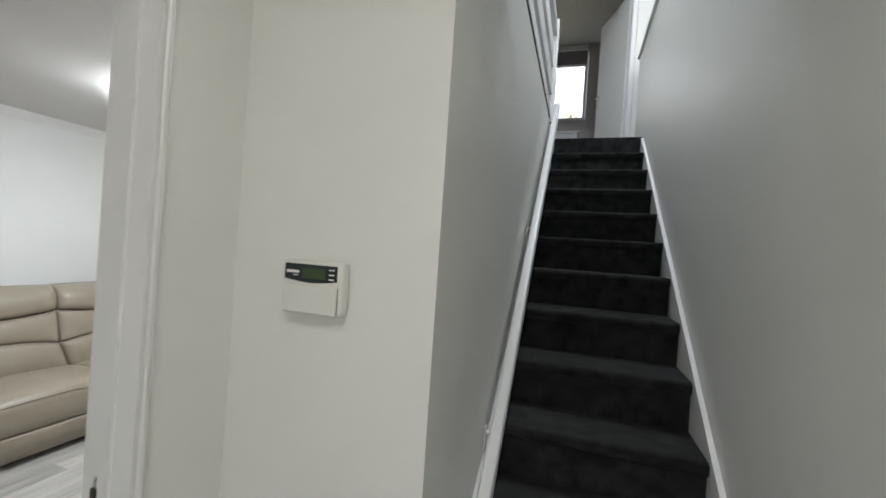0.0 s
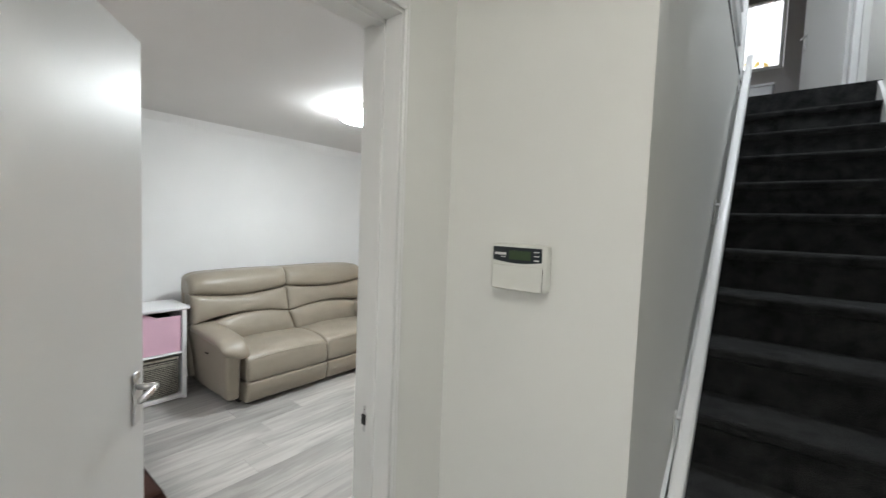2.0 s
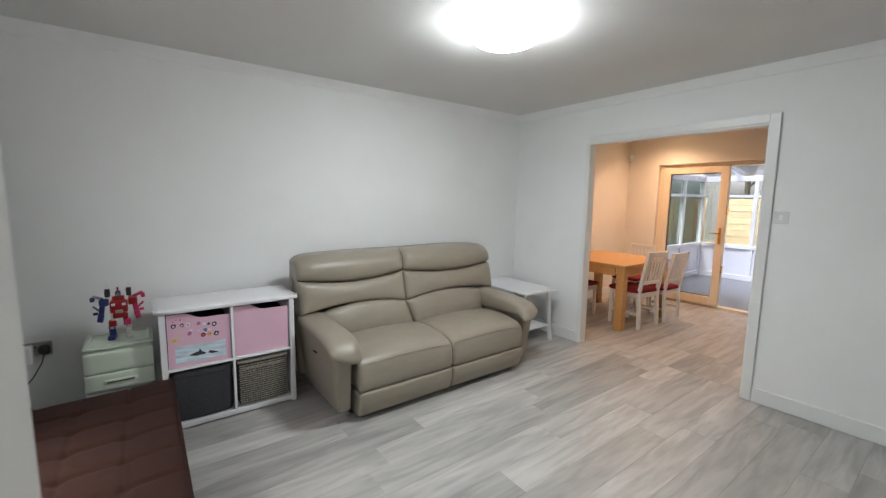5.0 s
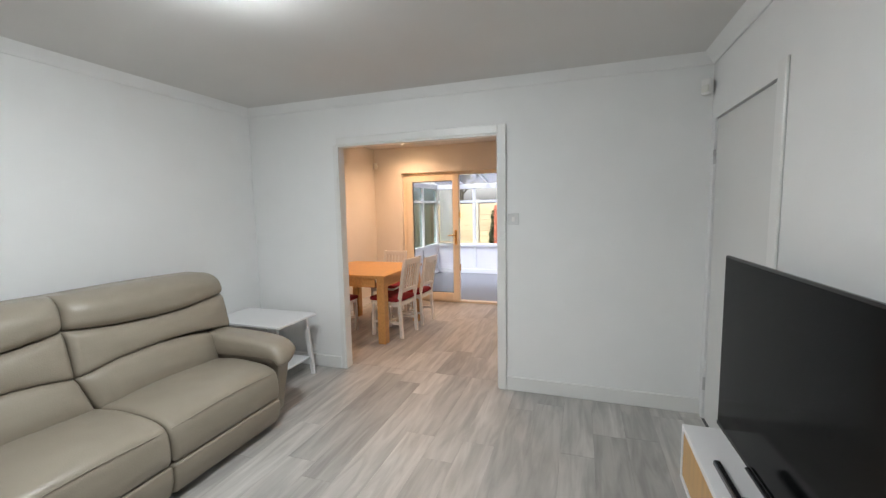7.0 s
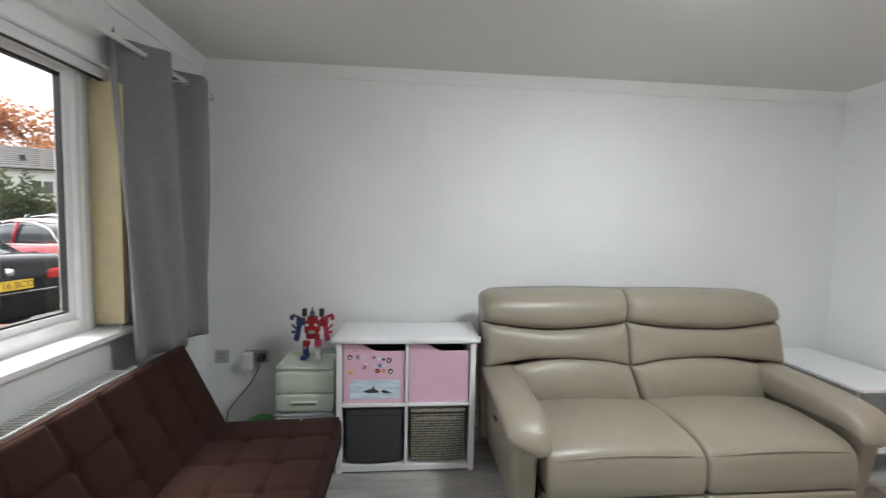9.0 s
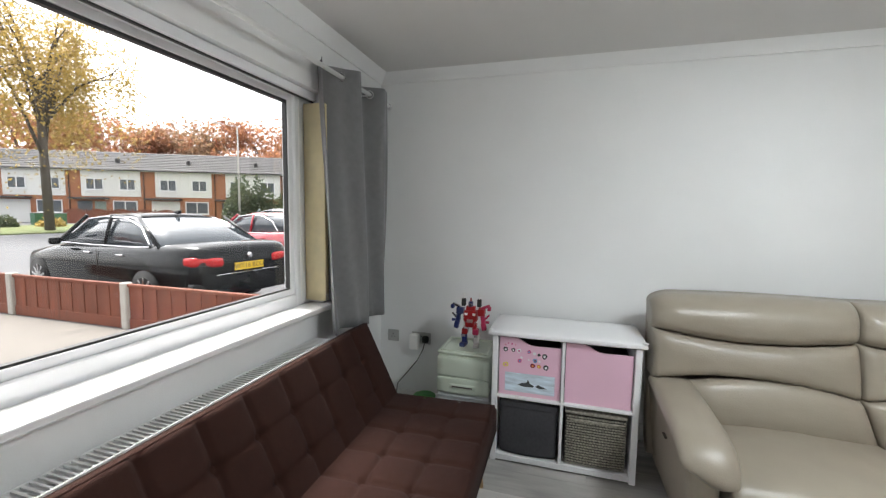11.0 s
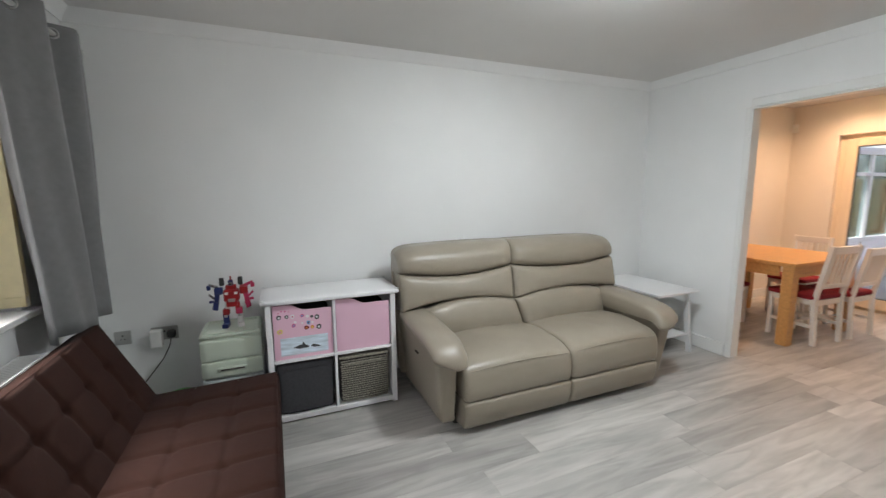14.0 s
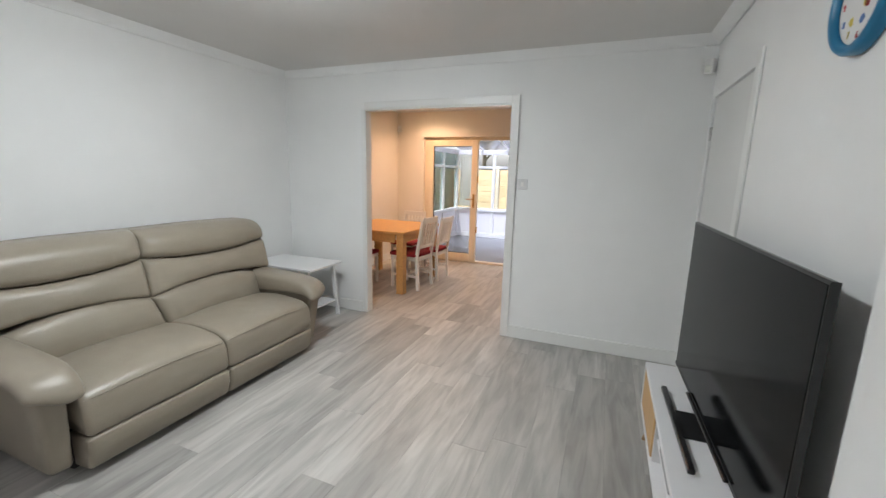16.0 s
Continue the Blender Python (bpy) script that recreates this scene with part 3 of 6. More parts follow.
# ---- ceiling lamp ----
def flush_lamp(x, y, z, k, material, label, drop=0.0):
    """A round flush ceiling lamp, k times the usual size, its bowl set down by drop."""
    cl = thing("ceiling_light", x, y, z - drop, label=label, category="ceiling light")
    prof = [(0.08, -0.090), (0.15, -0.083), (0.20, -0.070), (0.225, -0.052), (0.232, -0.032), (0.226, -0.018)]
    bm = bmesh.new()
    rings = [[bm.verts.new((k * r * math.cos(a * math.pi / 24), k * r * math.sin(a * math.pi / 24), k * h)) for a in range(48)] for r, h in prof]
    mid = bm.verts.new((0, 0, -0.092 * k))
    for a in range(48):
        bm.faces.new((mid, rings[0][a], rings[0][(a + 1) % 48]))
        for i in range(len(rings) - 1):
            bm.faces.new((rings[i][a], rings[i + 1][a], rings[i + 1][(a + 1) % 48], rings[i][(a + 1) % 48]))
    part("diffuser", bm, material, cl, "glowing opal diffuser", smooth=True)
    part("base", cyl((0, 0, -0.018 * k), (0, 0, drop), 0.222 * k, n=48), M_FACE, cl, smooth=True)


flush_lamp(1.58, 2.09, ZC, 0.82, M_LAMP, "round flush ceiling light, glowing white acrylic bowl", 0.035)
# Out of view: added overhead, where the keypad's shadow points, to light the hall.
flush_lamp(4.10, -0.10, 2.37, 0.6, M_LAMP2, "small round hall ceiling light out of view, lit")
# Unseen fill light, added only to brighten the stairwell.
flush_lamp(4.30, 2.60, 5.0, 0.8, M_FILL, "round unseen fill light added over the stairwell, lit")

# ---- stairs ----
RISE, GOING, N = LAND / 14, 0.240, 14
TOPY = 3.754
stairs = thing("stairs", 0, 0, 0, label="straight flight of stairs in charcoal carpet, white strings", category="stairs", kind="structure")


def tread(i):
    """Step i, counted from the floor: riser and tread wrapped in carpet with a rounded nosing."""
    z1, y0 = i * RISE, TOPY - (N - i) * GOING
    y1 = y0 + GOING + 0.03
    r = 0.016
    prof2 = [(y0 + 0.02, z1 - RISE), (y0 + 0.022, z1 - 0.05), (y0 + 0.004, z1 - 0.036)]
    prof2 += [(y0 + r - r * math.cos(a) - 0.0, z1 - r + r * math.sin(a)) for a in (0.0, 0.5, 1.0, 1.57)]
    prof2 += [(y1, z1), (y1, z1 - RISE)]
    return prism(prof2, XT - 0.022 - (XS + 0.014), "x", XS + 0.014)


for i in range(1, N):
    ob = part("step", tread(i), M_CARPET, stairs)
for xs, name in ((XT - 0.02, "string"), (XS + 0.001, "string")):
    y0, y1 = TOPY - N * GOING + 0.14, TOPY
    sl = RISE / GOING
    z0 = 0.0
    out = [(y0, 0), (y0 + 0.25, 0), (y1, (y1 - y0 - 0.25) * sl), (y1, (y1 - y0) * sl + 0.10), (y0, 0.14)]
    part(name, prism(out, 0.018 if xs > 4 else 0.012, "x", xs), M_GLOSS, stairs, "white gloss stair string")
# handrail on the left wall
rail = thing("handrail", 0, 0, 0, label="white painted handrail on brackets along the stair wall", category="handrail")
sl = RISE / GOING
ra, rb = Vector((XS + 0.042, 1.12, 0.555)), Vector((XS + 0.042, 3.42, 2.72))
turn = (rb - ra).to_track_quat("Y", "Z").to_matrix().to_4x4()
bm = soft(0.042, (rb - ra).length, 0.064, 0.012, 6)
bmesh.ops.transform(bm, matrix=Matrix.Translation((ra + rb) / 2) @ turn, verts=bm.verts)
part("rail", bm, M_GLOSS, rail, smooth=True)
for f in (0.162, 0.51, 0.91):
    p = ra.lerp(rb, f)
    for dz in (0.0, -0.075):
        part("bracket", cyl((XS, p.y, p.z + dz + 0.012), (XS + 0.040, p.y, p.z + dz + 0.012), 0.008, n=10), M_GLOSS, rail, smooth=True)
    part("bracket_plate", box(XS + 0.0005, XS + 0.008, p.y - 0.012, p.y + 0.012, p.z - 0.085, p.z + 0.035, 0.003), M_GLOSS, rail)

# front door behind, with a frosted pane
fd = thing("door_front", 4.085, -0.85, 0, label="white front door with a tall frosted pane", category="door", kind="structure")
part("door_frame", boxes((-0.43, -0.37, -0.04, 0.04, 0, 2.045), (0.37, 0.43, -0.04, 0.04, 0, 2.045), (-0.37, 0.37, -0.04, 0.04, 1.985, 2.045)), M_UPVC, fd)
part("door_leaf", boxes((-0.365, -0.25, -0.03, 0.03, 0.01, 1.98), (0.25, 0.365, -0.03, 0.03, 0.01, 1.98), (-0.25, 0.25, -0.03, 0.03, 0.01, 0.35), (-0.25, 0.25, -0.03, 0.03, 1.85, 1.98)), M_UPVC, fd)
fp = part("pane", box(-0.25, 0.25, -0.004, 0.004, 0.35, 1.85), M_GLASS, fd)
fp.visible_shadow = False
part("handle", box(0.29, 0.32, 0.031, 0.045, 0.95, 1.15, 0.003), M_METAL, fd)

# landing, balustrade and bedroom
structure("floor_landing", boxes((2.9, XS, 1.40, 4.7, 2.565, 2.60), (XS, XT + 0.9, TOPY + 0.004, 4.7, 2.40, LAND), (2.9, 5.6, 4.7, 7.0, 2.40, LAND)), M_CARPET, "charcoal carpet on the landing", "floor")
structure("wall_landing_1", boxes((2.78, 2.9, 1.3, 7.1, 2.6, 5.0)), M_HALL, "white landing wall", "wall")
structure("wall_landing_2", boxes((2.9, 5.6, 1.24, 1.36, 2.63, 5.0)), M_HALL, "white landing wall over the hall", "wall")
structure("wall_landing_3", boxes((5.5, 5.6, 1.36, 2.0, 2.6, 5.0), (5.5, 5.6, 3.6, 7.0, 2.6, 5.0), (5.5, 5.6, 2.0, 3.6, 2.6, 3.3), (5.5, 5.6, 2.0, 3.6, 4.8, 5.0)), M_HALL, "white landing wall with a window", "wall")
structure("floor_landing_ledge", boxes((XT + 0.12, 5.5, 1.36, 4.6, 3.40, 3.46)), M_HALL, "boxed ledge beside the stairwell", "ledge")
structure("trim_stair_cap", box(XT - 0.02, XT + 0.14, 1.37, 4.42, 3.502, 3.53, 0.006), M_GLOSS, "white gloss capping on the stair wall", "capping")
structure("wall_bedroom_1", boxes((2.9, 3.69, 4.6, 4.7, 2.565, 5.0), (4.60, 5.5, 4.6, 4.7, 2.565, 5.0), (3.69, 4.60, 4.6, 4.7, 4.42, 5.0)), M_HALL, "white wall round the bedroom door", "wall")
structure("wall_bedroom_2", boxes((2.9, 2.95, 7.0, 7.12, 2.565, 5.0), (4.15, 5.5, 7.0, 7.12, 2.565, 5.0), (2.95, 4.15, 7.0, 7.12, 2.565, 3.77), (2.95, 4.15, 7.0, 7.12, 4.90, 5.0)), M_PURPLEW, "grey painted bedroom wall with a window", "wall")
structure("wall_bedroom_3", boxes((4.95, 5.05, 4.7, 7.0, 2.565, 5.0)), M_PURPLEW, "grey painted bedroom wall", "wall")
structure("ceiling_upstairs", boxes((2.78, 5.6, 1.24, 7.12, 5.0, 5.1)), M_CEIL, "white upstairs ceiling", "ceiling")
bm = box(3.695, 3.74, 4.58, 4.72, LAND, 4.40, 0.003)
box(4.55, 4.595, 4.58, 4.72, LAND, 4.40, 0.003, bm=bm)
box(3.695, 4.595, 4.58, 4.72, 4.372, 4.415, 0.003, bm=bm)
structure("trim_bedroom_door", bm, M_GLOSS, "white gloss bedroom door frame", "door frame")
bd = thing("door_bedroom", 4.545, 4.73, LAND, 111, "white painted bedroom door, open", "door", kind="structure")
part("door_leaf", box(0, 0.70, -0.02, 0.02, 0.01, 1.80, 0.002), M_DOOR, bd)
h = part("handle", box(0.62, 0.66, 0.0205, 0.028, 0.80, 0.95, 0.003), M_METAL, bd, "steel lever handle")
part("lever", soft(0.10, 0.016, 0.016, 0.006, 3, m=pose(0.60, 0.06, 0.91)), M_METAL, h, smooth=True)
bw = thing("window_bedroom", 0, 7.05, 0, label="bedroom window with a raised grey roller blind", category="window", kind="structure")
part("window_frame", boxes((2.952, 3.0, -0.03, 0.03, 3.772, 4.898), (4.10, 4.148, -0.03, 0.03, 3.772, 4.898), (3.0, 4.10, -0.03, 0.03, 3.772, 3.82), (3.0, 4.10, -0.03, 0.03, 4.85, 4.898)), M_UPVC, bw)
pane = part("pane", box(3.0, 4.10, -0.003, 0.003, 3.82, 4.85), M_GLASS, bw)
pane.visible_shadow = False
rb2 = thing("roller_blind", 3.62, 6.985, 4.66, label="grey roller blind with a scalloped hem, rolled up", category="blind")
part("cloth", box(0, 0.50, -0.004, 0.0, 0, 0.24), mat("grey_blind", (0.22, 0.20, 0.21), 0.8), rb2)
part("cassette", box(-0.01, 0.51, -0.05, 0.0, 0.24, 0.31, 0.004), M_GLOSS, rb2)
for i in range(12):
    part("hem", box(0.01 + i * 0.04, 0.045 + i * 0.04, -0.007, -0.0041, -0.02 - 0.008 * (i % 2), 0.02, 0.001), M_FACE, rb2, "white scalloped hem")
ch = thing("chest_of_drawers", 3.66, 6.62, LAND, label="white chest of drawers under the bedroom window", category="chest of drawers")
part("body", box(-0.2, 0.40, -0.3, 0.3, 0.0, 0.80, 0.004), M_WHITE, ch)
part("top", box(-0.22, 0.42, -0.32, 0.3, 0.80, 0.83, 0.004), M_WHITE, ch)
for k in range(3):
    part("drawer", box(-0.19, 0.39, -0.318, -0.3005, 0.03 + k * 0.26, 0.27 + k * 0.26, 0.003), M_WHITE, ch)
bal = thing("balustrade", XS - 0.04, 0, 2.60, label="white painted landing balustrade of horizontal boards", category="balustrade")
for k, z in enumerate((0.06, 0.30, 0.54)):
    part("board", box(-0.012, 0.012, 1.45, 3.64, z, z + 0.13, 0.003), M_GLOSS, bal)
part("rail", box(-0.03, 0.03, 1.45, 3.64, 0.80, 0.85, 0.008), M_GLOSS, bal)
part("newel_post", box(-0.035, 0.035, 3.64, 3.71, -0.03, 0.95, 0.006), M_GLOSS, bal)
part("newel_post", box(-0.035, 0.035, 1.38, 1.45, -0.03, 0.95, 0.006), M_GLOSS, bal)
structure("floor_hall", boxes((XH, XT, -0.8, 0.9, -0.05, 0.004)), M_CARPET, "charcoal carpet in the hall", "floor")

# ---- dining room ----
DX0, DX1, DY1 = -0.25, 3.4, 6.70
structure("wall_dining_south", boxes((DX0, O0 - 0.022, 4.06, 4.08, 0, 2.5), (O1 + 0.022, DX1, 4.06, 4.08, 0, 2.5), (O0 - 0.022, O1 + 0.022, 4.06, 4.08, OH + 0.022, 2.5)), M_DINE, "cream painted dining room wall", "wall")
structure("wall_dining_west", boxes((DX0 - 0.15, DX0, 4.06, DY1 + 0.25, 0, 2.5)), M_DINE, "cream dining room wall lit warm", "wall")
structure("wall_dining_east", boxes((DX1, DX1 + 0.12, 4.06, DY1 + 0.25, 0, 2.5)), M_DINE, "cream dining room wall", "wall")
P0, P1, PH = 0.22, 2.05, 2.0
structure("wall_dining_north", boxes((DX0, P0, DY1, DY1 + 0.25, 0, 2.5), (P1, DX1, DY1, DY1 + 0.25, 0, 2.5), (P0, P1, DY1, DY1 + 0.25, PH, 2.5)), M_DINE, "cream dining room wall round the patio doors", "wall")
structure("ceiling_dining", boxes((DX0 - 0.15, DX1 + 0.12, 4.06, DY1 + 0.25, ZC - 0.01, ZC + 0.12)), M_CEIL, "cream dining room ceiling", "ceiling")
skirting("baseboard_dining", DX0, DX0 + 0.018, 4.12, DY1)
for x, y in ((0.42, 6.3), (0.70, 6.1), (1.5, 5.2), (0.55, 4.9)):
    sp = thing("downlight", x, y, ZC - 0.01, label="small recessed warm downlight, lit", category="downlight", group="dining room downlights")
    part("bezel", cyl((0, 0, -0.006), (0, 0, 0), 0.045, 0.042, n=24), M_FACE, sp, smooth=True)
    part("bulb", cyl((0, 0, -0.0085), (0, 0, -0.0062), 0.030, n=20), M_SPOT, sp)
    ob, data = lamp("downlight_beam", "SPOT", SPOT_W, pose(x, y, ZC - 0.03), (1.0, 0.61, 0.38))
    data.spot_size, data.spot_blend, data.shadow_soft_size = radians(150), 1.0, 0.03

# patio doors
pd = thing("door_patio", 0, DY1 + 0.10, 0, label="pale oak-foil patio doors, one leaf shut, one open", category="patio door", kind="structure")
part("door_frame", boxes((P0, P0 + 0.06, -0.035, 0.035, 0, PH), (P1 - 0.06, P1, -0.035, 0.035, 0, PH), (P0 + 0.06, P1 - 0.06, -0.035, 0.035, PH - 0.05, PH)), M_OAKDOOR, pd)
part("threshold", box(P0, P1, -0.05, 0.05, 0, 0.03, 0.004), M_OAKDOOR, pd)
lf = bmesh.new()
a0, a1 = P0 + 0.065, 1.135
for r in ((a0, a0 + 0.10, 0.035, 1.95), (a1 - 0.10, a1, 0.035, 1.95), (a0 + 0.10, a1 - 0.10, 0.035, 0.15), (a0 + 0.10, a1 - 0.10, 1.86, 1.95)):
    box(r[0], r[1], -0.075, -0.01, r[2], r[3], 0.005, bm=lf)
leaf = part("door_leaf", lf, M_OAKDOOR, pd)
pane = part("pane", box(a0 + 0.095, a1 - 0.095, -0.046, -0.040, 0.145, 1.865), M_GLASS, leaf)
pane.visible_shadow = False
gk = boxes((a0 + 0.1, a0 + 0.108, -0.05, -0.035, 0.15, 1.86), (a1 - 0.108, a1 - 0.1, -0.05, -0.035, 0.15, 1.86), (a0 + 0.108, a1 - 0.108, -0.05, -0.035, 0.15, 0.158), (a0 + 0.108, a1 - 0.108, -0.05, -0.035, 1.852, 1.86))
part("gasket", gk, M_BLACKM, leaf)
hp = part("handle", box(a1 - 0.065, a1 - 0.035, -0.088, -0.0755, 0.90, 1.12, 0.004), M_BRASS, leaf, "brass lever handle")
part("lever", soft(0.12, 0.016, 0.018, 0.007, 4, m=pose(a1 - 0.11, -0.115, 1.04)), M_BRASS, hp, smooth=True)
part("hinge", boxes((a1 + 0.001, a1 + 0.012, -0.07, -0.02, 0.5, 0.6), (a1 + 0.001, a1 + 0.012, -0.07, -0.02, 1.3, 1.4)), M_BRASS, leaf)

# ---- conservatory ----
CY0, CY1, CX0, CX1 = DY1 + 0.25, 9.5, -0.22, 3.3
structure("floor_conservatory", boxes((CX0, CX1, CY0 - 0.12, CY1, -0.05, 0.004)), M_GREY, "grey conservatory floor", "floor")
cw = thing("conservatory", 0, 0, 0, label="white plastic conservatory with low panels and glazing", category="conservatory", kind="structure")


def glazed(axis, at, s0, s1, n, pane_mat):
    """A glazed side: low panels, posts, transom, panes. axis x: runs along x at y = at; axis y: along y at x = at."""
    def put(name, a, b, z0, z1, t, material, bevel=0.004):
        bm = box(a, b, at - t, at + t, z0, z1, bevel) if axis == "x" else box(at - t, at + t, a, b, z0, z1, bevel)
        return part(name, bm, material, cw)
    step = (s1 - s0) / n
    put("rail", s0, s1, 0.005, 0.10, 0.045, M_UPVC)
    put("rail", s0, s1, 0.60, 0.67, 0.048, M_UPVC)
    put("rail", s0, s1, 1.56, 1.61, 0.042, M_UPVC)
    put("rail", s0, s1, 1.86, 1.96, 0.048, M_UPVC)
    for i in range(n + 1):
        x = s0 + i * step
        put("post", x - 0.032, x + 0.032, 0.10, 1.86, 0.04, M_UPVC)
    for i in range(n):
        a, b = s0 + i * step + 0.032, s0 + (i + 1) * step - 0.032
        put("panel", a, b, 0.10, 0.60, 0.012, M_PANELW)
        for z0, z1 in ((0.67, 1.56), (1.61, 1.86)):
            ob = put("pane", a, b, z0, z1, 0.003, pane_mat, 0)
            ob.visible_shadow = False


glazed("x", CY1, CX0, CX1, 4, M_GLASS)
glazed("y", CX0, CY0, CY1 - 0.05, 3, M_FROST)
glazed("y", CX1, CY0, CY1 - 0.05, 3, M_GLASS)
M_ROOF = glass("polycarbonate_roof", (0.80, 0.82, 0.92), 0.3, 0.80)
for i in range(6):
    xa, xb = CX0 + i * (CX1 - CX0) / 6 + 0.02, CX0 + (i + 1) * (CX1 - CX0) / 6 - 0.02
    pan = prism([(CY0, 2.42), (CY1 + 0.1, 1.98), (CY1 + 0.1, 1.995), (CY0, 2.435)], xb - xa, "x", xa)
    part("roof_panel", pan, M_ROOF, cw)
for i in range(7):
    xa = CX0 + i * (CX1 - CX0) / 6 - 0.02
    part("roof_bar", prism([(CY0, 2.40), (CY1 + 0.1, 1.96), (CY1 + 0.1, 2.01), (CY0, 2.45)], 0.04, "x", xa), M_UPVC, cw)
bl = thing("vertical_blind", CX0 + 0.10, CY1 - 0.09, 0.72, label="cream vertical blind stacked in the conservatory corner", category="blind")
SL = part("slat", box(0.02, 0.038, -0.03, -0.005, 0, 1.12), mat("pale_cream_slat", (0.74, 0.74, 0.62), 0.7), bl)
for i in range(1, 12):
    c = new("slat", SL.data)
    c.parent = bl
    c.location = (i * 0.024, 0.008 * (i % 2), 0)

# ---- living room furniture ----


def sweep(profile, y0, y1, r, n=22, bend=None):
    """A closed outline of (x, z) pushed from y0 to y1, its ends rounded over by r; bend(v, f, k) shapes it further."""
    m = len(profile)
    nor = []
    for i in range(m):
        dx, dz = profile[(i + 1) % m][0] - profile[i - 1][0], profile[(i + 1) % m][1] - profile[i - 1][1]
        q = math.hypot(dx, dz) or 1
        nor.append((dz / q, -dx / q))
    area = sum(profile[i - 1][0] * profile[i][1] - profile[i][0] * profile[i - 1][1] for i in range(m))
    out = 1 if area > 0 else -1
    cuts = [r * (1 - math.cos(a * math.pi / 10)) for a in range(5)]
    span = abs(y1 - y0)
    at = cuts + [r + (span - 2 * r) * i / n for i in range(n + 1)] + [span - c for c in reversed(cuts)]
    bm = bmesh.new()
    rings = []
    for d in at:
        e = min(d, span - d)
        inset = r * (1 - math.sqrt(max(0, 1 - (1 - min(1, e / r)) ** 2)))
        y, f = y0 + (y1 - y0) * d / span, d / span
        ring = []
        for k, ((x, z), (nx, nz)) in enumerate(zip(profile, nor)):
            v = Vector((x - out * nx * inset, y, z - out * nz * inset))
            ring.append(bm.verts.new(bend(v, f, k) if bend else v))
        rings.append(ring)
    for a, b in zip(rings, rings[1:]):
        for i in range(m):
            j = (i + 1) % m
            bm.faces.new((a[i], a[j], b[j], b[i])).smooth = True
    bm.faces.new(rings[0])
    bm.faces.new(list(reversed(rings[-1])))
    return bm


def smooth_line(pts, n=6):
    """A rounder line through pts (Catmull-Rom), n steps between two of them."""
    p = [pts[0]] + list(pts) + [pts[-1]]
    res = []
    for i in range(1, len(p) - 2):
        for k in range(n):
            t = k / n
            res.append(tuple(0.5 * (2 * b + (c - a) * t + (2 * a - 5 * b + 4 * c - d) * t * t + (3 * b - a - 3 * c + d) * t ** 3)
                             for a, b, c, d in zip(p[i - 1], p[i], p[i + 1], p[i + 2])))
    return res + [tuple(pts[-1])]


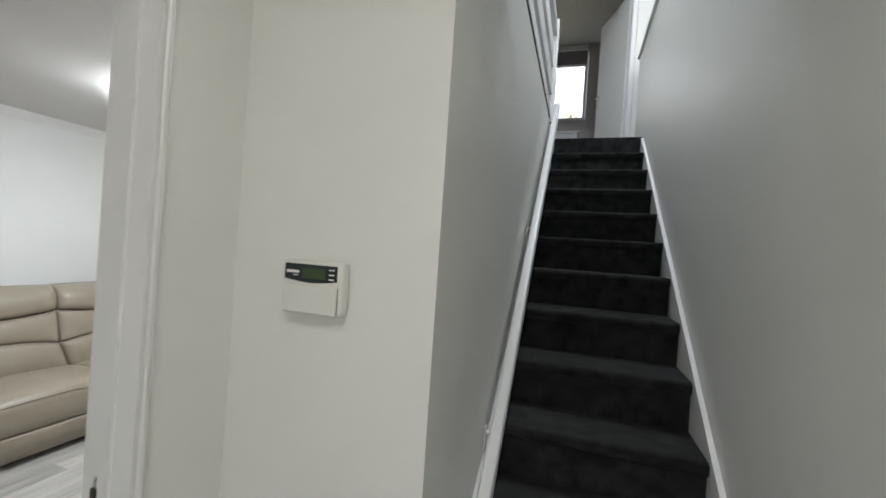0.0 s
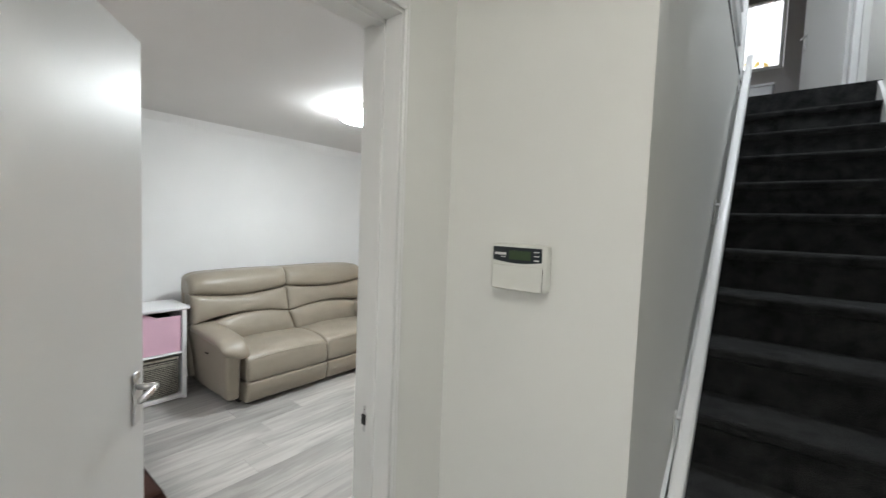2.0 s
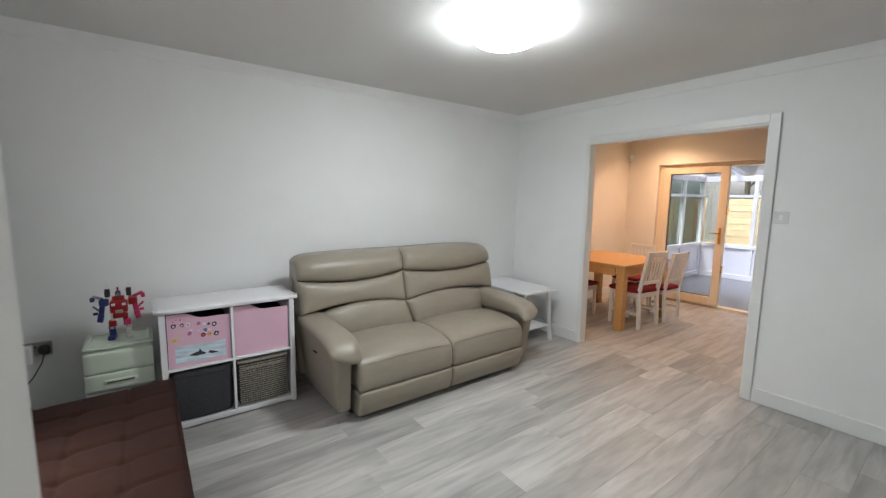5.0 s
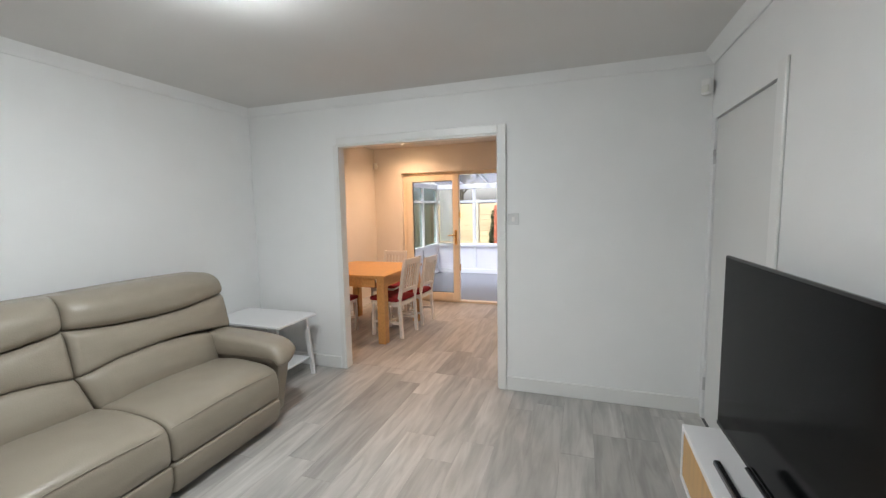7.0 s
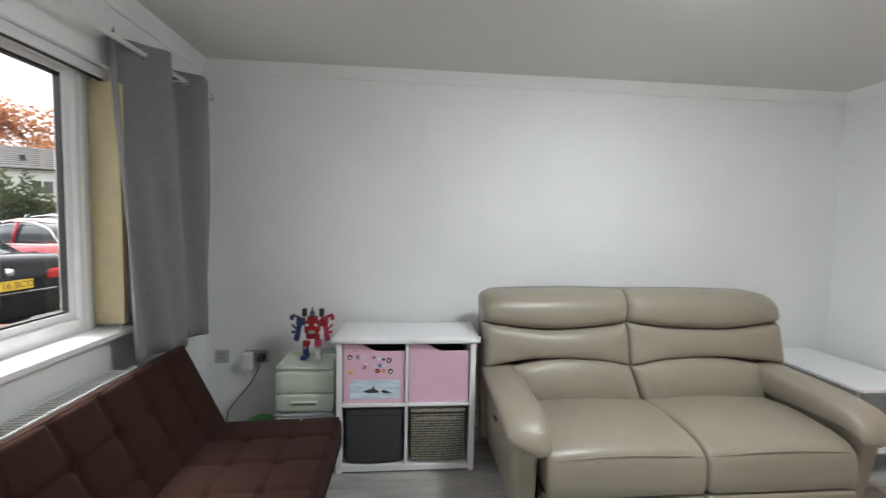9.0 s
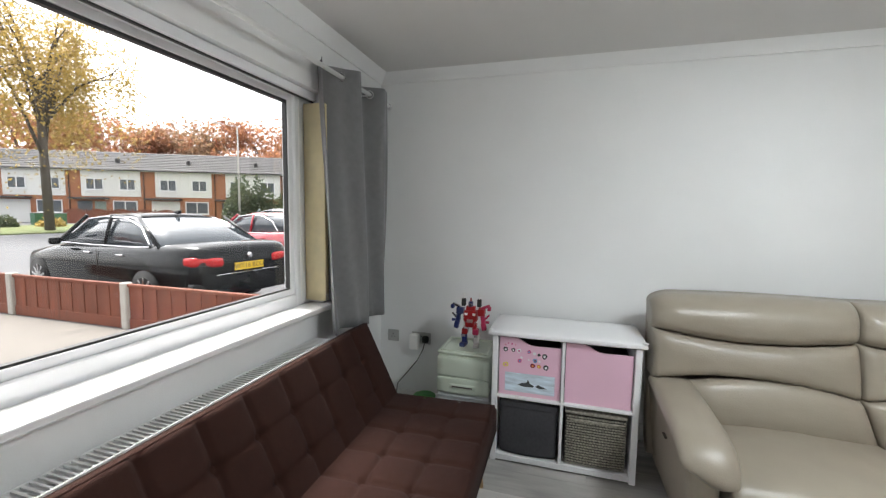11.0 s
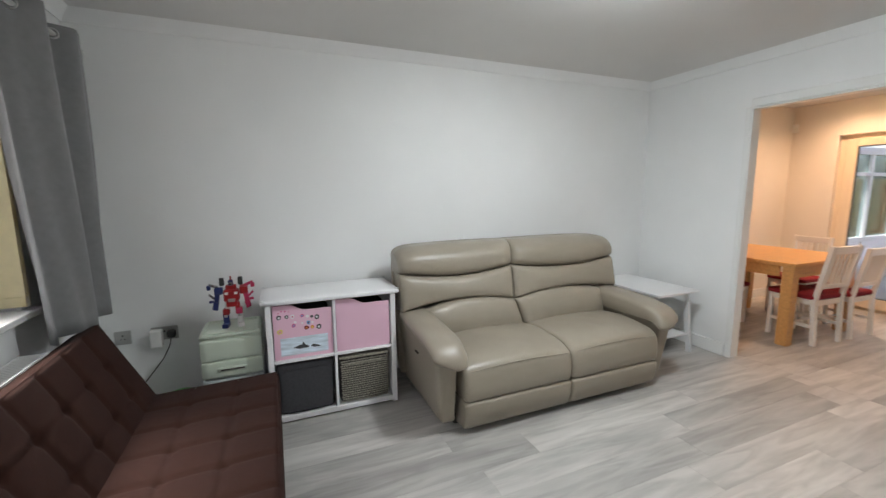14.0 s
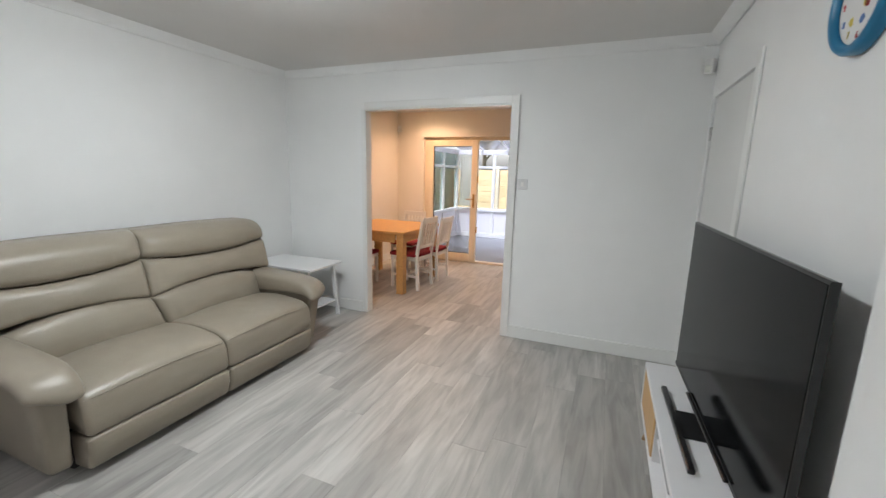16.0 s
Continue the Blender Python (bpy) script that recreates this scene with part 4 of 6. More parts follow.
def sofa():
    """A two seat recliner sofa: its own x points out of the wall, y along it."""
    s = thing("sofa", XL + 0.14, 2.245, 0, label="taupe leather two seat recliner sofa with padded arms", category="sofa")
    half, inner = 0.935, 0.752
    part("base", box(0.14, 0.80, -half + 0.17, half - 0.17, 0.012, 0.09, 0.01), M_BASE, s, "dark base under the sofa")

    def crease(v, q):
        """Soft hollows and fine puckers of the hide."""
        big = noise.noise(Vector((v.x * 3, v.y * 4 + q, v.z * 5)))
        fine = noise.noise(Vector((v.x * 9, v.y * 13 + q, v.z * 7)))
        return 0.007 * big + 0.0035 * fine

    def face(z):
        return 0.422 - 0.235 * (z - 0.42)

    def back_cushion(name, y0, y1, low, high, bulge, low_r, top_r, depth, q, shift):
        """One stuffed section of the back between two curved seams, low(f) and high(f) across its width; shift leans its inner side."""
        nu, nw = 34, 18
        bm = bmesh.new()
        rows = []
        for j in range(nw + 1):
            w = 0.5 - 0.5 * math.cos(math.pi * j / nw)
            row = []
            for i in range(nu + 1):
                f = 0.5 - 0.5 * math.cos(math.pi * i / nu)
                lo, hi = low(f), high(f)
                ya = y0 + shift[0] + (shift[1] - shift[0]) * w
                y, z = ya + (y1 - ya) * f, lo + (hi - lo) * w
                down, up = (hi - lo) * w, (hi - lo) * (1 - w)
                side = min(f, 1 - f) * abs(y1 - y0)
                fall = 0.0
                for gap, r, d in ((down, low_r, 1.25), (up, top_r, 1.0), (side, 0.042, 1.0)):
                    fall += d * r * (1 - math.sqrt(max(0, 1 - (1 - min(1, gap / r)) ** 2)))
                x = face(z) + bulge * math.sin(math.pi * min(1, max(0, w))) * min(1, side / 0.10) - fall
                v = Vector((x, y, z))
                near = math.exp(-down / 0.05)
                pucker = 0.016 * near * noise.noise(Vector((y * 22 + q, 3.0, 0))) * min(1, down / 0.012)
                v.x += crease(v, q) * min(1, side / 0.06) + pucker
                row.append(bm.verts.new(v))
            rows.append(row)
        for j in range(nw):
            for i in range(nu):
                bm.faces.new((rows[j][i], rows[j][i + 1], rows[j + 1][i + 1], rows[j + 1][i])).smooth = True
        loop = rows[0] + [r[-1] for r in rows[1:]] + list(reversed(rows[-1][:-1])) + [r[0] for r in reversed(rows[1:-1])]
        rear = [bm.verts.new((face(v.co.z) - depth, v.co.y, v.co.z)) for v in loop]
        for i in range(len(loop)):
            k = (i + 1) % len(loop)
            bm.faces.new((loop[i], rear[i], rear[k], loop[k])).smooth = True
        bm.faces.new(rear)
        return part(name, bm, M_LEATHER, s)

    for sd in (-1, 1):
        q = 5.0 + 3 * sd

        def sag(f):
            return math.sin(math.pi * f)

        def seam_1(f):
            return 0.848 - 0.042 * sag(f)

        def seam_2(f):
            return 0.598 + 0.052 * sag(f) ** 0.8

        def outer_top(f):
            # f runs from the middle of the sofa outwards; the outer shoulder is rounded
            e = max(0, (f - 0.86) / 0.14)
            return 1.030 - 0.010 * f + 0.008 * sag(f) - 0.055 * (1 - math.sqrt(max(0, 1 - e * e)))
        back_cushion("headrest", sd * 0.002, sd * half, seam_1, outer_top, 0.030, 0.050, 0.085, 0.19, q, (-0.058, -0.045))
        back_cushion("upper_back", sd * 0.002, sd * (half - 0.004), seam_2, seam_1, 0.018, 0.030, 0.036, 0.17, q + 10, (-0.056, -0.058))
        back_cushion("lower_back", sd * 0.002, sd * (inner + 0.015), lambda f: 0.395, seam_2, 0.034, 0.040, 0.030, 0.17, q + 20, (0.0, -0.056))
        part("back_panel", soft(0.09, half - 0.02, 0.86, 0.035, 6, None, pose(0.135, sd * half / 2, 0.535, 0, -11, 0)), M_LEATHER, s, smooth=True)

        # seat: cushion rolling over its front edge; below its seam the footrest panel
        top = smooth_line([(0.30, 0.415), (0.42, 0.432), (0.62, 0.448), (0.80, 0.438), (0.885, 0.415), (0.926, 0.380), (0.940, 0.330), (0.944, 0.27), (0.938, 0.225), (0.930, 0.212)])
        prof = top + [(0.915, 0.207), (0.30, 0.207)]

        def seat_bend(v, f, k):
            v.z += (0.016 * math.sin(math.pi * f) + 0.7 * crease(v, q + 30)) * max(0, min(1, (v.z - 0.24) / 0.16))
            return v
        st = part("seat", sweep(prof, sd * 0.003, sd * inner, 0.028, bend=seat_bend), M_LEATHER, s)
        pts = []
        for i in range(25):
            f = i / 24
            pts.append((0.9275 - 0.010 * (2 * f - 1) ** 8, sd * (0.012 + (inner - 0.024) * f), 0.385 + 0.016 * math.sin(math.pi * f)))
        curve("seam", pts, 0.0030, M_LEATHER, st, label="stitched seam along the seat edge")
        low = smooth_line([(0.915, 0.2055), (0.932, 0.202), (0.942, 0.186), (0.940, 0.12), (0.916, 0.048), (0.885, 0.030)], 4)
        part("footrest", sweep(low + [(0.78, 0.030), (0.78, 0.204)], sd * 0.003, sd * inner, 0.022), M_LEATHER, s)

        # arm: flat side panel, and a pad that rolls down over its front
        mid = sd * (half - 0.095)

        def side(v):
            up = (v.z + 0.235) / 0.47
            outside = max(0, min(1, 0.5 + v.y * sd / 0.16))
            v.y -= sd * 0.045 * (1 - up) ** 1.3 * outside
            v.x += 0.055 * max(0, v.x / 0.43) * (up - 0.8)
            if v.x > 0:
                v.z -= 0.03 * (v.x / 0.43) ** 2 * max(0, up - 0.3)
            return v
        part("arm_side", soft(0.87, 0.128, 0.47, 0.030, 14, side, pose(0.474, sd * (half - 0.088), 0.302)), M_LEATHER, s, smooth=True)
        line = smooth_line([(0.27, 0.567), (0.42, 0.565), (0.60, 0.557), (0.76, 0.545), (0.855, 0.528), (0.910, 0.495), (0.936, 0.455), (0.940, 0.425)], 5)
        bm = bmesh.new()
        rings = []
        last = len(line) - 1

        def along(g):
            """Place and direction on the pad's middle line, g from 0 to 1."""
            g = max(0.0, min(0.9999, g)) * last
            i0 = int(g)
            (xa, za), (xb, zb) = line[i0], line[i0 + 1]
            ql = math.hypot(xb - xa, zb - za)
            return xa + (xb - xa) * (g - i0), za + (zb - za) * (g - i0), (xb - xa) / ql, (zb - za) / ql
        for i in range(last + 1):
            f = i / last
            wide = 0.098 + 0.008 * math.sin(math.pi * f)
            thick = 0.047 - 0.010 * max(0, (f - 0.55) / 0.45)
            if i == 0:
                wide, thick = wide * 0.90, thick * 0.7
            elif last - i < 5:
                tip = math.sqrt(1 - (1 - (last - i + 0.35) / 5.35) ** 2)
                wide, thick = wide * (0.72 + 0.28 * tip), thick * (0.25 + 0.75 * tip)
            ring = []
            for k in range(28):
                t = 2 * math.pi * k / 28
                u = math.copysign(abs(math.cos(t)) ** 0.72, math.cos(t))
                h = math.copysign(abs(math.sin(t)) ** 0.80, math.sin(t))
                # the outer edge stops short, so that the lip slants down towards the seat
                x, z, tx, tz = along(f * (1 - 0.20 * f * max(0, u + 0.35) / 1.35))
                h2 = thick * h - (0.105 * max(0, -u) * max(0, 1 - f * 1.15) if h < 0 else 0.0)
                v = Vector((x - tz * h2, mid + sd * wide * u, z + tx * h2))
                v += Vector((-tz, 0, tx)) * crease(v, q + 40) * (0.8 if h > 0 else 0)
                ring.append(bm.verts.new(v))
            rings.append(ring)
        for a, b in zip(rings, rings[1:]):
            for k in range(28):
                j = (k + 1) % 28
                bm.faces.new((a[k], a[j], b[j], b[k])).smooth = True
        bm.faces.new(rings[0])
        bm.faces.new(list(reversed(rings[-1])))
        part("arm_pad", bm, M_LEATHER, s)
        for x in (0.18, 0.68):
            part("foot", cyl((x, sd * (half - 0.24), 0), (x, sd * (half - 0.24), 0.08), 0.022, n=12), M_BASE, s)
    part("recliner_switch", box(0.53, 0.585, -half + 0.020, -half + 0.045, 0.40, 0.408, 0.003), M_SEAM_SHADE, s, "small recliner handle slot")
    return s



sofa()


def futon():
    """A click-clack sofa bed along the window; x runs along it, y out into the room."""
    f = thing("sofa_bed", 1.415, 0.23, 0, label="brown felt click-clack sofa bed with button tufting", category="sofa bed")
    L = 1.73

    def padded(name, sx, sy, sz, m, nx, ny, cross, rim_r, inset, label=""):
        """A box cushion with sewn channels (their cross seams cross deep), buttons and a piped rim."""
        bm = bmesh.new()
        gx, gy = nx * 16, ny * 20
        h = sz / 2
        grid = []
        for j in range(gy + 1):
            row = []
            for i in range(gx + 1):
                u, w = i / gx, j / gy
                cu, cw_ = u * nx, w * ny
                du, dw = abs(cu - round(cu)), abs(cw_ - round(cw_))
                edge = min(u * sx, (1 - u) * sx, w * sy, (1 - w) * sy)
                rim = math.sqrt(max(0, 1 - (1 - min(1, edge / rim_r)) ** 2))
                groove = 0.011 * math.exp(-(du / 0.055) ** 2) + cross * math.exp(-(dw / 0.05) ** 2)
                hole = 0.020 * math.exp(-((du / 0.12) ** 2 + (dw / 0.10) ** 2))
                puff = 0.006 * math.sin(math.pi * (cu % 1)) * (math.sin(math.pi * (cw_ % 1)) if cross > 0.004 else 1)
                keep = 1 if 0.4 < cu < nx - 0.4 or 0.4 < cw_ < ny - 0.4 else 0
                both = 1 if 0.4 < cu < nx - 0.4 and 0.4 < cw_ < ny - 0.4 else 0
                z = h - rim_r + rim_r * rim + (puff - groove * (1 if keep else 0) - hole * both) * rim
                row.append(bm.verts.new(((u - 0.5) * sx, (w - 0.5) * sy, z)))
            grid.append(row)
        for j in range(gy):
            for i in range(gx):
                bm.faces.new((grid[j][i], grid[j][i + 1], grid[j + 1][i + 1], grid[j + 1][i])).smooth = True
        rim_loop = grid[0] + [r[-1] for r in grid[1:]] + list(reversed(grid[-1][:-1])) + [r[0] for r in reversed(grid[1:-1])]
        low = [bm.verts.new((v.co.x, v.co.y, -h)) for v in rim_loop]
        for i in range(len(rim_loop)):
            j = (i + 1) % len(rim_loop)
            bm.faces.new((rim_loop[i], low[i], low[j], rim_loop[j])).smooth = True
        bm.faces.new(low)
        bmesh.ops.transform(bm, matrix=m, verts=bm.verts)
        pt = link(name, bm, M_FUTON, f, label)
        for a in range(1, nx):
            for b in range(1, ny):
                bt = soft(0.026, 0.026, 0.012, 0.0055, 3, m=m @ pose((a / nx - 0.5) * sx, (b / ny - 0.5) * sy, h - 0.026))
                part("button", bt, M_FUTON, pt)
        a, b, zr = sx / 2 - inset, sy / 2 - inset, h - rim_r * 0.25
        loop = [(a, b, zr), (-a, b, zr), (-a, -b, zr), (a, -b, zr)]
        curve("piping", [tuple(m @ Vector(p)) for p in loop], 0.0028, M_FUTON, pt, cyclic=True, label="sewn piping round the rim")
        return pt
    padded("seat", L, 0.60, 0.15, pose(0, 0.005, 0.333, 1.5, 0, 0), 9, 3, 0.008, 0.032, 0.010)
    padded("backrest", L, 0.51, 0.115, pose(0, -0.405, 0.541, -64, 0, 0), 9, 3, 0.002, 0.022, 0.006)
    part("seat_frame", box(-L / 2 + 0.08, L / 2 - 0.08, -0.26, 0.24, 0.20, 0.258, 0.006), M_BASE, f, "dark metal frame")
    for sx in (-1, 1):
        for y in (-0.22, 0.22):
            part("leg", cyl((sx * 0.72, y, 0.21), (sx * 0.76, y * 1.12, 0.0), 0.024, 0.014, n=14), M_LEGWOOD, f, "turned pale wood leg", smooth=True)


futon()


def cube_unit():
    """A two by two cube storage unit with lift-up rims, standing against the wall; front towards +x."""
    u = thing("storage_unit", 0.02, 0.87, 0, label="white four-cube storage unit holding pink boxes and baskets", category="shelf unit")
    D, Wd, H, t = 0.385, 0.39, 0.745, 0.032
    part("side_panel", box(0, D, -Wd, -Wd + t, 0, H, 0.002), M_WHITE, u)
    part("side_panel", box(0, D, Wd - t, Wd, 0, H, 0.002), M_WHITE, u)
    part("bottom_panel", box(0, D, -Wd + t, Wd - t, 0.012, 0.045, 0.002), M_WHITE, u)
    part("shelf", box(0, D, -Wd + t, Wd - t, 0.385, 0.40, 0.002), M_WHITE, u)
    part("divider", box(0, D - 0.001, -0.008, 0.008, 0.045, 0.385, 0.001), M_WHITE, u)
    part("divider", box(0, D - 0.001, -0.008, 0.008, 0.40, H, 0.001), M_WHITE, u)
    part("back_panel", box(0.0, 0.006, -Wd + t, Wd - t, 0.045, H), M_WHITE, u)
    part("top_panel", soft(D + 0.022, 2 * Wd + 0.05, 0.032, 0.012, 4, None, pose(D / 2 + 0.004, 0, H + 0.016)), M_WHITE, u)
    for y in (-Wd - 0.012, Wd + 0.012):
        for x in (0.02, D):
            part("corner", cyl((x, y, H + 0.031), (x, y, H + 0.036), 0.014, n=12), M_WHITE, u, "rounded corner stud", smooth=True)
    return u


cube_unit()
UX, UY = 0.02, 0.87


def front_with_dip(y0, y1, z0, z1, dip_from, dip, x0, x1):
    """A box front whose top edge dips in a smooth curve."""
    out = [(y0, z0), (y1, z0)]
    n = 14
    for i in range(n + 1):
        s = i / n
        y = y1 + (y0 - y1) * s
        k = 1 - (y - y0) / (y1 - y0)
        drop = dip * (0.5 - 0.5 * math.cos(math.pi * max(0, min(1, (1 - k - dip_from) / 0.30))))
        out.append((y, z1 - drop))
    return prism(out, x1 - x0, "x", x0)


def pink_box(y0, y1, label, decorated):
    b = thing("storage_box", UX, UY, 0.402, label=label, category="storage box", group="boxes in the cube unit")
    part("front", front_with_dip(y0, y1, 0, 0.335, 0.25, 0.040, 0.355, 0.366), M_PINK, b)
    # Inside is charcoal to stand in for the shade behind the dip.
    part("body", boxes((0.02, 0.354, y0 + 0.004, y1 - 0.004, 0.0, 0.02), (0.02, 0.03, y0 + 0.004, y1 - 0.004, 0.02, 0.26), (0.03, 0.354, y0 + 0.004, y0 + 0.012, 0.02, 0.26), (0.03, 0.354, y1 - 0.012, y1 - 0.004, 0.02, 0.26)), M_CHARBOX, b, "box inside, coloured dark for its shade")
    if decorated:
        art = part("picture", box(0.3664, 0.3672, y0 + 0.035, y1 - 0.03, 0.022, 0.132), mat("pale_blue_print", (0.62, 0.72, 0.80), 0.5, vary=0.25, scale=9, stretch=(1, 1, 6)), b, "seascape print with two dark shapes")
        dk = mat("dark_print", (0.04, 0.045, 0.05), 0.5)
        mid = (y0 + y1) / 2
        part("print_shape", prism([(mid - 0.065, 0.066), (mid - 0.035, 0.078), (mid - 0.012, 0.082), (mid - 0.006, 0.102), (mid + 0.004, 0.080), (mid + 0.03, 0.066), (mid + 0.02, 0.058), (mid - 0.03, 0.056)], 0.0006, "x", 0.3674), dk, art)
        part("print_shape", prism([(mid + 0.035, 0.064), (mid + 0.05, 0.076), (mid + 0.07, 0.07), (mid + 0.10, 0.058), (mid + 0.06, 0.054)], 0.0006, "x", 0.3674), dk, art)
        rnd = random.Random(5)
        cols = [mat("sticker_" + n, c, 0.4) for n, c in (("black", (0.03, 0.03, 0.03)), ("white", (0.8, 0.8, 0.8)), ("magenta", (0.6, 0.08, 0.25)), ("blue", (0.1, 0.35, 0.6)), ("darkred", (0.2, 0.01, 0.02)), ("orange", (0.7, 0.25, 0.08)), ("yellow", (0.75, 0.6, 0.15)), ("rose", (0.7, 0.3, 0.4)))]
        spots = [(0.018, 0.29, 7, 0.006), (0.035, 0.30, 2, 0.005), (0.055, 0.298, 2, 0.006), (0.075, 0.295, 7, 0.005), (0.02, 0.262, 0, 0.015), (0.063, 0.264, 0, 0.013), (0.095, 0.262, 1, 0.014),
                 (0.15, 0.262, 2, 0.012), (0.18, 0.254, 1, 0.010), (0.205, 0.25, 0, 0.009), (0.235, 0.245, 0, 0.017), (0.10, 0.205, 2, 0.013), (0.185, 0.215, 3, 0.013), (0.208, 0.213, 1, 0.007),
                 (0.172, 0.183, 4, 0.015), (0.205, 0.183, 5, 0.012), (0.245, 0.18, 0, 0.016), (0.022, 0.175, 6, 0.017), (0.11, 0.225, 1, 0.008), (0.15, 0.215, 1, 0.006)]
        for dy, z, c, r in spots:
            rr = [(r * (0.75 + 0.35 * rnd.random()), a) for a in range(9)]
            out = [(y0 + 0.015 + dy + q * math.cos(a * 0.698), z + q * math.sin(a * 0.698)) for q, a in rr]
            st = part("sticker", prism(out, 0.0006, "x", 0.3664), cols[c], b)
            if r > 0.011:
                part("sticker_detail", prism([(y0 + 0.015 + dy + q * 0.45 * math.cos(a * 0.698), z - 0.001 + q * 0.45 * math.sin(a * 0.698)) for q, a in rr], 0.0005, "x", 0.3671), cols[(c + 1) % 8 if c else 1], st)
    return b


pink_box(-0.352, -0.012, "pink storage box covered in stickers and an orca print", True)
pink_box(0.012, 0.352, "plain pink storage box with a dipped front edge", False)

cb = thing("storage_basket", UX, UY, 0.046, label="charcoal fabric storage box with a folded rim", category="storage box", group="boxes in the cube unit")


def sag_front(y0, y1, z1, x0, sag):
    def shape(v):
        k = 1 - ((v.y) / ((y1 - y0) / 2)) ** 2
        if v.x > 0:
            v.x += sag * k * 0.6 * (0.5 - v.z / z1)
        if v.z < 0:
            v.z -= 0.0
        return v
    return soft(0.33, y1 - y0, z1, 0.02, 10, shape, pose(x0 + 0.165, (y0 + y1) / 2, z1 / 2))


part("body", sag_front(-0.345, -0.015, 0.325, 0.03, 0.03), M_CHARBOX, cb, smooth=True)
part("rim", soft(0.345, 0.334, 0.04, 0.008, 6, None, pose(0.196, -0.18, 0.30)), M_CHARBOX, cb, smooth=True)
wb = thing("woven_basket", UX, UY, 0.046, label="grey woven seagrass basket with a band below its rim", category="basket", group="boxes in the cube unit")
# Body is dark brown to act as the shade between the strands.
part("body", sag_front(0.022, 0.34, 0.30, 0.03, 0.02), mat("basket_shadow_core", (0.05, 0.045, 0.04), 0.95), wb, smooth=True)
weave = bmesh.new()
for r in range(19):
    for c in range(20):
        y, z = 0.034 + c * 0.0155 + (0.004 if r % 2 else 0), 0.012 + r * 0.0148
        kk = 1 - ((y - 0.181) / 0.16) ** 2
        x = 0.362 + 0.02 * max(0, kk) * 0.6 * (1.0 - (z / 0.30))
        box(x - 0.004, x + 0.0035, y - 0.0068, y + 0.0068, z - 0.0042, z + 0.0042, 0.0015, bm=weave, m=None)
part("weave", weave, M_BASKET, wb, "woven strands", smooth=True)
part("rim", soft(0.348, 0.325, 0.022, 0.009, 6, None, pose(0.197, 0.181, 0.305)), M_BASKET, wb, smooth=True)
part("band", box(0.3605, 0.3725, 0.05, 0.312, 0.255, 0.268, 0.002), M_BASKET, wb)

# mint plastic storage bins, one on another, beside the unit
nb = thing("storage_bin", 0.0, 0.285, 0.315, label="mint green plastic tilt-front storage bin", category="storage bin", group="stacked bins")


def bin_parts(b, body_mat, front_mat):
    part("body", soft(0.29, 0.33, 0.245, 0.02, 5, None, pose(0.155, 0, 0.125)), body_mat, b, smooth=True)
    part("front_flap", soft(0.02, 0.325, 0.125, 0.008, 5, None, pose(0.302, 0, 0.175)), front_mat, b, smooth=True)
    dr = part("lower_front", soft(0.022, 0.325, 0.10, 0.008, 5, None, pose(0.303, 0, 0.058)), front_mat, b, smooth=True)
    part("grip", soft(0.012, 0.16, 0.026, 0.005, 4, None, pose(0.314, 0, 0.058)), front_mat, dr, smooth=True)
    # Thin dark strip stands in for the shade of the finger grip.
    part("grip_shadow", box(0.3205, 0.3212, -0.065, 0.065, 0.052, 0.060), M_SEAM_SHADE, dr)
    lid = part("lid", soft(0.30, 0.33, 0.02, 0.009, 5, None, pose(0.155, 0, 0.258)), front_mat, b, smooth=True)
    for k, r in enumerate(((0.02, 0.05, -0.15, 0.15), (0.27, 0.29, -0.15, 0.15), (0.05, 0.27, -0.15, -0.135), (0.05, 0.27, 0.135, 0.15))):
        part("rim", box(*r, 0.267, 0.275, 0.002), front_mat, lid)


bin_parts(nb, M_MINT, M_MINT)
nb2 = thing("storage_bin", 0.0, 0.285, 0.04, label="frosted clear plastic storage bin under the mint one", category="storage bin", group="stacked bins")
bin_parts(nb2, M_CLEAR, M_CLEAR)
part("feet", boxes((0.02, 0.29, -0.15, -0.12, -0.04, 0.006), (0.02, 0.29, 0.12, 0.15, -0.04, 0.006)), M_CLEAR, nb2)

# toy robot on the bin: one plain mesh
rob = bmesh.new()


def rb_box(cx, cy, cz, sx, sy, sz, mi, rot=(0, 0, 0)):
    own = box(-sx / 2, sx / 2, -sy / 2, sy / 2, -sz / 2, sz / 2, min(sx, sy, sz) * 0.14)
    bmesh.ops.transform(own, matrix=pose(cx, cy, cz, *rot), verts=own.verts)
    for fc in own.faces:
        fc.material_index = mi
    merge(rob, own)


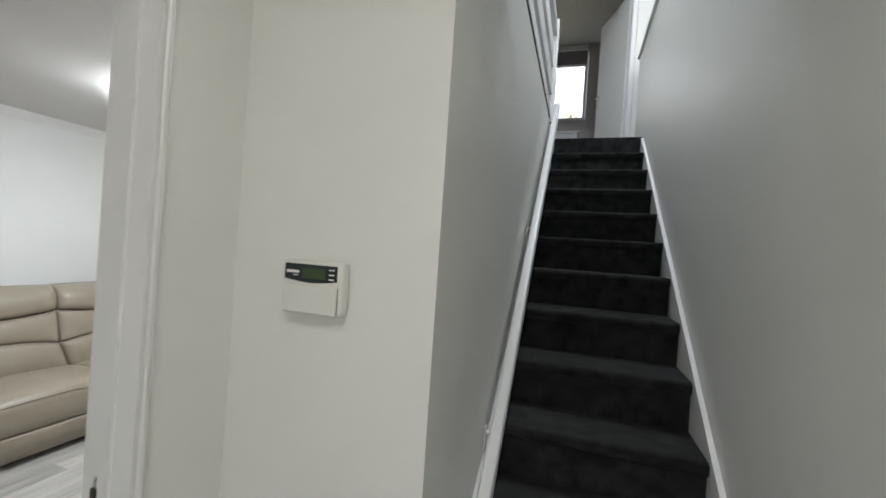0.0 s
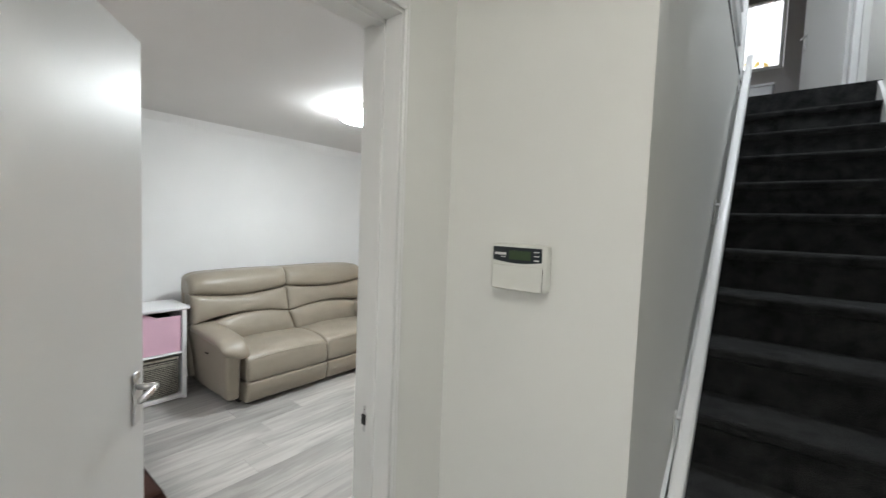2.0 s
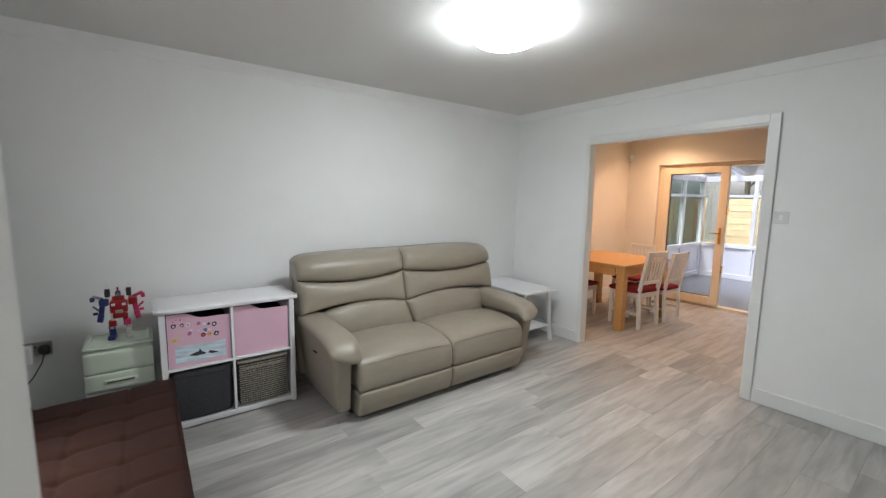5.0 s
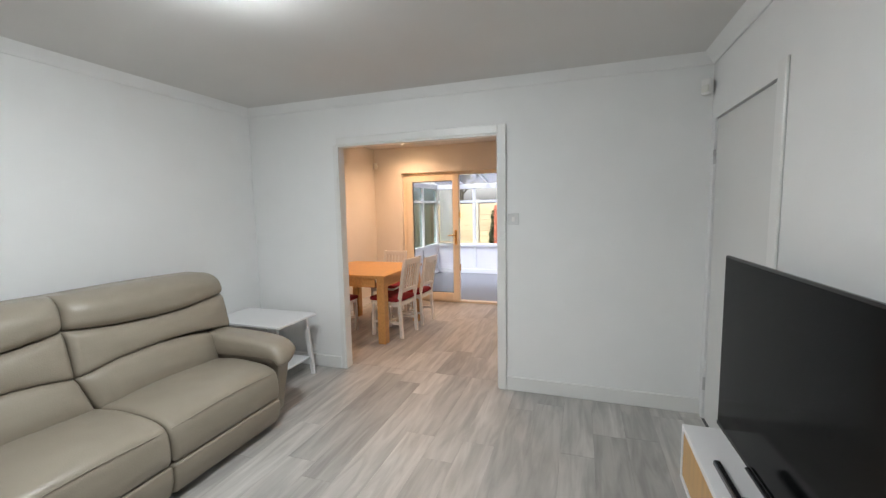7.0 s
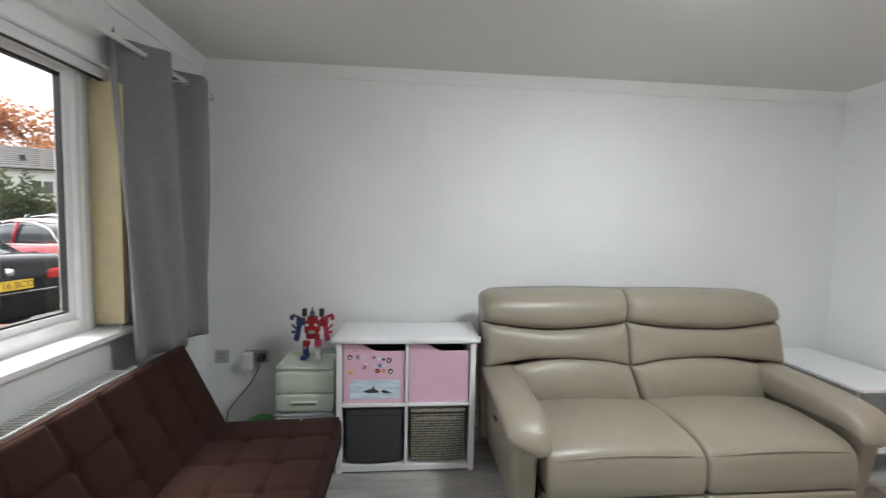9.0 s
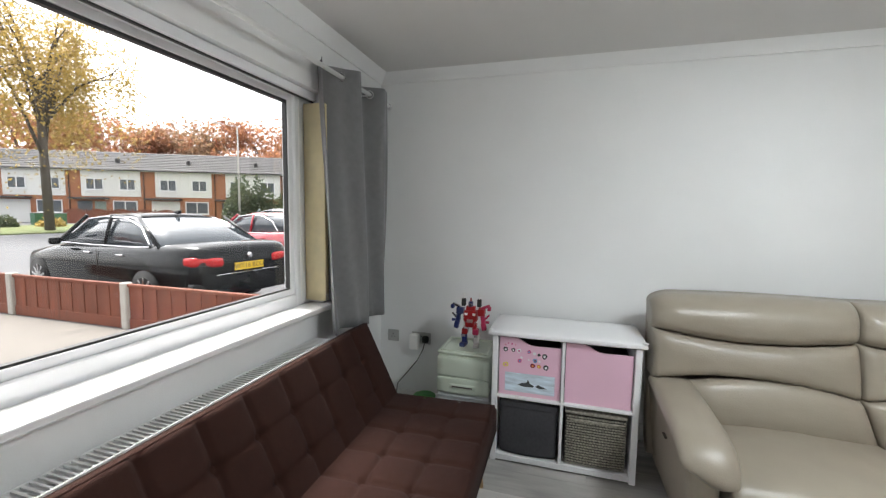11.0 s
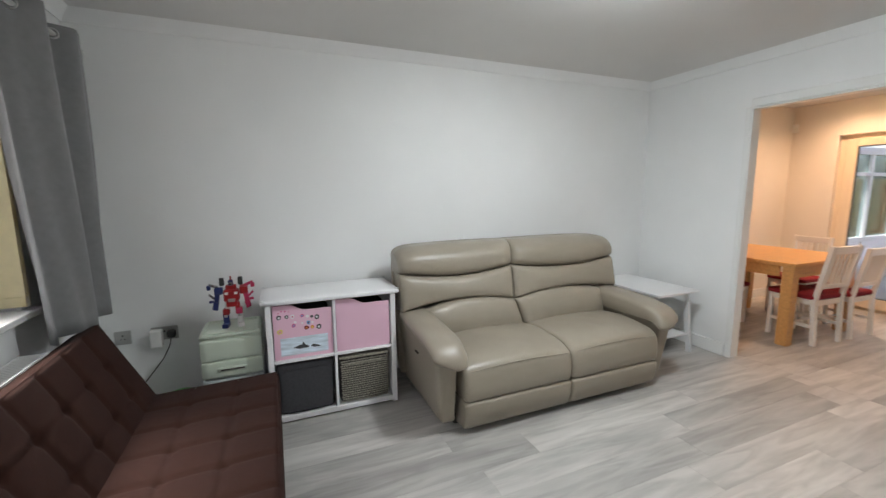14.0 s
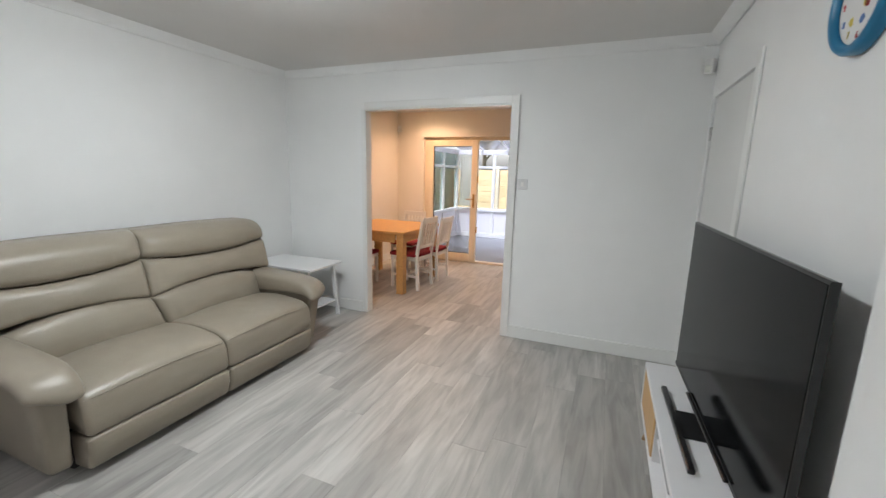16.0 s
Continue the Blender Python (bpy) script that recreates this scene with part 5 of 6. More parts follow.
R, B_, W_, K_, P_, S_ = range(6)
for sd in (-1, 1):
    rb_box(0.012, sd * 0.042, 0.010, 0.06, 0.036, 0.020, B_ if sd < 0 else W_, (0, 0, sd * 8))
    rb_box(0.0, sd * 0.040, 0.043, 0.034, 0.032, 0.052, B_ if sd < 0 else W_, (sd * -5, 0, 0))
    rb_box(0.004, sd * 0.036, 0.078, 0.038, 0.038, 0.030, R if sd < 0 else P_)
    rb_box(0.0, sd * 0.028, 0.104, 0.030, 0.026, 0.036, W_ if sd < 0 else R)
    rb_box(0.014, sd * 0.040, 0.060, 0.010, 0.020, 0.020, S_)
    rb_box(0.0, sd * 0.070, 0.185, 0.050, 0.046, 0.036, B_ if sd < 0 else R, (0, sd * 8, 0))
    rb_box(0.004, sd * 0.082, 0.150, 0.028, 0.026, 0.050, B_ if sd < 0 else P_, (sd * 10, 0, 0))
    rb_box(0.012, sd * 0.090, 0.112, 0.026, 0.030, 0.040, B_ if sd < 0 else P_, (sd * 14, 0, 0))
    rb_box(-0.012, sd * 0.052, 0.228, 0.026, 0.026, 0.040, K_)
    rb_box(-0.012, sd * 0.052, 0.262, 0.008, 0.008, 0.034, W_)
    rb_box(0.0, sd * 0.098, 0.212, 0.014, 0.052, 0.014, S_ if sd < 0 else P_, (sd * 18, 0, 0))
    rb_box(0.006, sd * 0.122, 0.206, 0.022, 0.022, 0.022, B_ if sd < 0 else P_)
    rb_box(0.016, sd * 0.026, 0.168, 0.020, 0.022, 0.028, W_, (0, 14, 0))
    rb_box(0.008, sd * 0.108, 0.160, 0.010, 0.040, 0.010, S_ if sd < 0 else P_, (sd * 40, 0, 0))
    rb_box(0.010, sd * 0.112, 0.135, 0.012, 0.024, 0.012, B_ if sd < 0 else P_)
rb_box(0.0, 0, 0.160, 0.052, 0.088, 0.060, R)
rb_box(0.012, 0, 0.120, 0.040, 0.060, 0.030, R)
rb_box(0.022, 0, 0.136, 0.020, 0.040, 0.020, S_)
rb_box(0.0, 0, 0.200, 0.030, 0.060, 0.024, R)
rb_box(0.006, 0, 0.224, 0.026, 0.026, 0.028, B_)
rb_box(0.016, 0, 0.222, 0.010, 0.018, 0.016, S_)
rb_box(0.004, 0, 0.246, 0.006, 0.010, 0.022, R)
toy = link("toy_robot", rob, [M_TOYRED, M_TOYBLUE, M_FACE, M_BLACKM, M_TOYPINK, M_METAL])
toy.matrix_world = pose(0.15, 0.295, 0.315 + 0.2685) @ Matrix.Diagonal((1.2, 0.98, 1.22, 1))
tagged(toy, "red, blue and white plastic toy robot on the bin", "toy")


def socket(y, z, w, label):
    s = thing("wall_socket", XL, y, z, label=label, category="socket", group="sockets on the sofa wall")
    part("plate", box(0, 0.009, -w / 2, w / 2, -0.043, 0.043, 0.003), M_STEELPLATE, s)
    part("pins", boxes((0.0091, 0.0098, -0.004, 0.004, 0.008, 0.018), (0.0091, 0.0098, -0.014, -0.007, -0.012, -0.007), (0.0091, 0.0098, 0.007, 0.014, -0.012, -0.007)), M_BLACKM, s, "dark socket holes")
    return s


socket(-0.345, 0.515, 0.086, "brushed steel single wall socket")
socket(-0.125, 0.515, 0.146, "brushed steel double wall socket with plugs in it")
adp = thing("plug_adapter", XL + 0.0095, -0.165, 0.50, label="white plug-in adapter in the wall socket", category="plug")
part("body", box(0, 0.055, -0.032, 0.032, -0.06, 0.05, 0.008, seg=2), M_FACE, adp)
plug = thing("plug", XL + 0.0095, -0.085, 0.515, label="black mains plug with its cable", category="plug")
part("body", soft(0.042, 0.05, 0.052, 0.016, 4, None, pose(0.021, 0, 0)), M_BLACKM, plug, smooth=True)
curve("cable", [(0.035, 0, -0.02), (0.045, -0.01, -0.07), (0.05, -0.05, -0.15), (0.05, -0.12, -0.24), (0.055, -0.20, -0.34), (0.06, -0.22, -0.505)], 0.0035, M_BLACKM, plug)
gt = thing("toy_tub", 0.10, -0.03, 0.0, label="bright green plastic tub on the floor", category="tub")
part("body", cyl((0, 0, 0), (0, 0, 0.165), 0.06, 0.072, n=24), M_GREEN, gt, smooth=True)
part("rim", cyl((0, 0, 0.1655), (0, 0, 0.178), 0.077, n=24), M_GREEN, gt, smooth=True)


def side_table():
    t = thing("side_table", 0.27, 3.60, 0, label="white side table with trestle legs and a low shelf", category="side table")
    part("tabletop", box(-0.35, 0.400, -0.235, 0.235, 0.535, 0.555, 0.003), M_WHITE, t)
    for sx in (-1, 1):
        for sy in (-1, 1):
            a = Vector((sx * 0.295 + 0.025, sy * 0.18, 0.535))
            b = Vector((sx * 0.33 + 0.025, sy * 0.215, 0.0))
            own = box(-0.02, 0.02, -0.013, 0.013, -0.5, 0.5, 0.003)
            for v in own.verts:
                p = a.lerp(b, 0.5 - v.co.z)
                v.co = Vector((p.x + v.co.x, p.y + v.co.y, p.z))
            part("leg", own, M_WHITE, t)
    part("apron", box(-0.25, 0.23, -0.19, -0.17, 0.49, 0.534, 0.002), M_WHITE, t)
    part("apron", box(-0.25, 0.23, 0.17, 0.19, 0.49, 0.534, 0.002), M_WHITE, t)
    part("shelf", box(-0.30, 0.345, -0.19, 0.19, 0.15, 0.166, 0.002), M_WHITE, t)


side_table()

# ---- television and its cabinet ----
tvc = thing("tv_cabinet", 3.485, 2.16, 0, label="white low cabinet with oak ends and splayed oak legs", category="tv cabinet")
CL, CD = 0.79, 0.145
part("top", box(-CD, CD + 0.03, -CL, CL, 0.405, 0.43, 0.002), M_WHITE, tvc)
part("bottom", box(-CD, CD + 0.03, -CL, CL, 0.165, 0.185, 0.002), M_WHITE, tvc)
for y in (-CL, CL - 0.018):
    part("end_panel", box(-CD, CD + 0.03, y, y + 0.018, 0.185, 0.405, 0.001), M_WHITE, tvc)
for y in (-0.27, 0.27):
    part("divider", box(-CD + 0.01, CD + 0.02, y - 0.008, y + 0.008, 0.185, 0.405, 0.001), M_WHITE, tvc)
part("back_panel", box(CD + 0.018, CD + 0.026, -CL + 0.02, CL - 0.02, 0.187, 0.403), M_WHITE, tvc)
for y0, y1 in ((0.285, CL - 0.022), (-CL + 0.022, -0.285)):
    part("door", box(-CD + 0.004, -CD + 0.02, y0, y1, 0.19, 0.40, 0.002), M_LEGWOOD, tvc, "oak flap door")
part("shelf", box(-CD + 0.02, CD, -0.26, 0.26, 0.29, 0.303, 0.001), M_WHITE, tvc)
for sx in (-1, 1):
    for sy in (-1, 1):
        part("leg", cyl((sx * 0.09 + 0.015, sy * 0.66, 0.165), (sx * 0.13 + 0.015, sy * 0.72, 0), 0.022, 0.012, n=14), M_LEGWOOD, tvc, "turned oak leg", smooth=True)
stb = thing("set_top_box", 3.43, 2.2, 0.304, label="slim grey box on the cabinet shelf", category="set-top box")
part("body", box(-0.07, 0.08, -0.13, 0.13, 0, 0.035, 0.004), mat("grey_box", (0.35, 0.36, 0.37), 0.4), stb)

tv = thing("television", 3.528, 2.35, 0.4305, 1.8, label="large flat black television, switched off, on a bar stand", category="television")
TW, TH = 0.655, 0.79
part("screen_panel", box(-0.012, 0.006, -TW, TW, 0.0, TH, 0.004), M_BLACK, tv)
part("screen", box(-0.0135, -0.0122, -TW + 0.010, TW - 0.010, 0.018, TH - 0.010), M_SCREEN, tv, "dark glossy screen")
part("rear_housing", box(0.0062, 0.05, -TW + 0.10, TW - 0.10, 0.06, TH - 0.18, 0.012), M_BLACKM, tv)
part("bezel", box(-0.0145, -0.0123, -TW, TW, 0.0, 0.016), M_BLACKM, tv)
part("trim_strip", box(-0.014, 0.0065, -TW - 0.002, -TW - 0.0002, 0, TH, 0.0006), M_BLACK, tv)
part("stand_bar", box(-0.135, -0.110, -0.31, 0.30, 0.0, 0.022, 0.004), M_BLACK, tv)
part("stand_bar", box(-0.03, 0.05, -0.31, 0.30, 0.0, 0.012, 0.004), M_BLACK, tv)
part("stand_plate", box(-0.111, -0.029, -0.09, 0.11, 0.0, 0.009, 0.002), M_BLACK, tv)
# loose wires and a white adapter behind the set
wa = thing("power_adapter", 3.60, 1.50, 0.4305, label="white power adapter with a cable on the cabinet", category="adapter")
part("body", box(-0.03, 0.03, -0.025, 0.04, 0, 0.05, 0.008, seg=2), M_FACE, wa)
curve("cable", [(0.0, 0.03, 0.03), (0.02, 0.10, 0.012), (-0.02, 0.16, 0.005), (0.02, 0.24, 0.006)], 0.004, M_BLACKM, wa)

# wall clock, round, blue rim
ck = thing("wall_clock", XR, 2.10, 1.935, label="round blue wall clock with a colourful white dial", category="clock")
ring = bmesh.new()
NA = 48
prof3 = [(0.150, -0.002), (0.150, -0.028), (0.142, -0.038), (0.128, -0.036), (0.120, -0.020)]
rr3 = [[ring.verts.new((z, r * math.cos(a * 2 * math.pi / NA), r * math.sin(a * 2 * math.pi / NA))) for a in range(NA)] for r, z in prof3]
for k in range(len(rr3) - 1):
    for a in range(NA):
        ring.faces.new((rr3[k][a], rr3[k][(a + 1) % NA], rr3[k + 1][(a + 1) % NA], rr3[k + 1][a]))
part("rim", ring, M_BLUE, ck, "blue plastic rim", smooth=True)
dial = part("dial", cyl((-0.002, 0, 0), (-0.018, 0, 0), 0.124, n=48), M_FACE, ck, "white dial")
rnd = random.Random(3)
tint = [mat("dial_" + n, c, 0.5) for n, c in (("red", (0.5, 0.04, 0.05)), ("yellow", (0.75, 0.6, 0.12)), ("blue", (0.1, 0.22, 0.5)))]
for i in range(12):
    a = math.radians(90 - i * 30)
    text("numeral", str(12 if i == 0 else i), 0.026, pose(-0.0188, -0.10 * math.cos(a), 0.10 * math.sin(a), 90, 0, -90), tint[i % 3], dial)
for i in range(8):
    a, q = rnd.uniform(0, 6.28), rnd.uniform(0.02, 0.07)
    part("dial_shape", prism([(q * math.cos(a) + 0.014 * (0.6 + 0.5 * rnd.random()) * math.cos(k), q * math.sin(a) + 0.014 * (0.6 + 0.5 * rnd.random()) * math.sin(k)) for k in range(6)], 0.0006, "x", -0.0192), tint[i % 3], dial)
part("hand", box(-0.022, -0.0205, -0.004, 0.004, -0.01, 0.055), tint[0], ck)
part("hand", box(-0.0245, -0.023, -0.075, 0.01, -0.003, 0.003), tint[2], ck)


def sensor(x, y, z, rz):
    s = thing("alarm_sensor", x, y, z, rz, "small white motion sensor high in the corner", "sensor")
    part("body", soft(0.06, 0.045, 0.10, 0.012, 5), M_FACE, s, smooth=True)
    part("lens", soft(0.045, 0.01, 0.045, 0.004, 4, None, pose(0, -0.0225, -0.015)), M_KEYPAD, s, smooth=True)
    part("bracket", box(-0.008, 0.008, 0.02, 0.05, -0.008, 0.03, 0.002), M_FACE, s)


sensor(XR - 0.045, YB - 0.045, 2.19, -45)
sensor(DX0 + 0.05, DY1 - 0.05, 2.13, 45)

sw = thing("light_switch", 2.386, YB, 1.36, label="brushed steel single light switch", category="light switch")
part("plate", box(-0.043, 0.043, -0.008, 0, -0.043, 0.043, 0.002), mat("switch_plate", (0.68, 0.68, 0.68), 0.35), sw)
part("rocker", box(-0.011, 0.011, -0.012, -0.0081, -0.018, 0.018, 0.0015), M_FACE, sw)

# alarm keypad in the hall
kp = thing("alarm_keypad", 3.635, KEY, 1.43, label="cream plastic alarm keypad with a dark display strip", category="keypad")
part("body", soft(0.150, 0.034, 0.115, 0.008, 6, None, pose(0, -0.018, 0)), M_KEYPAD, kp, smooth=True)
pts = [(-0.067, 0.050), (0.063, 0.050), (0.064, 0.017)]
pts += [(0.064 - 0.131 * i / 10, 0.017 - 0.006 * math.sin(math.pi * i / 10)) for i in range(1, 11)]
dk = part("display_strip", prism(pts, -0.0016, "y", -0.0346), mat("dark_display", (0.02, 0.026, 0.03), 0.25), kp, "dark curved display strip")
part("display", box(-0.022, 0.036, -0.0372, -0.0363, 0.020, 0.042), M_LCD, dk, "green liquid crystal display")
for k in range(3):
    part("legend", box(0.044, 0.057, -0.0369, -0.0363, 0.020 + k * 0.010, 0.0225 + k * 0.010), M_FACE, dk)
part("legend", box(-0.062, -0.030, -0.0369, -0.0363, 0.030, 0.036), M_FACE, dk)
part("legend", box(-0.045, -0.032, -0.0369, -0.0363, 0.0245, 0.0265), M_FACE, dk)
part("flap", box(-0.068, 0.066, -0.0385, -0.0352, -0.054, 0.006, 0.0016), M_KEYPAD, kp)
part("flap_gap", box(0.0665, 0.0675, -0.0358, -0.0351, -0.05, 0.005), M_SEAM_SHADE, kp)

# ---- dining furniture ----
dt = thing("dining_table", 0.42, 5.20, 0, label="oak veneer dining table with square block legs", category="dining table")
part("tabletop", box(-0.50, 0.50, -0.53, 0.53, 0.715, 0.75, 0.004), M_OAK, dt)
for y in (-0.49, 0.465):
    part("apron", box(-0.36, 0.36, y, y + 0.022, 0.615, 0.714), M_OAK, dt)
for x in (-0.47, 0.448):
    part("apron", box(x, x + 0.022, -0.40, 0.40, 0.615, 0.714), M_OAK, dt)
for sx in (-1, 1):
    for sy in (-1, 1):
        part("leg", box(sx * 0.44 - 0.045, sx * 0.44 + 0.045, sy * 0.47 - 0.045, sy * 0.47 + 0.045, 0, 0.714, 0.003), M_OAK, dt)


def chair():
    """A slatted back chair; it faces -x, its back stands at +x."""
    c = thing("dining_chair", 0, 0, 0, label="white painted slat-back dining chair with red seat", category="chair", group="chairs round the dining table")
    for y in (-0.18, 0.18):
        part("front_leg", box(-0.20, -0.165, y - 0.018, y + 0.018, 0, 0.43, 0.003), M_CHAIR, c)
        low = bmesh.new()
        for za, zb, xa, xb in ((0, 0.43, 0.215, 0.19), (0.43, 0.95, 0.19, 0.285)):
            seg = box(-0.018, 0.018, y - 0.018, y + 0.018, 0, 1)
            for v in seg.verts:
                f = v.co.z
                v.co = Vector((v.co.x + xa + (xb - xa) * f, v.co.y, za + (zb - za) * f))
            merge(low, seg)
        part("rear_leg", low, M_CHAIR, c)
        part("stretcher", box(-0.17, 0.19, y - 0.009, y + 0.009, 0.16, 0.19, 0.002), M_CHAIR, c)
        part("seat_rail", box(-0.17, 0.18, y - 0.010, y + 0.010, 0.38, 0.43, 0.002), M_CHAIR, c)
    part("stretcher", box(-0.005, 0.013, -0.171, 0.171, 0.165, 0.185, 0.002), M_CHAIR, c)
    part("seat_rail", box(-0.195, -0.172, -0.162, 0.162, 0.38, 0.43, 0.002), M_CHAIR, c)
    part("seat_rail", box(0.178, 0.20, -0.162, 0.162, 0.38, 0.43, 0.002), M_CHAIR, c)
    part("seat", soft(0.42, 0.41, 0.055, 0.022, 6, None, pose(-0.01, 0, 0.457)), M_RED, c, "red fabric seat pad", smooth=True)
    part("top_rail", box(0.262, 0.29, -0.17, 0.17, 0.875, 0.945, 0.004, m=None), M_CHAIR, c)
    part("lower_rail", box(0.205, 0.228, -0.17, 0.17, 0.545, 0.585, 0.003), M_CHAIR, c)
    for k in range(5):
        y = -0.115 + k * 0.0575
        seg = box(-0.006, 0.006, y - 0.013, y + 0.013, 0, 1)
        for v in seg.verts:
            f = v.co.z
            v.co = Vector((v.co.x + 0.216 + 0.058 * f, v.co.y, 0.58 + 0.30 * f))
        part("slat", seg, M_CHAIR, c)
    return c


c1 = chair()
c1.matrix_world = pose(0.80, 5.12, 0, 0, 0, -6) @ Matrix.Scale(0.95, 4)
copy_thing(c1, pose(0.84, 5.62, 0, 0, 0, -3) @ Matrix.Scale(0.95, 4))
copy_thing(c1, pose(0.34, 5.90, 0, 0, 0, 90) @ Matrix.Scale(0.95, 4))
copy_thing(c1, pose(0.14, 4.92, 0, 0, 0, 178) @ Matrix.Scale(0.95, 4))

bn = thing("bin", 1.98, 6.32, 0, label="grey waste bin with a black bag hanging over", category="bin")
part("body", box(-0.12, 0.12, -0.12, 0.12, 0, 0.42, 0.012), mat("grey_bin", (0.16, 0.15, 0.145), 0.5), bn)
part("bag", soft(0.27, 0.27, 0.16, 0.05, 5, lambda v: v + Vector((0.01 * math.sin(30 * v.z), 0.012 * math.sin(25 * v.x), 0)), pose(0, 0, 0.42)), M_BLACKM, bn, "black bag", smooth=True)

# ---- laminate floors: boards laid along y ----
M_GAP = mat("dark_joint", (0.16, 0.15, 0.14), 0.8)


def laminate(name, x0, x1, y0, y1, label, seed, wide=0.192, long=1.28):
    fl = structure(name, box(x0, x1, y0, y1, -0.06, -0.006), M_GAP, label, "floor")
    rnd = random.Random(seed)
    meshes = {}
    x = x0
    while x < x1 - 0.002:
        w = min(wide, x1 - x)
        y = y0 - rnd.uniform(0.1, long - 0.1)
        while y < y1 - 0.002:
            a, b = max(y, y0), min(y + long, y1)
            y += long
            if b - a < 0.01:
                continue
            key = (round(w, 3), round(b - a, 3))
            if key not in meshes:
                bm = box(-key[0] / 2 + 0.0003, key[0] / 2 - 0.0003, -key[1] / 2 + 0.0003, key[1] / 2 - 0.0003, -0.006, 0.0, 0.0007)
                me = bpy.data.meshes.new("plank")
                bm.to_mesh(me)
                bm.free()
                me.materials.append(M_PLANK)
                meshes[key] = me
            ob = new("plank", meshes[key])
            ob.parent = fl
            ob.location = (x + w / 2, (a + b) / 2, 0)
        x += w
    return fl

# ---- outside, front ----
GZ = -0.12
M_ASPHALT = mat("wet_asphalt", (0.075, 0.077, 0.082), 0.75, vary=0.2, scale=0.8, bump=0.3, bump_scale=40)
M_GRASS = mat("autumn_grass", (0.10, 0.13, 0.035), 0.95, vary=0.4, scale=3, bump=0.6, bump_scale=30, dirt=(0.20, 0.14, 0.05), dirt_amount=0.5)
M_SLAB = mat("pale_paving", (0.15, 0.135, 0.118), 0.85, vary=0.15, scale=4, bump=0.3, bump_scale=60)
M_BRICK = mat("orange_brick", (0.36, 0.15, 0.075), 0.85, vary=0.25, scale=14, bump=0.3, bump_scale=30)
M_RENDER = mat("white_cladding", (0.72, 0.72, 0.70), 0.6, vary=0.05, scale=2)
M_TILE = mat("grey_roof_tiles", (0.065, 0.062, 0.062), 0.8, vary=0.2, scale=3, bump=0.4, bump_scale=12)
M_HGLASS = mat("dark_house_window", (0.10, 0.115, 0.13), 0.08, vary=0.2, coat=0.4)
M_FENCE = mat("red_stained_timber", (0.17, 0.050, 0.026), 0.8, vary=0.22, scale=5, stretch=(5, 5, 0.6), bump=0.4, bump_scale=40, per_object=0.12)
M_CONC = mat("concrete_post", (0.42, 0.40, 0.36), 0.85, vary=0.12, scale=12, bump=0.3)
M_BARK = mat("grey_bark", (0.10, 0.085, 0.07), 0.95, vary=0.35, scale=6, bump=0.8, bump_scale=30, stretch=(3, 3, 0.6))
M_CARBLACK = mat("black_car_paint", (0.006, 0.007, 0.008), 0.10, vary=0.05, spec=0.22)
M_CARRED = mat("red_car_paint", (0.42, 0.02, 0.035), 0.2, vary=0.04, coat=1.0)
M_CARTEAL = mat("teal_grey_car_paint", (0.06, 0.10, 0.11), 0.2, vary=0.04, coat=1.0)
M_CARGLASS = mat("tinted_car_glass", (0.05, 0.06, 0.07), 0.05, vary=0.05, coat=0.6)
M_CHROME = mat("chrome", (0.75, 0.75, 0.76), 0.12, 1.0, vary=0.02)
M_TYRE = mat("tyre_rubber", (0.02, 0.02, 0.02), 0.85)
M_TAIL = mat("red_tail_lamp", (0.45, 0.008, 0.010), 0.22, vary=0.05)
M_PLATE = mat("yellow_number_plate", (0.75, 0.50, 0.02), 0.4, vary=0.02)

structure("ground", box(-160, 160, -220, 220, -0.6, GZ), M_ASPHALT, "grey tarmac ground reaching the horizon", "ground")
structure("pavement", box(-1.0, 6.5, -7.5, YW - 0.32, GZ, GZ + 0.03, 0.005), M_SLAB, "pale paved front garden", "pavement")
structure("ground_verge", box(-40, -8.5, -38.5, -27.0, GZ, GZ + 0.06, 0.02), M_GRASS, "strip of autumn grass beside the road", "grass")
structure("ground_garden", box(-12, 16, 9.6, 60, GZ, GZ + 0.05, 0.01), M_GRASS, "back garden lawn", "grass")

# boundary fence: stained boards between concrete posts, running away from the house
fence = thing("fence", -1.12, -3.2, GZ, label="low red-brown stained timber fence with concrete posts", category="fence")
for k in range(4):
    y = 0.92 - k * 2.2
    part("post", box(-0.055, 0.055, y - 0.05, y + 0.05, 0, 0.60, 0.012), M_CONC, fence, "pale concrete post")
    if k < 3:
        y1, y0 = y - 0.055, y - 2.145
        part("gravel_board", box(-0.02, 0.02, y0, y1, 0, 0.14, 0.004), M_FENCE, fence)
        part("cap_rail", box(-0.03, 0.03, y0, y1, 0.545, 0.585, 0.005), M_FENCE, fence)
        n = 18
        w = (y1 - y0) / n
        for i in range(n):
            part("board", box(-0.014 + 0.008 * (i % 2), 0.006 + 0.008 * (i % 2), y0 + i * w + 0.002, y0 + (i + 1) * w - 0.002, 0.14, 0.55, 0.002), M_FENCE, fence)


def loft(rings, close=True):
    bm = bmesh.new()
    vs = [[bm.verts.new(p) for p in r] for r in rings]
    n = len(vs[0])
    for a, b in zip(vs, vs[1:]):
        for i in range(n if close else n - 1):
            j = (i + 1) % n
            bm.faces.new((a[i], a[j], b[j], b[i])).smooth = True
    bm.faces.new(vs[0])
    bm.faces.new(list(reversed(vs[-1])))
    return bm


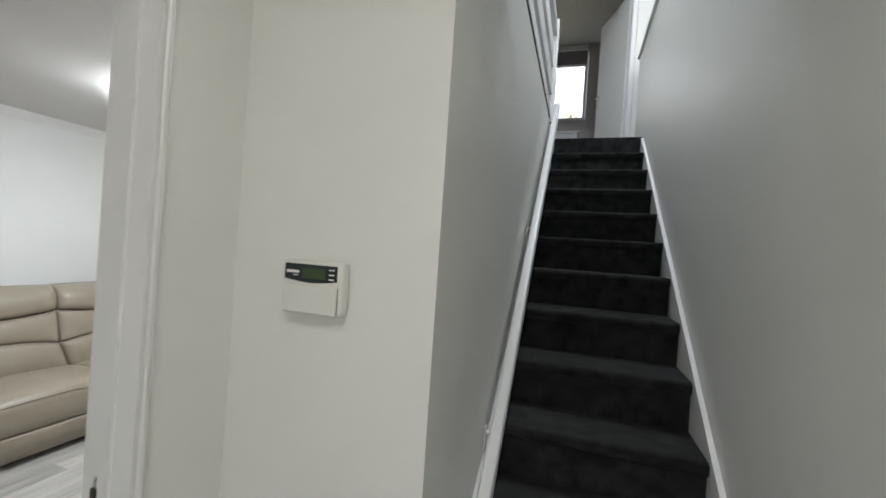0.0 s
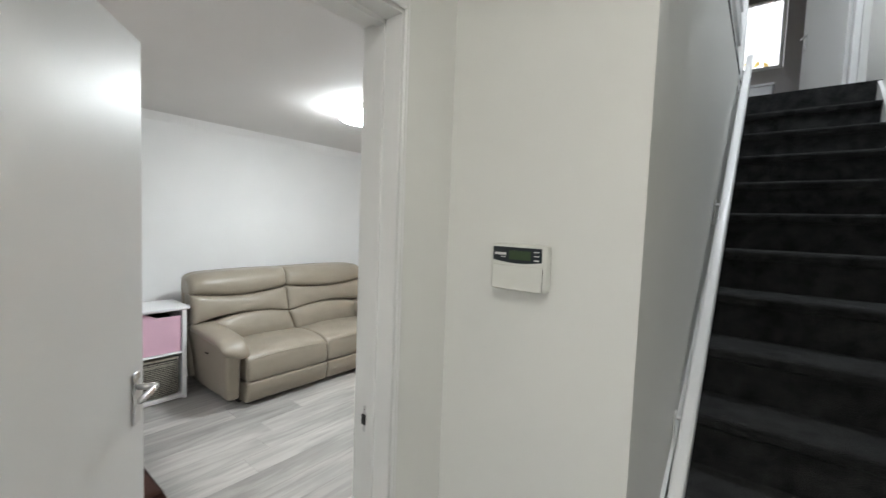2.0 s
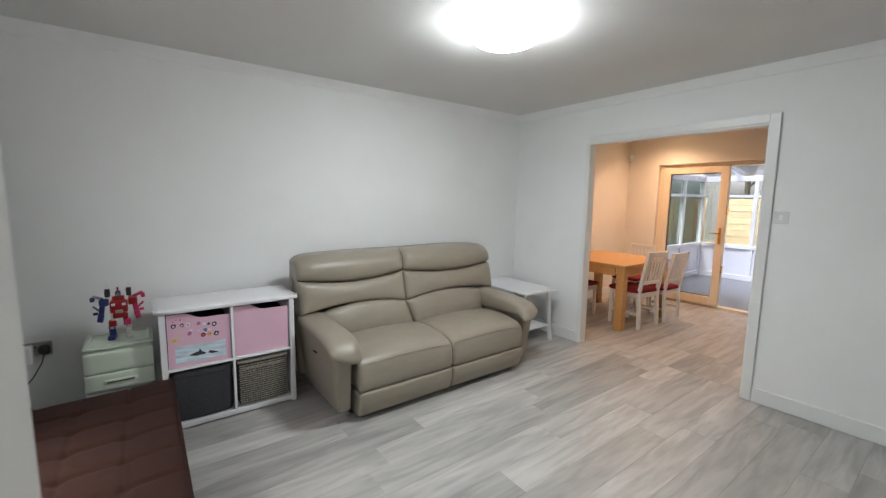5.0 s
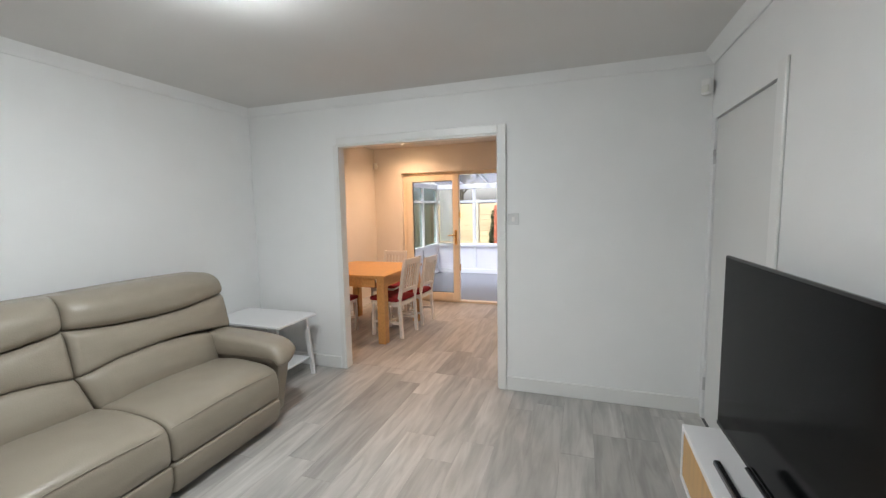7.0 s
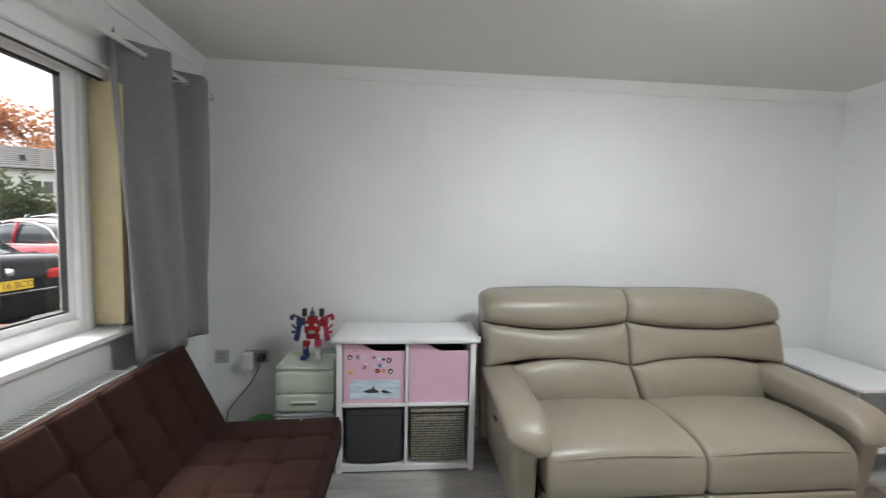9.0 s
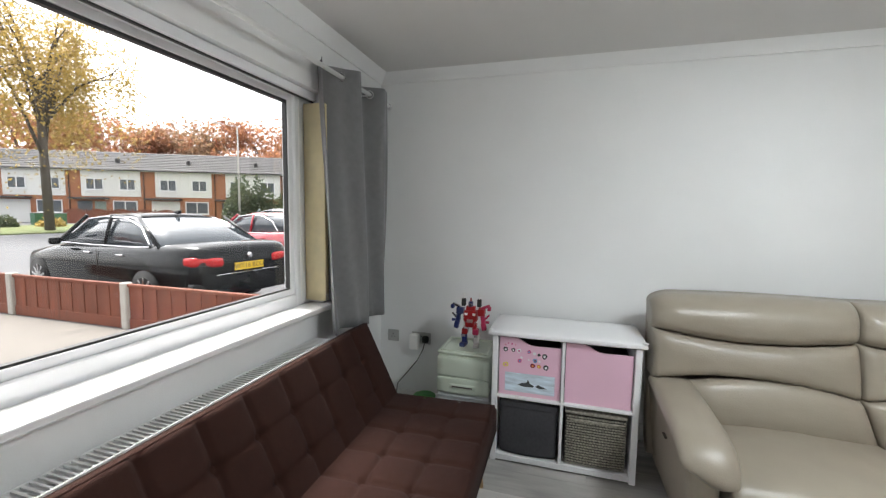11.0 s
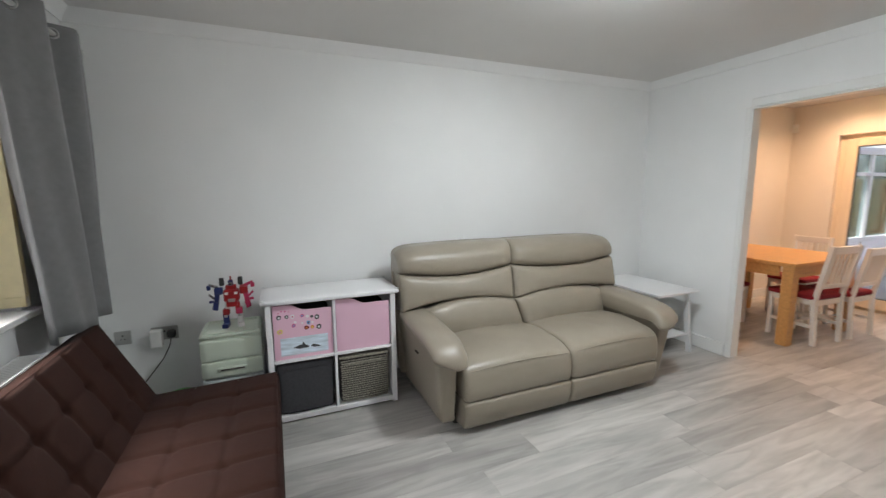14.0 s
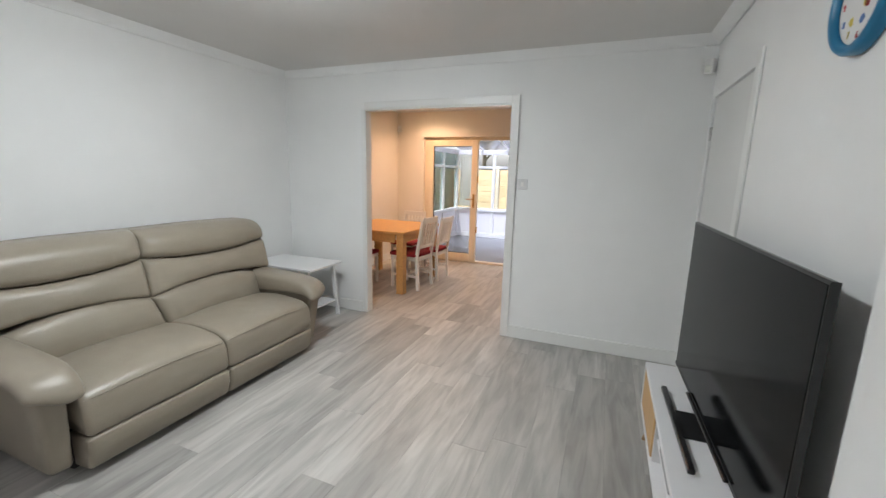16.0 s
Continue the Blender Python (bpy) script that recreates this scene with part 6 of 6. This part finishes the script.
def car(name, x, y, rz, paint, label, length=4.9, width=1.86, height=1.46, estate=False, plate=None):
    """A parked car; its own y axis points to the rear, x across. The body is lofted from side to side stations."""
    c = thing(name, x, y, GZ, rz, label, "car", "parked cars")
    L, Wd, H = length, width / 2, height
    # stations along the length, from the nose (0) to the tail (1): waist height, sill height, half width
    st = [(0.00, 0.60, 0.34, 0.70), (0.02, 0.68, 0.26, 0.82), (0.07, 0.76, 0.22, 0.93), (0.20, 0.86, 0.20, 0.985), (0.30, 0.92, 0.20, 1.0), (0.45, 0.94, 0.20, 1.0), (0.62, 0.97, 0.20, 1.0),
          (0.78, 1.00, 0.20, 0.995), (0.90, 1.02, 0.22, 0.965), (0.965, 1.015, 0.27, 0.92), (0.99, 0.96, 0.34, 0.86), (1.0, 0.86, 0.42, 0.80)]
    rings = []
    for s, zt, zb, hw in st:
        yy, w = (s - 0.5) * L, hw * Wd
        rings.append([(-w * 0.93, yy, zb), (-w, yy, zb + 0.12), (-w * 1.005, yy, (zb + zt) / 2), (-w * 0.985, yy, zt - 0.10), (-w * 0.93, yy, zt - 0.02), (-w * 0.80, yy, zt + 0.012),
                      (0, yy, zt + 0.03), (w * 0.80, yy, zt + 0.012), (w * 0.93, yy, zt - 0.02), (w * 0.985, yy, zt - 0.10), (w * 1.005, yy, (zb + zt) / 2), (w, yy, zb + 0.12), (w * 0.93, yy, zb)])
    part("body", loft(rings), paint, c, smooth=True)
    end = 0.97 if estate else 0.86
    gh = [(0.27, 0.00, 0.86), (0.34, 0.24, 0.83), (0.42, 0.42, 0.79), (0.50, 0.475, 0.77), (0.60, 0.475, 0.765), (0.68 if not estate else 0.85, 0.43, 0.755), (0.76 if not estate else 0.92, 0.27, 0.75), (end, 0.02, 0.76)]
    hh = H - 0.95
    g2 = []
    for s, k, hw in gh:
        yy, top, w = (s - 0.5) * L, 0.94 + hh * k / 0.475, hw * Wd
        wb_ = 0.90 * Wd
        kk = (top - 0.94) / hh
        g2.append([(-wb_, yy, 0.93), (-wb_ + (wb_ - w * 0.93) * kk, yy, 0.93 + (top - 0.93) * 0.93), (-w * 0.70, yy, top), (0, yy, top + 0.014 * kk), (w * 0.70, yy, top), (wb_ - (wb_ - w * 0.93) * kk, yy, 0.93 + (top - 0.93) * 0.93), (wb_, yy, 0.93)])
    part("greenhouse", loft(g2), M_CARGLASS, c, "tinted windows", smooth=True)
    rf = []
    for s, k, hw in gh[2:6] if not estate else gh[2:7]:
        yy, top, w = (s - 0.5) * L, 0.94 + hh * k / 0.475 + 0.006, hw * Wd
        kk = (top - 0.94) / hh
        rf.append([(-w * 0.96, yy, top - 0.05), (-w * 0.72, yy, top), (0, yy, top + 0.016), (w * 0.72, yy, top), (w * 0.96, yy, top - 0.05), (w * 0.7, yy, top - 0.045), (-w * 0.7, yy, top - 0.045)])
    part("roof", loft(rf), paint, c, smooth=True)
    for sd in (-1, 1):
        for (sa, za), (sb, zb) in (((0.27, 0.95), (0.41, H - 0.05)), ((0.555, 0.95), (0.555, H - 0.03)), ((0.70 if not estate else 0.86, H - 0.05), (end - 0.02, 0.97))):
            wa, wb2 = (Wd * (0.905 if za < 1.1 else 0.765)), (Wd * (0.905 if zb < 1.1 else 0.765))
            part("pillar", cyl((sd * wa, (sa - 0.5) * L, za), (sd * wb2, (sb - 0.5) * L, zb), 0.028, n=8), paint, c, smooth=True)
        pts = [(sd * Wd * 0.925, (s - 0.5) * L, z) for s, z in ((0.29, 0.955), (0.5, 0.955), (0.72, 0.965), (0.80 if not estate else 0.93, 0.985))]
        curve("window_trim", pts, 0.012, M_CHROME, c, label="bright window trim")
        pts = [(sd * Wd * f, (s - 0.5) * L, z) for s, z, f in ((0.36, 1.12, 0.875), (0.43, H - 0.10, 0.79), (0.52, H - 0.055, 0.775), (0.64, H - 0.075, 0.78), (0.73, H - 0.20, 0.82), (0.795, 1.02, 0.91))]
        curve("window_trim", pts, 0.012, M_CHROME, c, label="bright window trim")
        part("mirror", soft(0.16, 0.10, 0.12, 0.04, 4, None, pose(sd * (Wd + 0.07), -0.17 * L, 0.99)), paint, c, smooth=True)
        for s in (0.17, 0.79):
            wy = (s - 0.5) * L
            tyre = part("wheel", cyl((sd * (Wd - 0.22), wy, 0.325), (sd * (Wd + 0.004), wy, 0.325), 0.325, n=32), M_TYRE, c, "black tyre", smooth=True)
            part("rim", cyl((sd * (Wd + 0.005), wy, 0.325), (sd * (Wd + 0.012), wy, 0.325), 0.225, n=28), M_BLACKM, tyre)
            for k in range(10):
                a = k * math.pi / 5
                sp = box(-0.006, 0.008, -0.016, 0.016, 0.03, 0.22, 0.003, m=pose(sd * (Wd + 0.014), wy, 0.325, math.degrees(a), 0, 0))
                part("spoke", sp, M_METAL, tyre)
        for y_ in (-0.03, 0.15):
            part("door_handle", soft(0.03, 0.16, 0.03, 0.012, 3, None, pose(sd * (Wd + 0.004), y_ * L + 0.1, 0.84)), M_CHROME if not estate else paint, c, smooth=True)
        part("door_gap", box(sd * Wd * 1.0 - 0.002, sd * Wd * 1.0 + 0.004, 0.045 * L, 0.045 * L + 0.008, 0.3, 0.90), M_SEAM_SHADE, c)
        part("tail_lamp", soft(0.44, 0.20, 0.14, 0.05, 6, lambda v, sd=sd: Vector((v.x, v.y - 0.13 * max(0, sd * v.x / 0.27), v.z + 0.012 * sd * v.x / 0.2)), pose(sd * (Wd - 0.28), 0.478 * L + 0.036, 0.80)), M_TAIL, c, "red tail lamp", smooth=True)
    part("boot_lid", box(-Wd * 0.72, Wd * 0.72, 0.482 * L, 0.488 * L + 0.02, 0.93, 0.945, 0.003), paint, c)
    part("bumper", soft(width * 0.94, 0.20, 0.26, 0.07, 8, None, pose(0, 0.478 * L, 0.40)), paint, c, smooth=True)
    np_ = part("number_plate", box(-0.26, 0.26, 0.5005 * L, 0.5005 * L + 0.012, 0.645, 0.757, 0.003), M_PLATE, c, "yellow rear number plate")
    if plate:
        text("plate_letters", plate, 0.105, pose(0, 0.5005 * L + 0.0132, 0.70, 90, 0, 180), M_BLACKM, np_)
    part("badge", cyl((0, 0.497 * L, 0.86), (0, 0.506 * L, 0.86), 0.042, n=20), M_CHROME, c, smooth=True)
    part("chrome_strip", box(-0.55, 0.55, 0.492 * L, 0.50 * L + 0.004, 0.60, 0.612, 0.003), M_CHROME, c)
    part("aerial_fin", soft(0.05, 0.16, 0.07, 0.02, 4, lambda v: Vector((v.x, v.y + 0.02 * v.z / 0.035, v.z if v.y > 0 else v.z * (1 + v.y / 0.09))), pose(0, 0.16 * L, H + 0.025)), paint, c, smooth=True)
    return c


car("car", -2.81, -6.2, -8, M_CARBLACK, "black saloon car parked beyond the fence", plate="WT16 BCO")
car("car", -6.7, -6.9, -8, M_CARRED, "red hatchback parked behind the black car", 4.0, 1.75, 1.46, True)
car("car", -9.6, -8.6, -8, M_CARTEAL, "dark grey-green estate car parked in the row", 4.6, 1.85, 1.58, True)

# terraced houses across the road
HA, HB = Vector((-32.8, -26.9, GZ)), Vector((-21.5, -49.7, GZ))
ROW = math.degrees(math.atan2(HB.y - HA.y, HB.x - HA.x))


def house(k, wide=6.35, deep=7.5, eave=5.1, ridge=7.0):
    """One house of the terrace. Its x runs along the row, its front faces +y."""
    h = thing("terraced_house", 0, 0, 0, label="two-storey terraced house, white cladding over orange brick, grey roof", category="house", group="houses across the road")
    h.matrix_world = Matrix.Translation(HA) @ pose(0, 0, 0, 0, 0, ROW) @ pose(k * wide, 0, 0)
    w = wide
    part("wall", box(0.0, w, -deep, 0, 0, eave), M_BRICK, h)
    part("cladding", box(0.15 if k else 0.02, w * 0.82, 0.0, 0.06, 2.55, eave - 0.1, 0.01), M_RENDER, h, "white upper cladding")
    roof_bm = prism([(0.35, eave - 0.12), (-deep / 2, ridge), (-deep - 0.3, eave - 0.12), (-deep - 0.3, eave + 0.05), (-deep / 2, ridge + 0.18), (0.35, eave + 0.05)], w, "x", 0)
    rf = part("roof", roof_bm, M_TILE, h)
    for i in range(9):
        f = (i + 1) / 10
        part("tile_course", box(0, w, -0.02, 0.02, -0.015, 0.03, m=Matrix.Translation((0, 0.35 - f * (deep / 2 + 0.35), eave + 0.06 + f * (ridge + 0.13 - eave)))), M_TILE, rf)
    part("fascia", box(0, w, 0.35, 0.38, eave - 0.16, eave + 0.0), M_RENDER, h)
    part("gutter", cyl((0, 0.43, eave - 0.06), (w, 0.43, eave - 0.06), 0.06, n=8), M_BLACKM, h)
    part("downpipe", cyl((w - 0.15, 0.08, 0), (w - 0.15, 0.08, eave - 0.1), 0.04, n=8), M_BLACKM, h)
    for x0, x1, z0, z1 in ((0.55, 1.95, 3.15, 4.25), (3.3, 4.8, 3.15, 4.25), (0.5, 2.6, 0.95, 2.15)):
        yf = 0.062 if z0 > 2 else 0.002
        wd = part("window", boxes((x0, x1, yf, yf + 0.06, z0, z0 + 0.08), (x0, x1, yf, yf + 0.06, z1 - 0.08, z1), (x0, x0 + 0.08, yf, yf + 0.06, z0, z1), (x1 - 0.08, x1, yf, yf + 0.06, z0, z1), ((x0 + x1) / 2 - 0.04, (x0 + x1) / 2 + 0.04, yf, yf + 0.06, z0, z1)), M_UPVC, h)
        part("pane", box(x0 + 0.08, x1 - 0.08, yf, yf + 0.02, z0 + 0.08, z1 - 0.08), M_HGLASS, wd)
        part("window_sill", box(x0 - 0.05, x1 + 0.05, yf, yf + 0.12, z0 - 0.06, z0), M_UPVC, wd)
    if k % 2:
        part("garage_door", box(3.1, 5.6, 0.0, 0.05, 0.0, 2.15, 0.01), M_RENDER, h, "white garage door")
    else:
        part("front_door", box(3.2, 4.15, 0.0, 0.05, 0.0, 2.05, 0.01), mat("sage_door", (0.22, 0.28, 0.24), 0.5), h)
        part("window", box(4.35, 5.6, 0.0, 0.04, 1.0, 2.1, 0.01), M_HGLASS, h)
    part("porch_roof", box(2.9, 5.9, 0.0, 0.9, 2.25, 2.42, 0.02), M_TILE, h)
    part("roof_vent", box(w * 0.4, w * 0.4 + 0.3, -1.4, -1.1, ridge - 1.4 + 0.05, ridge - 0.75, 0.03), M_TILE, h)
    return h


for k in range(-1, 6):
    house(k)


def leaves(count, where, size, seed):
    """A joined crown of small folded leaf cards placed by where(rnd)."""
    rnd = random.Random(seed)
    vs, fs = [], []
    for _ in range(count):
        c = where(rnd)
        a = Vector((rnd.gauss(0, 1), rnd.gauss(0, 1), rnd.gauss(0, 1))).normalized() * size * rnd.uniform(0.6, 1.3)
        b = a.cross(Vector((rnd.gauss(0, 1), rnd.gauss(0, 1), rnd.gauss(0, 1)))).normalized() * size * rnd.uniform(0.35, 0.7)
        i = len(vs)
        vs += [c - a, c + b + Vector((0, 0, -0.2 * size)), c + a, c - b + Vector((0, 0, -0.2 * size))]
        fs.append((i, i + 1, i + 2, i + 3))
    me = bpy.data.meshes.new("crown")
    me.from_pydata([tuple(v) for v in vs], [], fs)
    return me


def leaf_mat(name, a, b):
    m = mat(name, a, 0.8, vary=0.35, scale=0.7)
    n, l = m.node_tree.nodes, m.node_tree.links
    g = n.new("ShaderNodeNewGeometry")
    mx = n.new("ShaderNodeMix")
    mx.data_type = "RGBA"
    src = n["Principled BSDF"].inputs["Base Color"].links[0].from_socket
    l.new(g.outputs["Random Per Island"], mx.inputs["Factor"])
    l.new(src, mx.inputs["A"])
    mx.inputs["B"].default_value = (*b, 1)
    l.new(mx.outputs["Result"], n["Principled BSDF"].inputs["Base Color"])
    tl, ms = n.new("ShaderNodeBsdfTranslucent"), n.new("ShaderNodeMixShader")
    l.new(mx.outputs["Result"], tl.inputs["Color"])
    ms.inputs["Fac"].default_value = 0.55
    l.new(n["Principled BSDF"].outputs[0], ms.inputs[1])
    l.new(tl.outputs[0], ms.inputs[2])
    l.new(ms.outputs[0], n["Material Output"].inputs["Surface"])
    return m


M_ORANGE = leaf_mat("orange_leaves", (0.44, 0.22, 0.10), (0.36, 0.16, 0.10))
M_YELLOW = leaf_mat("yellow_leaves", (0.50, 0.36, 0.10), (0.36, 0.27, 0.10))
M_RUSSET = leaf_mat("russet_leaves", (0.34, 0.22, 0.12), (0.26, 0.17, 0.11))
M_CONIFER = leaf_mat("green_hedge_leaves", (0.06, 0.09, 0.05), (0.10, 0.11, 0.05))


def tree(x, y, h, r, leaf, seed, count, size, label, weeping=False, bare=False):
    t = thing("tree", x, y, GZ, label=label, category="tree")
    rnd = random.Random(seed)
    tr = cyl((0, 0, 0), (0.05 * h * 0.1, 0, h * 0.55), 0.028 * h * 0.6, 0.012 * h, n=10)
    tips = []
    for i in range(14):
        a, z0 = rnd.uniform(0, 6.28), h * rnd.uniform(0.28, 0.60)
        rr, zz = r * rnd.uniform(0.4, 0.9), h * rnd.uniform(0.55, 0.97)
        p, q = Vector((0, 0, z0)), Vector((rr * math.cos(a), rr * math.sin(a), zz))
        mid = p.lerp(q, 0.5) + Vector((0, 0, 0.05 * h))
        cyl(p, mid, 0.007 * h, 0.005 * h, 6, tr)
        cyl(mid, q, 0.005 * h, 0.0015 * h, 6, tr)
        tips += [q, mid.lerp(q, 0.5)]
        for j in range(4 if not bare else 9):
            q2 = q + Vector((rnd.gauss(0, 0.22 * r), rnd.gauss(0, 0.22 * r), rnd.gauss(0.05 * r, 0.15 * r)))
            cyl(mid.lerp(q, rnd.uniform(0.3, 1)), q2, 0.0025 * h, 0.0007 * h, 5, tr)
            tips.append(q2)
    part("trunk", tr, M_BARK, t, "grey-brown trunk and limbs", smooth=True)

    def where(rnd):
        c = rnd.choice(tips)
        if weeping:
            return c + Vector((rnd.gauss(0, 0.10 * r), rnd.gauss(0, 0.10 * r), -abs(rnd.gauss(0, 0.16 * h)) + 0.02 * h))
        return c + Vector((rnd.gauss(0, 0.14 * r), rnd.gauss(0, 0.14 * r), rnd.gauss(0, 0.10 * r)))
    if not bare:
        me = leaves(count, where, size, seed + 7)
        me.materials.append(leaf)
        ob = new("crown", me)
        ob.parent = t
    return t


tree(-14.6, -29.6, 15.0, 4.6, M_YELLOW, 2, 16000, 0.105, "yellow autumn birch with drooping twigs on the verge", weeping=True)
tree(-40, -58, 13, 6.0, M_ORANGE, 4, 5000, 0.30, "orange autumn tree behind the houses")
tree(-33, -66, 13.5, 6.5, M_ORANGE, 14, 5000, 0.30, "orange autumn tree behind the houses")
tree(-46, -52, 12.5, 6.0, M_RUSSET, 24, 4000, 0.30, "brown autumn tree behind the houses")
tree(-50, -43, 14, 6.0, M_ORANGE, 34, 5000, 0.30, "red-orange autumn tree behind the houses")
tree(-55, -33, 12.5, 5.0, M_RUSSET, 44, 0, 0.3, "bare winter tree behind the houses", bare=True)
tree(-26, -76, 14, 7.0, M_RUSSET, 54, 4000, 0.30, "brown autumn tree behind the houses")


def bush(x, y, r, h, leaf, seed, count, label, size=0.10):
    b = thing("bush", x, y, GZ, label=label, category="bush")
    st = cyl((0, 0, 0), (0, 0, h * 0.6), 0.06, 0.03, n=8)
    rnd = random.Random(seed)
    for i in range(8):
        a = rnd.uniform(0, 6.28)
        cyl((0, 0, h * 0.1), (0.7 * r * math.cos(a), 0.7 * r * math.sin(a), h * rnd.uniform(0.4, 0.8)), 0.035, 0.01, 6, st)
    part("stem", st, M_BARK, b)

    def where(rnd):
        a, u, k = rnd.uniform(0, 6.28), rnd.random(), rnd.uniform(0.55, 1.0)
        q = r * math.sqrt(max(0.05, 1 - (u * 0.95) ** 2)) * k * (1 + 0.18 * math.sin(3 * a + seed))
        return Vector((q * math.cos(a), q * math.sin(a), u * h * (0.9 + 0.12 * math.sin(5 * a)) * k))
    me = leaves(count, where, size, seed)
    me.materials.append(leaf)
    ob = new("foliage", me)
    ob.parent = b
    return b


bush(-23.5, -22.5, 2.3, 4.2, M_CONIFER, 1, 5000, "tall dark green evergreen hedge", 0.14)
bush(-26.0, -20.0, 2.2, 3.6, M_CONIFER, 2, 4000, "green evergreen bush beside the lamp post", 0.14)
bush(-15.5, -36.0, 1.0, 1.0, M_CONIFER, 3, 1200, "low clipped dark green bush")
bush(-17.5, -34.5, 0.8, 0.8, M_YELLOW, 4, 900, "small round yellow-green bush")

lp = thing("street_lamp", -21.5, -21.6, GZ, label="grey steel street lamp with a short arm", category="street lamp")
part("column", cyl((0, 0, 0), (0, 0, 7.4), 0.09, 0.05, n=12), M_CONC, lp, smooth=True)
part("arm", cyl((0, 0, 7.35), (0.5, -1.0, 7.55), 0.035, n=8), M_CONC, lp, smooth=True)
part("lantern", soft(0.16, 0.55, 0.10, 0.04, 4, None, pose(0.62, -1.22, 7.56, 0, 0, 27)), M_CONC, lp, smooth=True)
for k, (x, y) in enumerate(((-18.8, -38.4), (-19.5, -37.0), (-17.2, -41.5))):
    wbn = thing("wheelie_bin", x, y, GZ, 20 * k, "green wheeled refuse bin at the kerb", "wheelie bin", "bins across the road")
    part("body", prism([(-0.25, 0), (0.25, 0), (0.30, 0.95), (-0.30, 0.95)], 0.55, "x", -0.27), mat("green_bin", (0.04, 0.13, 0.07), 0.6), wbn)
    part("lid", box(-0.30, 0.30, -0.33, 0.33, 0.951, 1.02, 0.02), mat("grey_bin_lid", (0.10, 0.12, 0.12), 0.6), wbn)

# scalloped fence in front of the houses
ff = thing("garden_fence", 0, 0, 0, label="brown timber garden fence with arched tops before the houses", category="fence")
ff.matrix_world = Matrix.Translation(HA) @ pose(0, 0, 0, 0, 0, ROW) @ pose(8.0, 4.0, 0)
for k in range(5):
    out = [(0.06, 0.1)] + [(1.74, 0.1)] + [(1.74 - 1.68 * i / 8, 1.15 + 0.22 * math.sin(math.pi * i / 8)) for i in range(9)]
    part("panel", prism([(u + k * 1.8, v) for u, v in out], 0.04, "y", 0), M_FENCE, ff)
    part("post", box(k * 1.8 - 0.05, k * 1.8 + 0.05, -0.03, 0.07, 0, 1.35), M_FENCE, ff)

# ---- outside, back garden ----
M_PINE = mat("pale_pine_fence", (0.47, 0.38, 0.25), 0.8, vary=0.2, scale=4, stretch=(1, 1, 4), bump=0.3, per_object=0.08)
bf = thing("garden_fence", -2.0, 13.0, GZ, label="new pale timber fence panels with white posts", category="fence")
for k in range(5):
    x = k * 1.85
    part("post", box(x - 0.05, x + 0.05, -0.06, 0.06, 0, 1.82, 0.01), M_CONC, bf)
    for j in range(10):
        part("board", box(x + 0.055, x + 1.795, -0.02 + 0.008 * (j % 2), 0.012 + 0.008 * (j % 2), 0.04 + j * 0.165, 0.20 + j * 0.165, 0.004), M_PINE, bf)
bf2 = thing("garden_fence", -1.6, 9.8, GZ, 90, "new pale timber fence panels along the garden", "fence")
for k in range(2):
    x = k * 1.6
    part("post", box(x - 0.05, x + 0.05, -0.06, 0.06, 0, 1.82, 0.01), M_CONC, bf2)
    for j in range(10):
        part("board", box(x + 0.055, x + 1.545, -0.02, 0.012, 0.04 + j * 0.165, 0.20 + j * 0.165, 0.004), M_PINE, bf2)
bw2 = thing("garden_wall", 0.62, 12.35, GZ, label="red brick garden wall pier before the fence", category="brick wall")
M_MORTAR = mat("grey_mortar", (0.40, 0.37, 0.33), 0.9, vary=0.1, scale=20, bump=0.3)
part("core", box(-0.10, 0.55, -0.085, 0.085, 0, 1.62), M_MORTAR, bw2, "grey mortar")
M_REDBRICK = mat("red_brick", (0.34, 0.10, 0.06), 0.85, vary=0.2, scale=14, bump=0.3, bump_scale=40, per_object=0.2)
for j in range(21):
    for k in range(3):
        x = -0.10 + k * 0.225 - (0.11 if j % 2 else 0)
        x0, x1 = max(x, -0.11), min(x + 0.213, 0.56)
        part("brick", box(x0, x1, -0.10, 0.10, 0.012 + j * 0.077, 0.077 + j * 0.077, 0.003), M_REDBRICK, bw2)
tree(-3.0, 21, 7.5, 3.6, M_YELLOW, 61, 3500, 0.16, "yellow autumn tree beyond the back fence")
tree(2.5, 24, 8.5, 4.2, M_YELLOW, 62, 3500, 0.16, "yellow and green tree beyond the back fence")
bush(0.46, 12.62, 0.16, 1.45, M_CONIFER, 9, 1800, "green climbing bush against the back fence", 0.07)

# ---- floors, board by board ----
laminate("floor_living", XL, XR, YW, 4.13, "grey oak laminate boards in the living room", 11)
laminate("floor_dining", DX0, DX1, 4.131, DY1 + 0.12, "grey oak laminate boards in the dining room", 12)
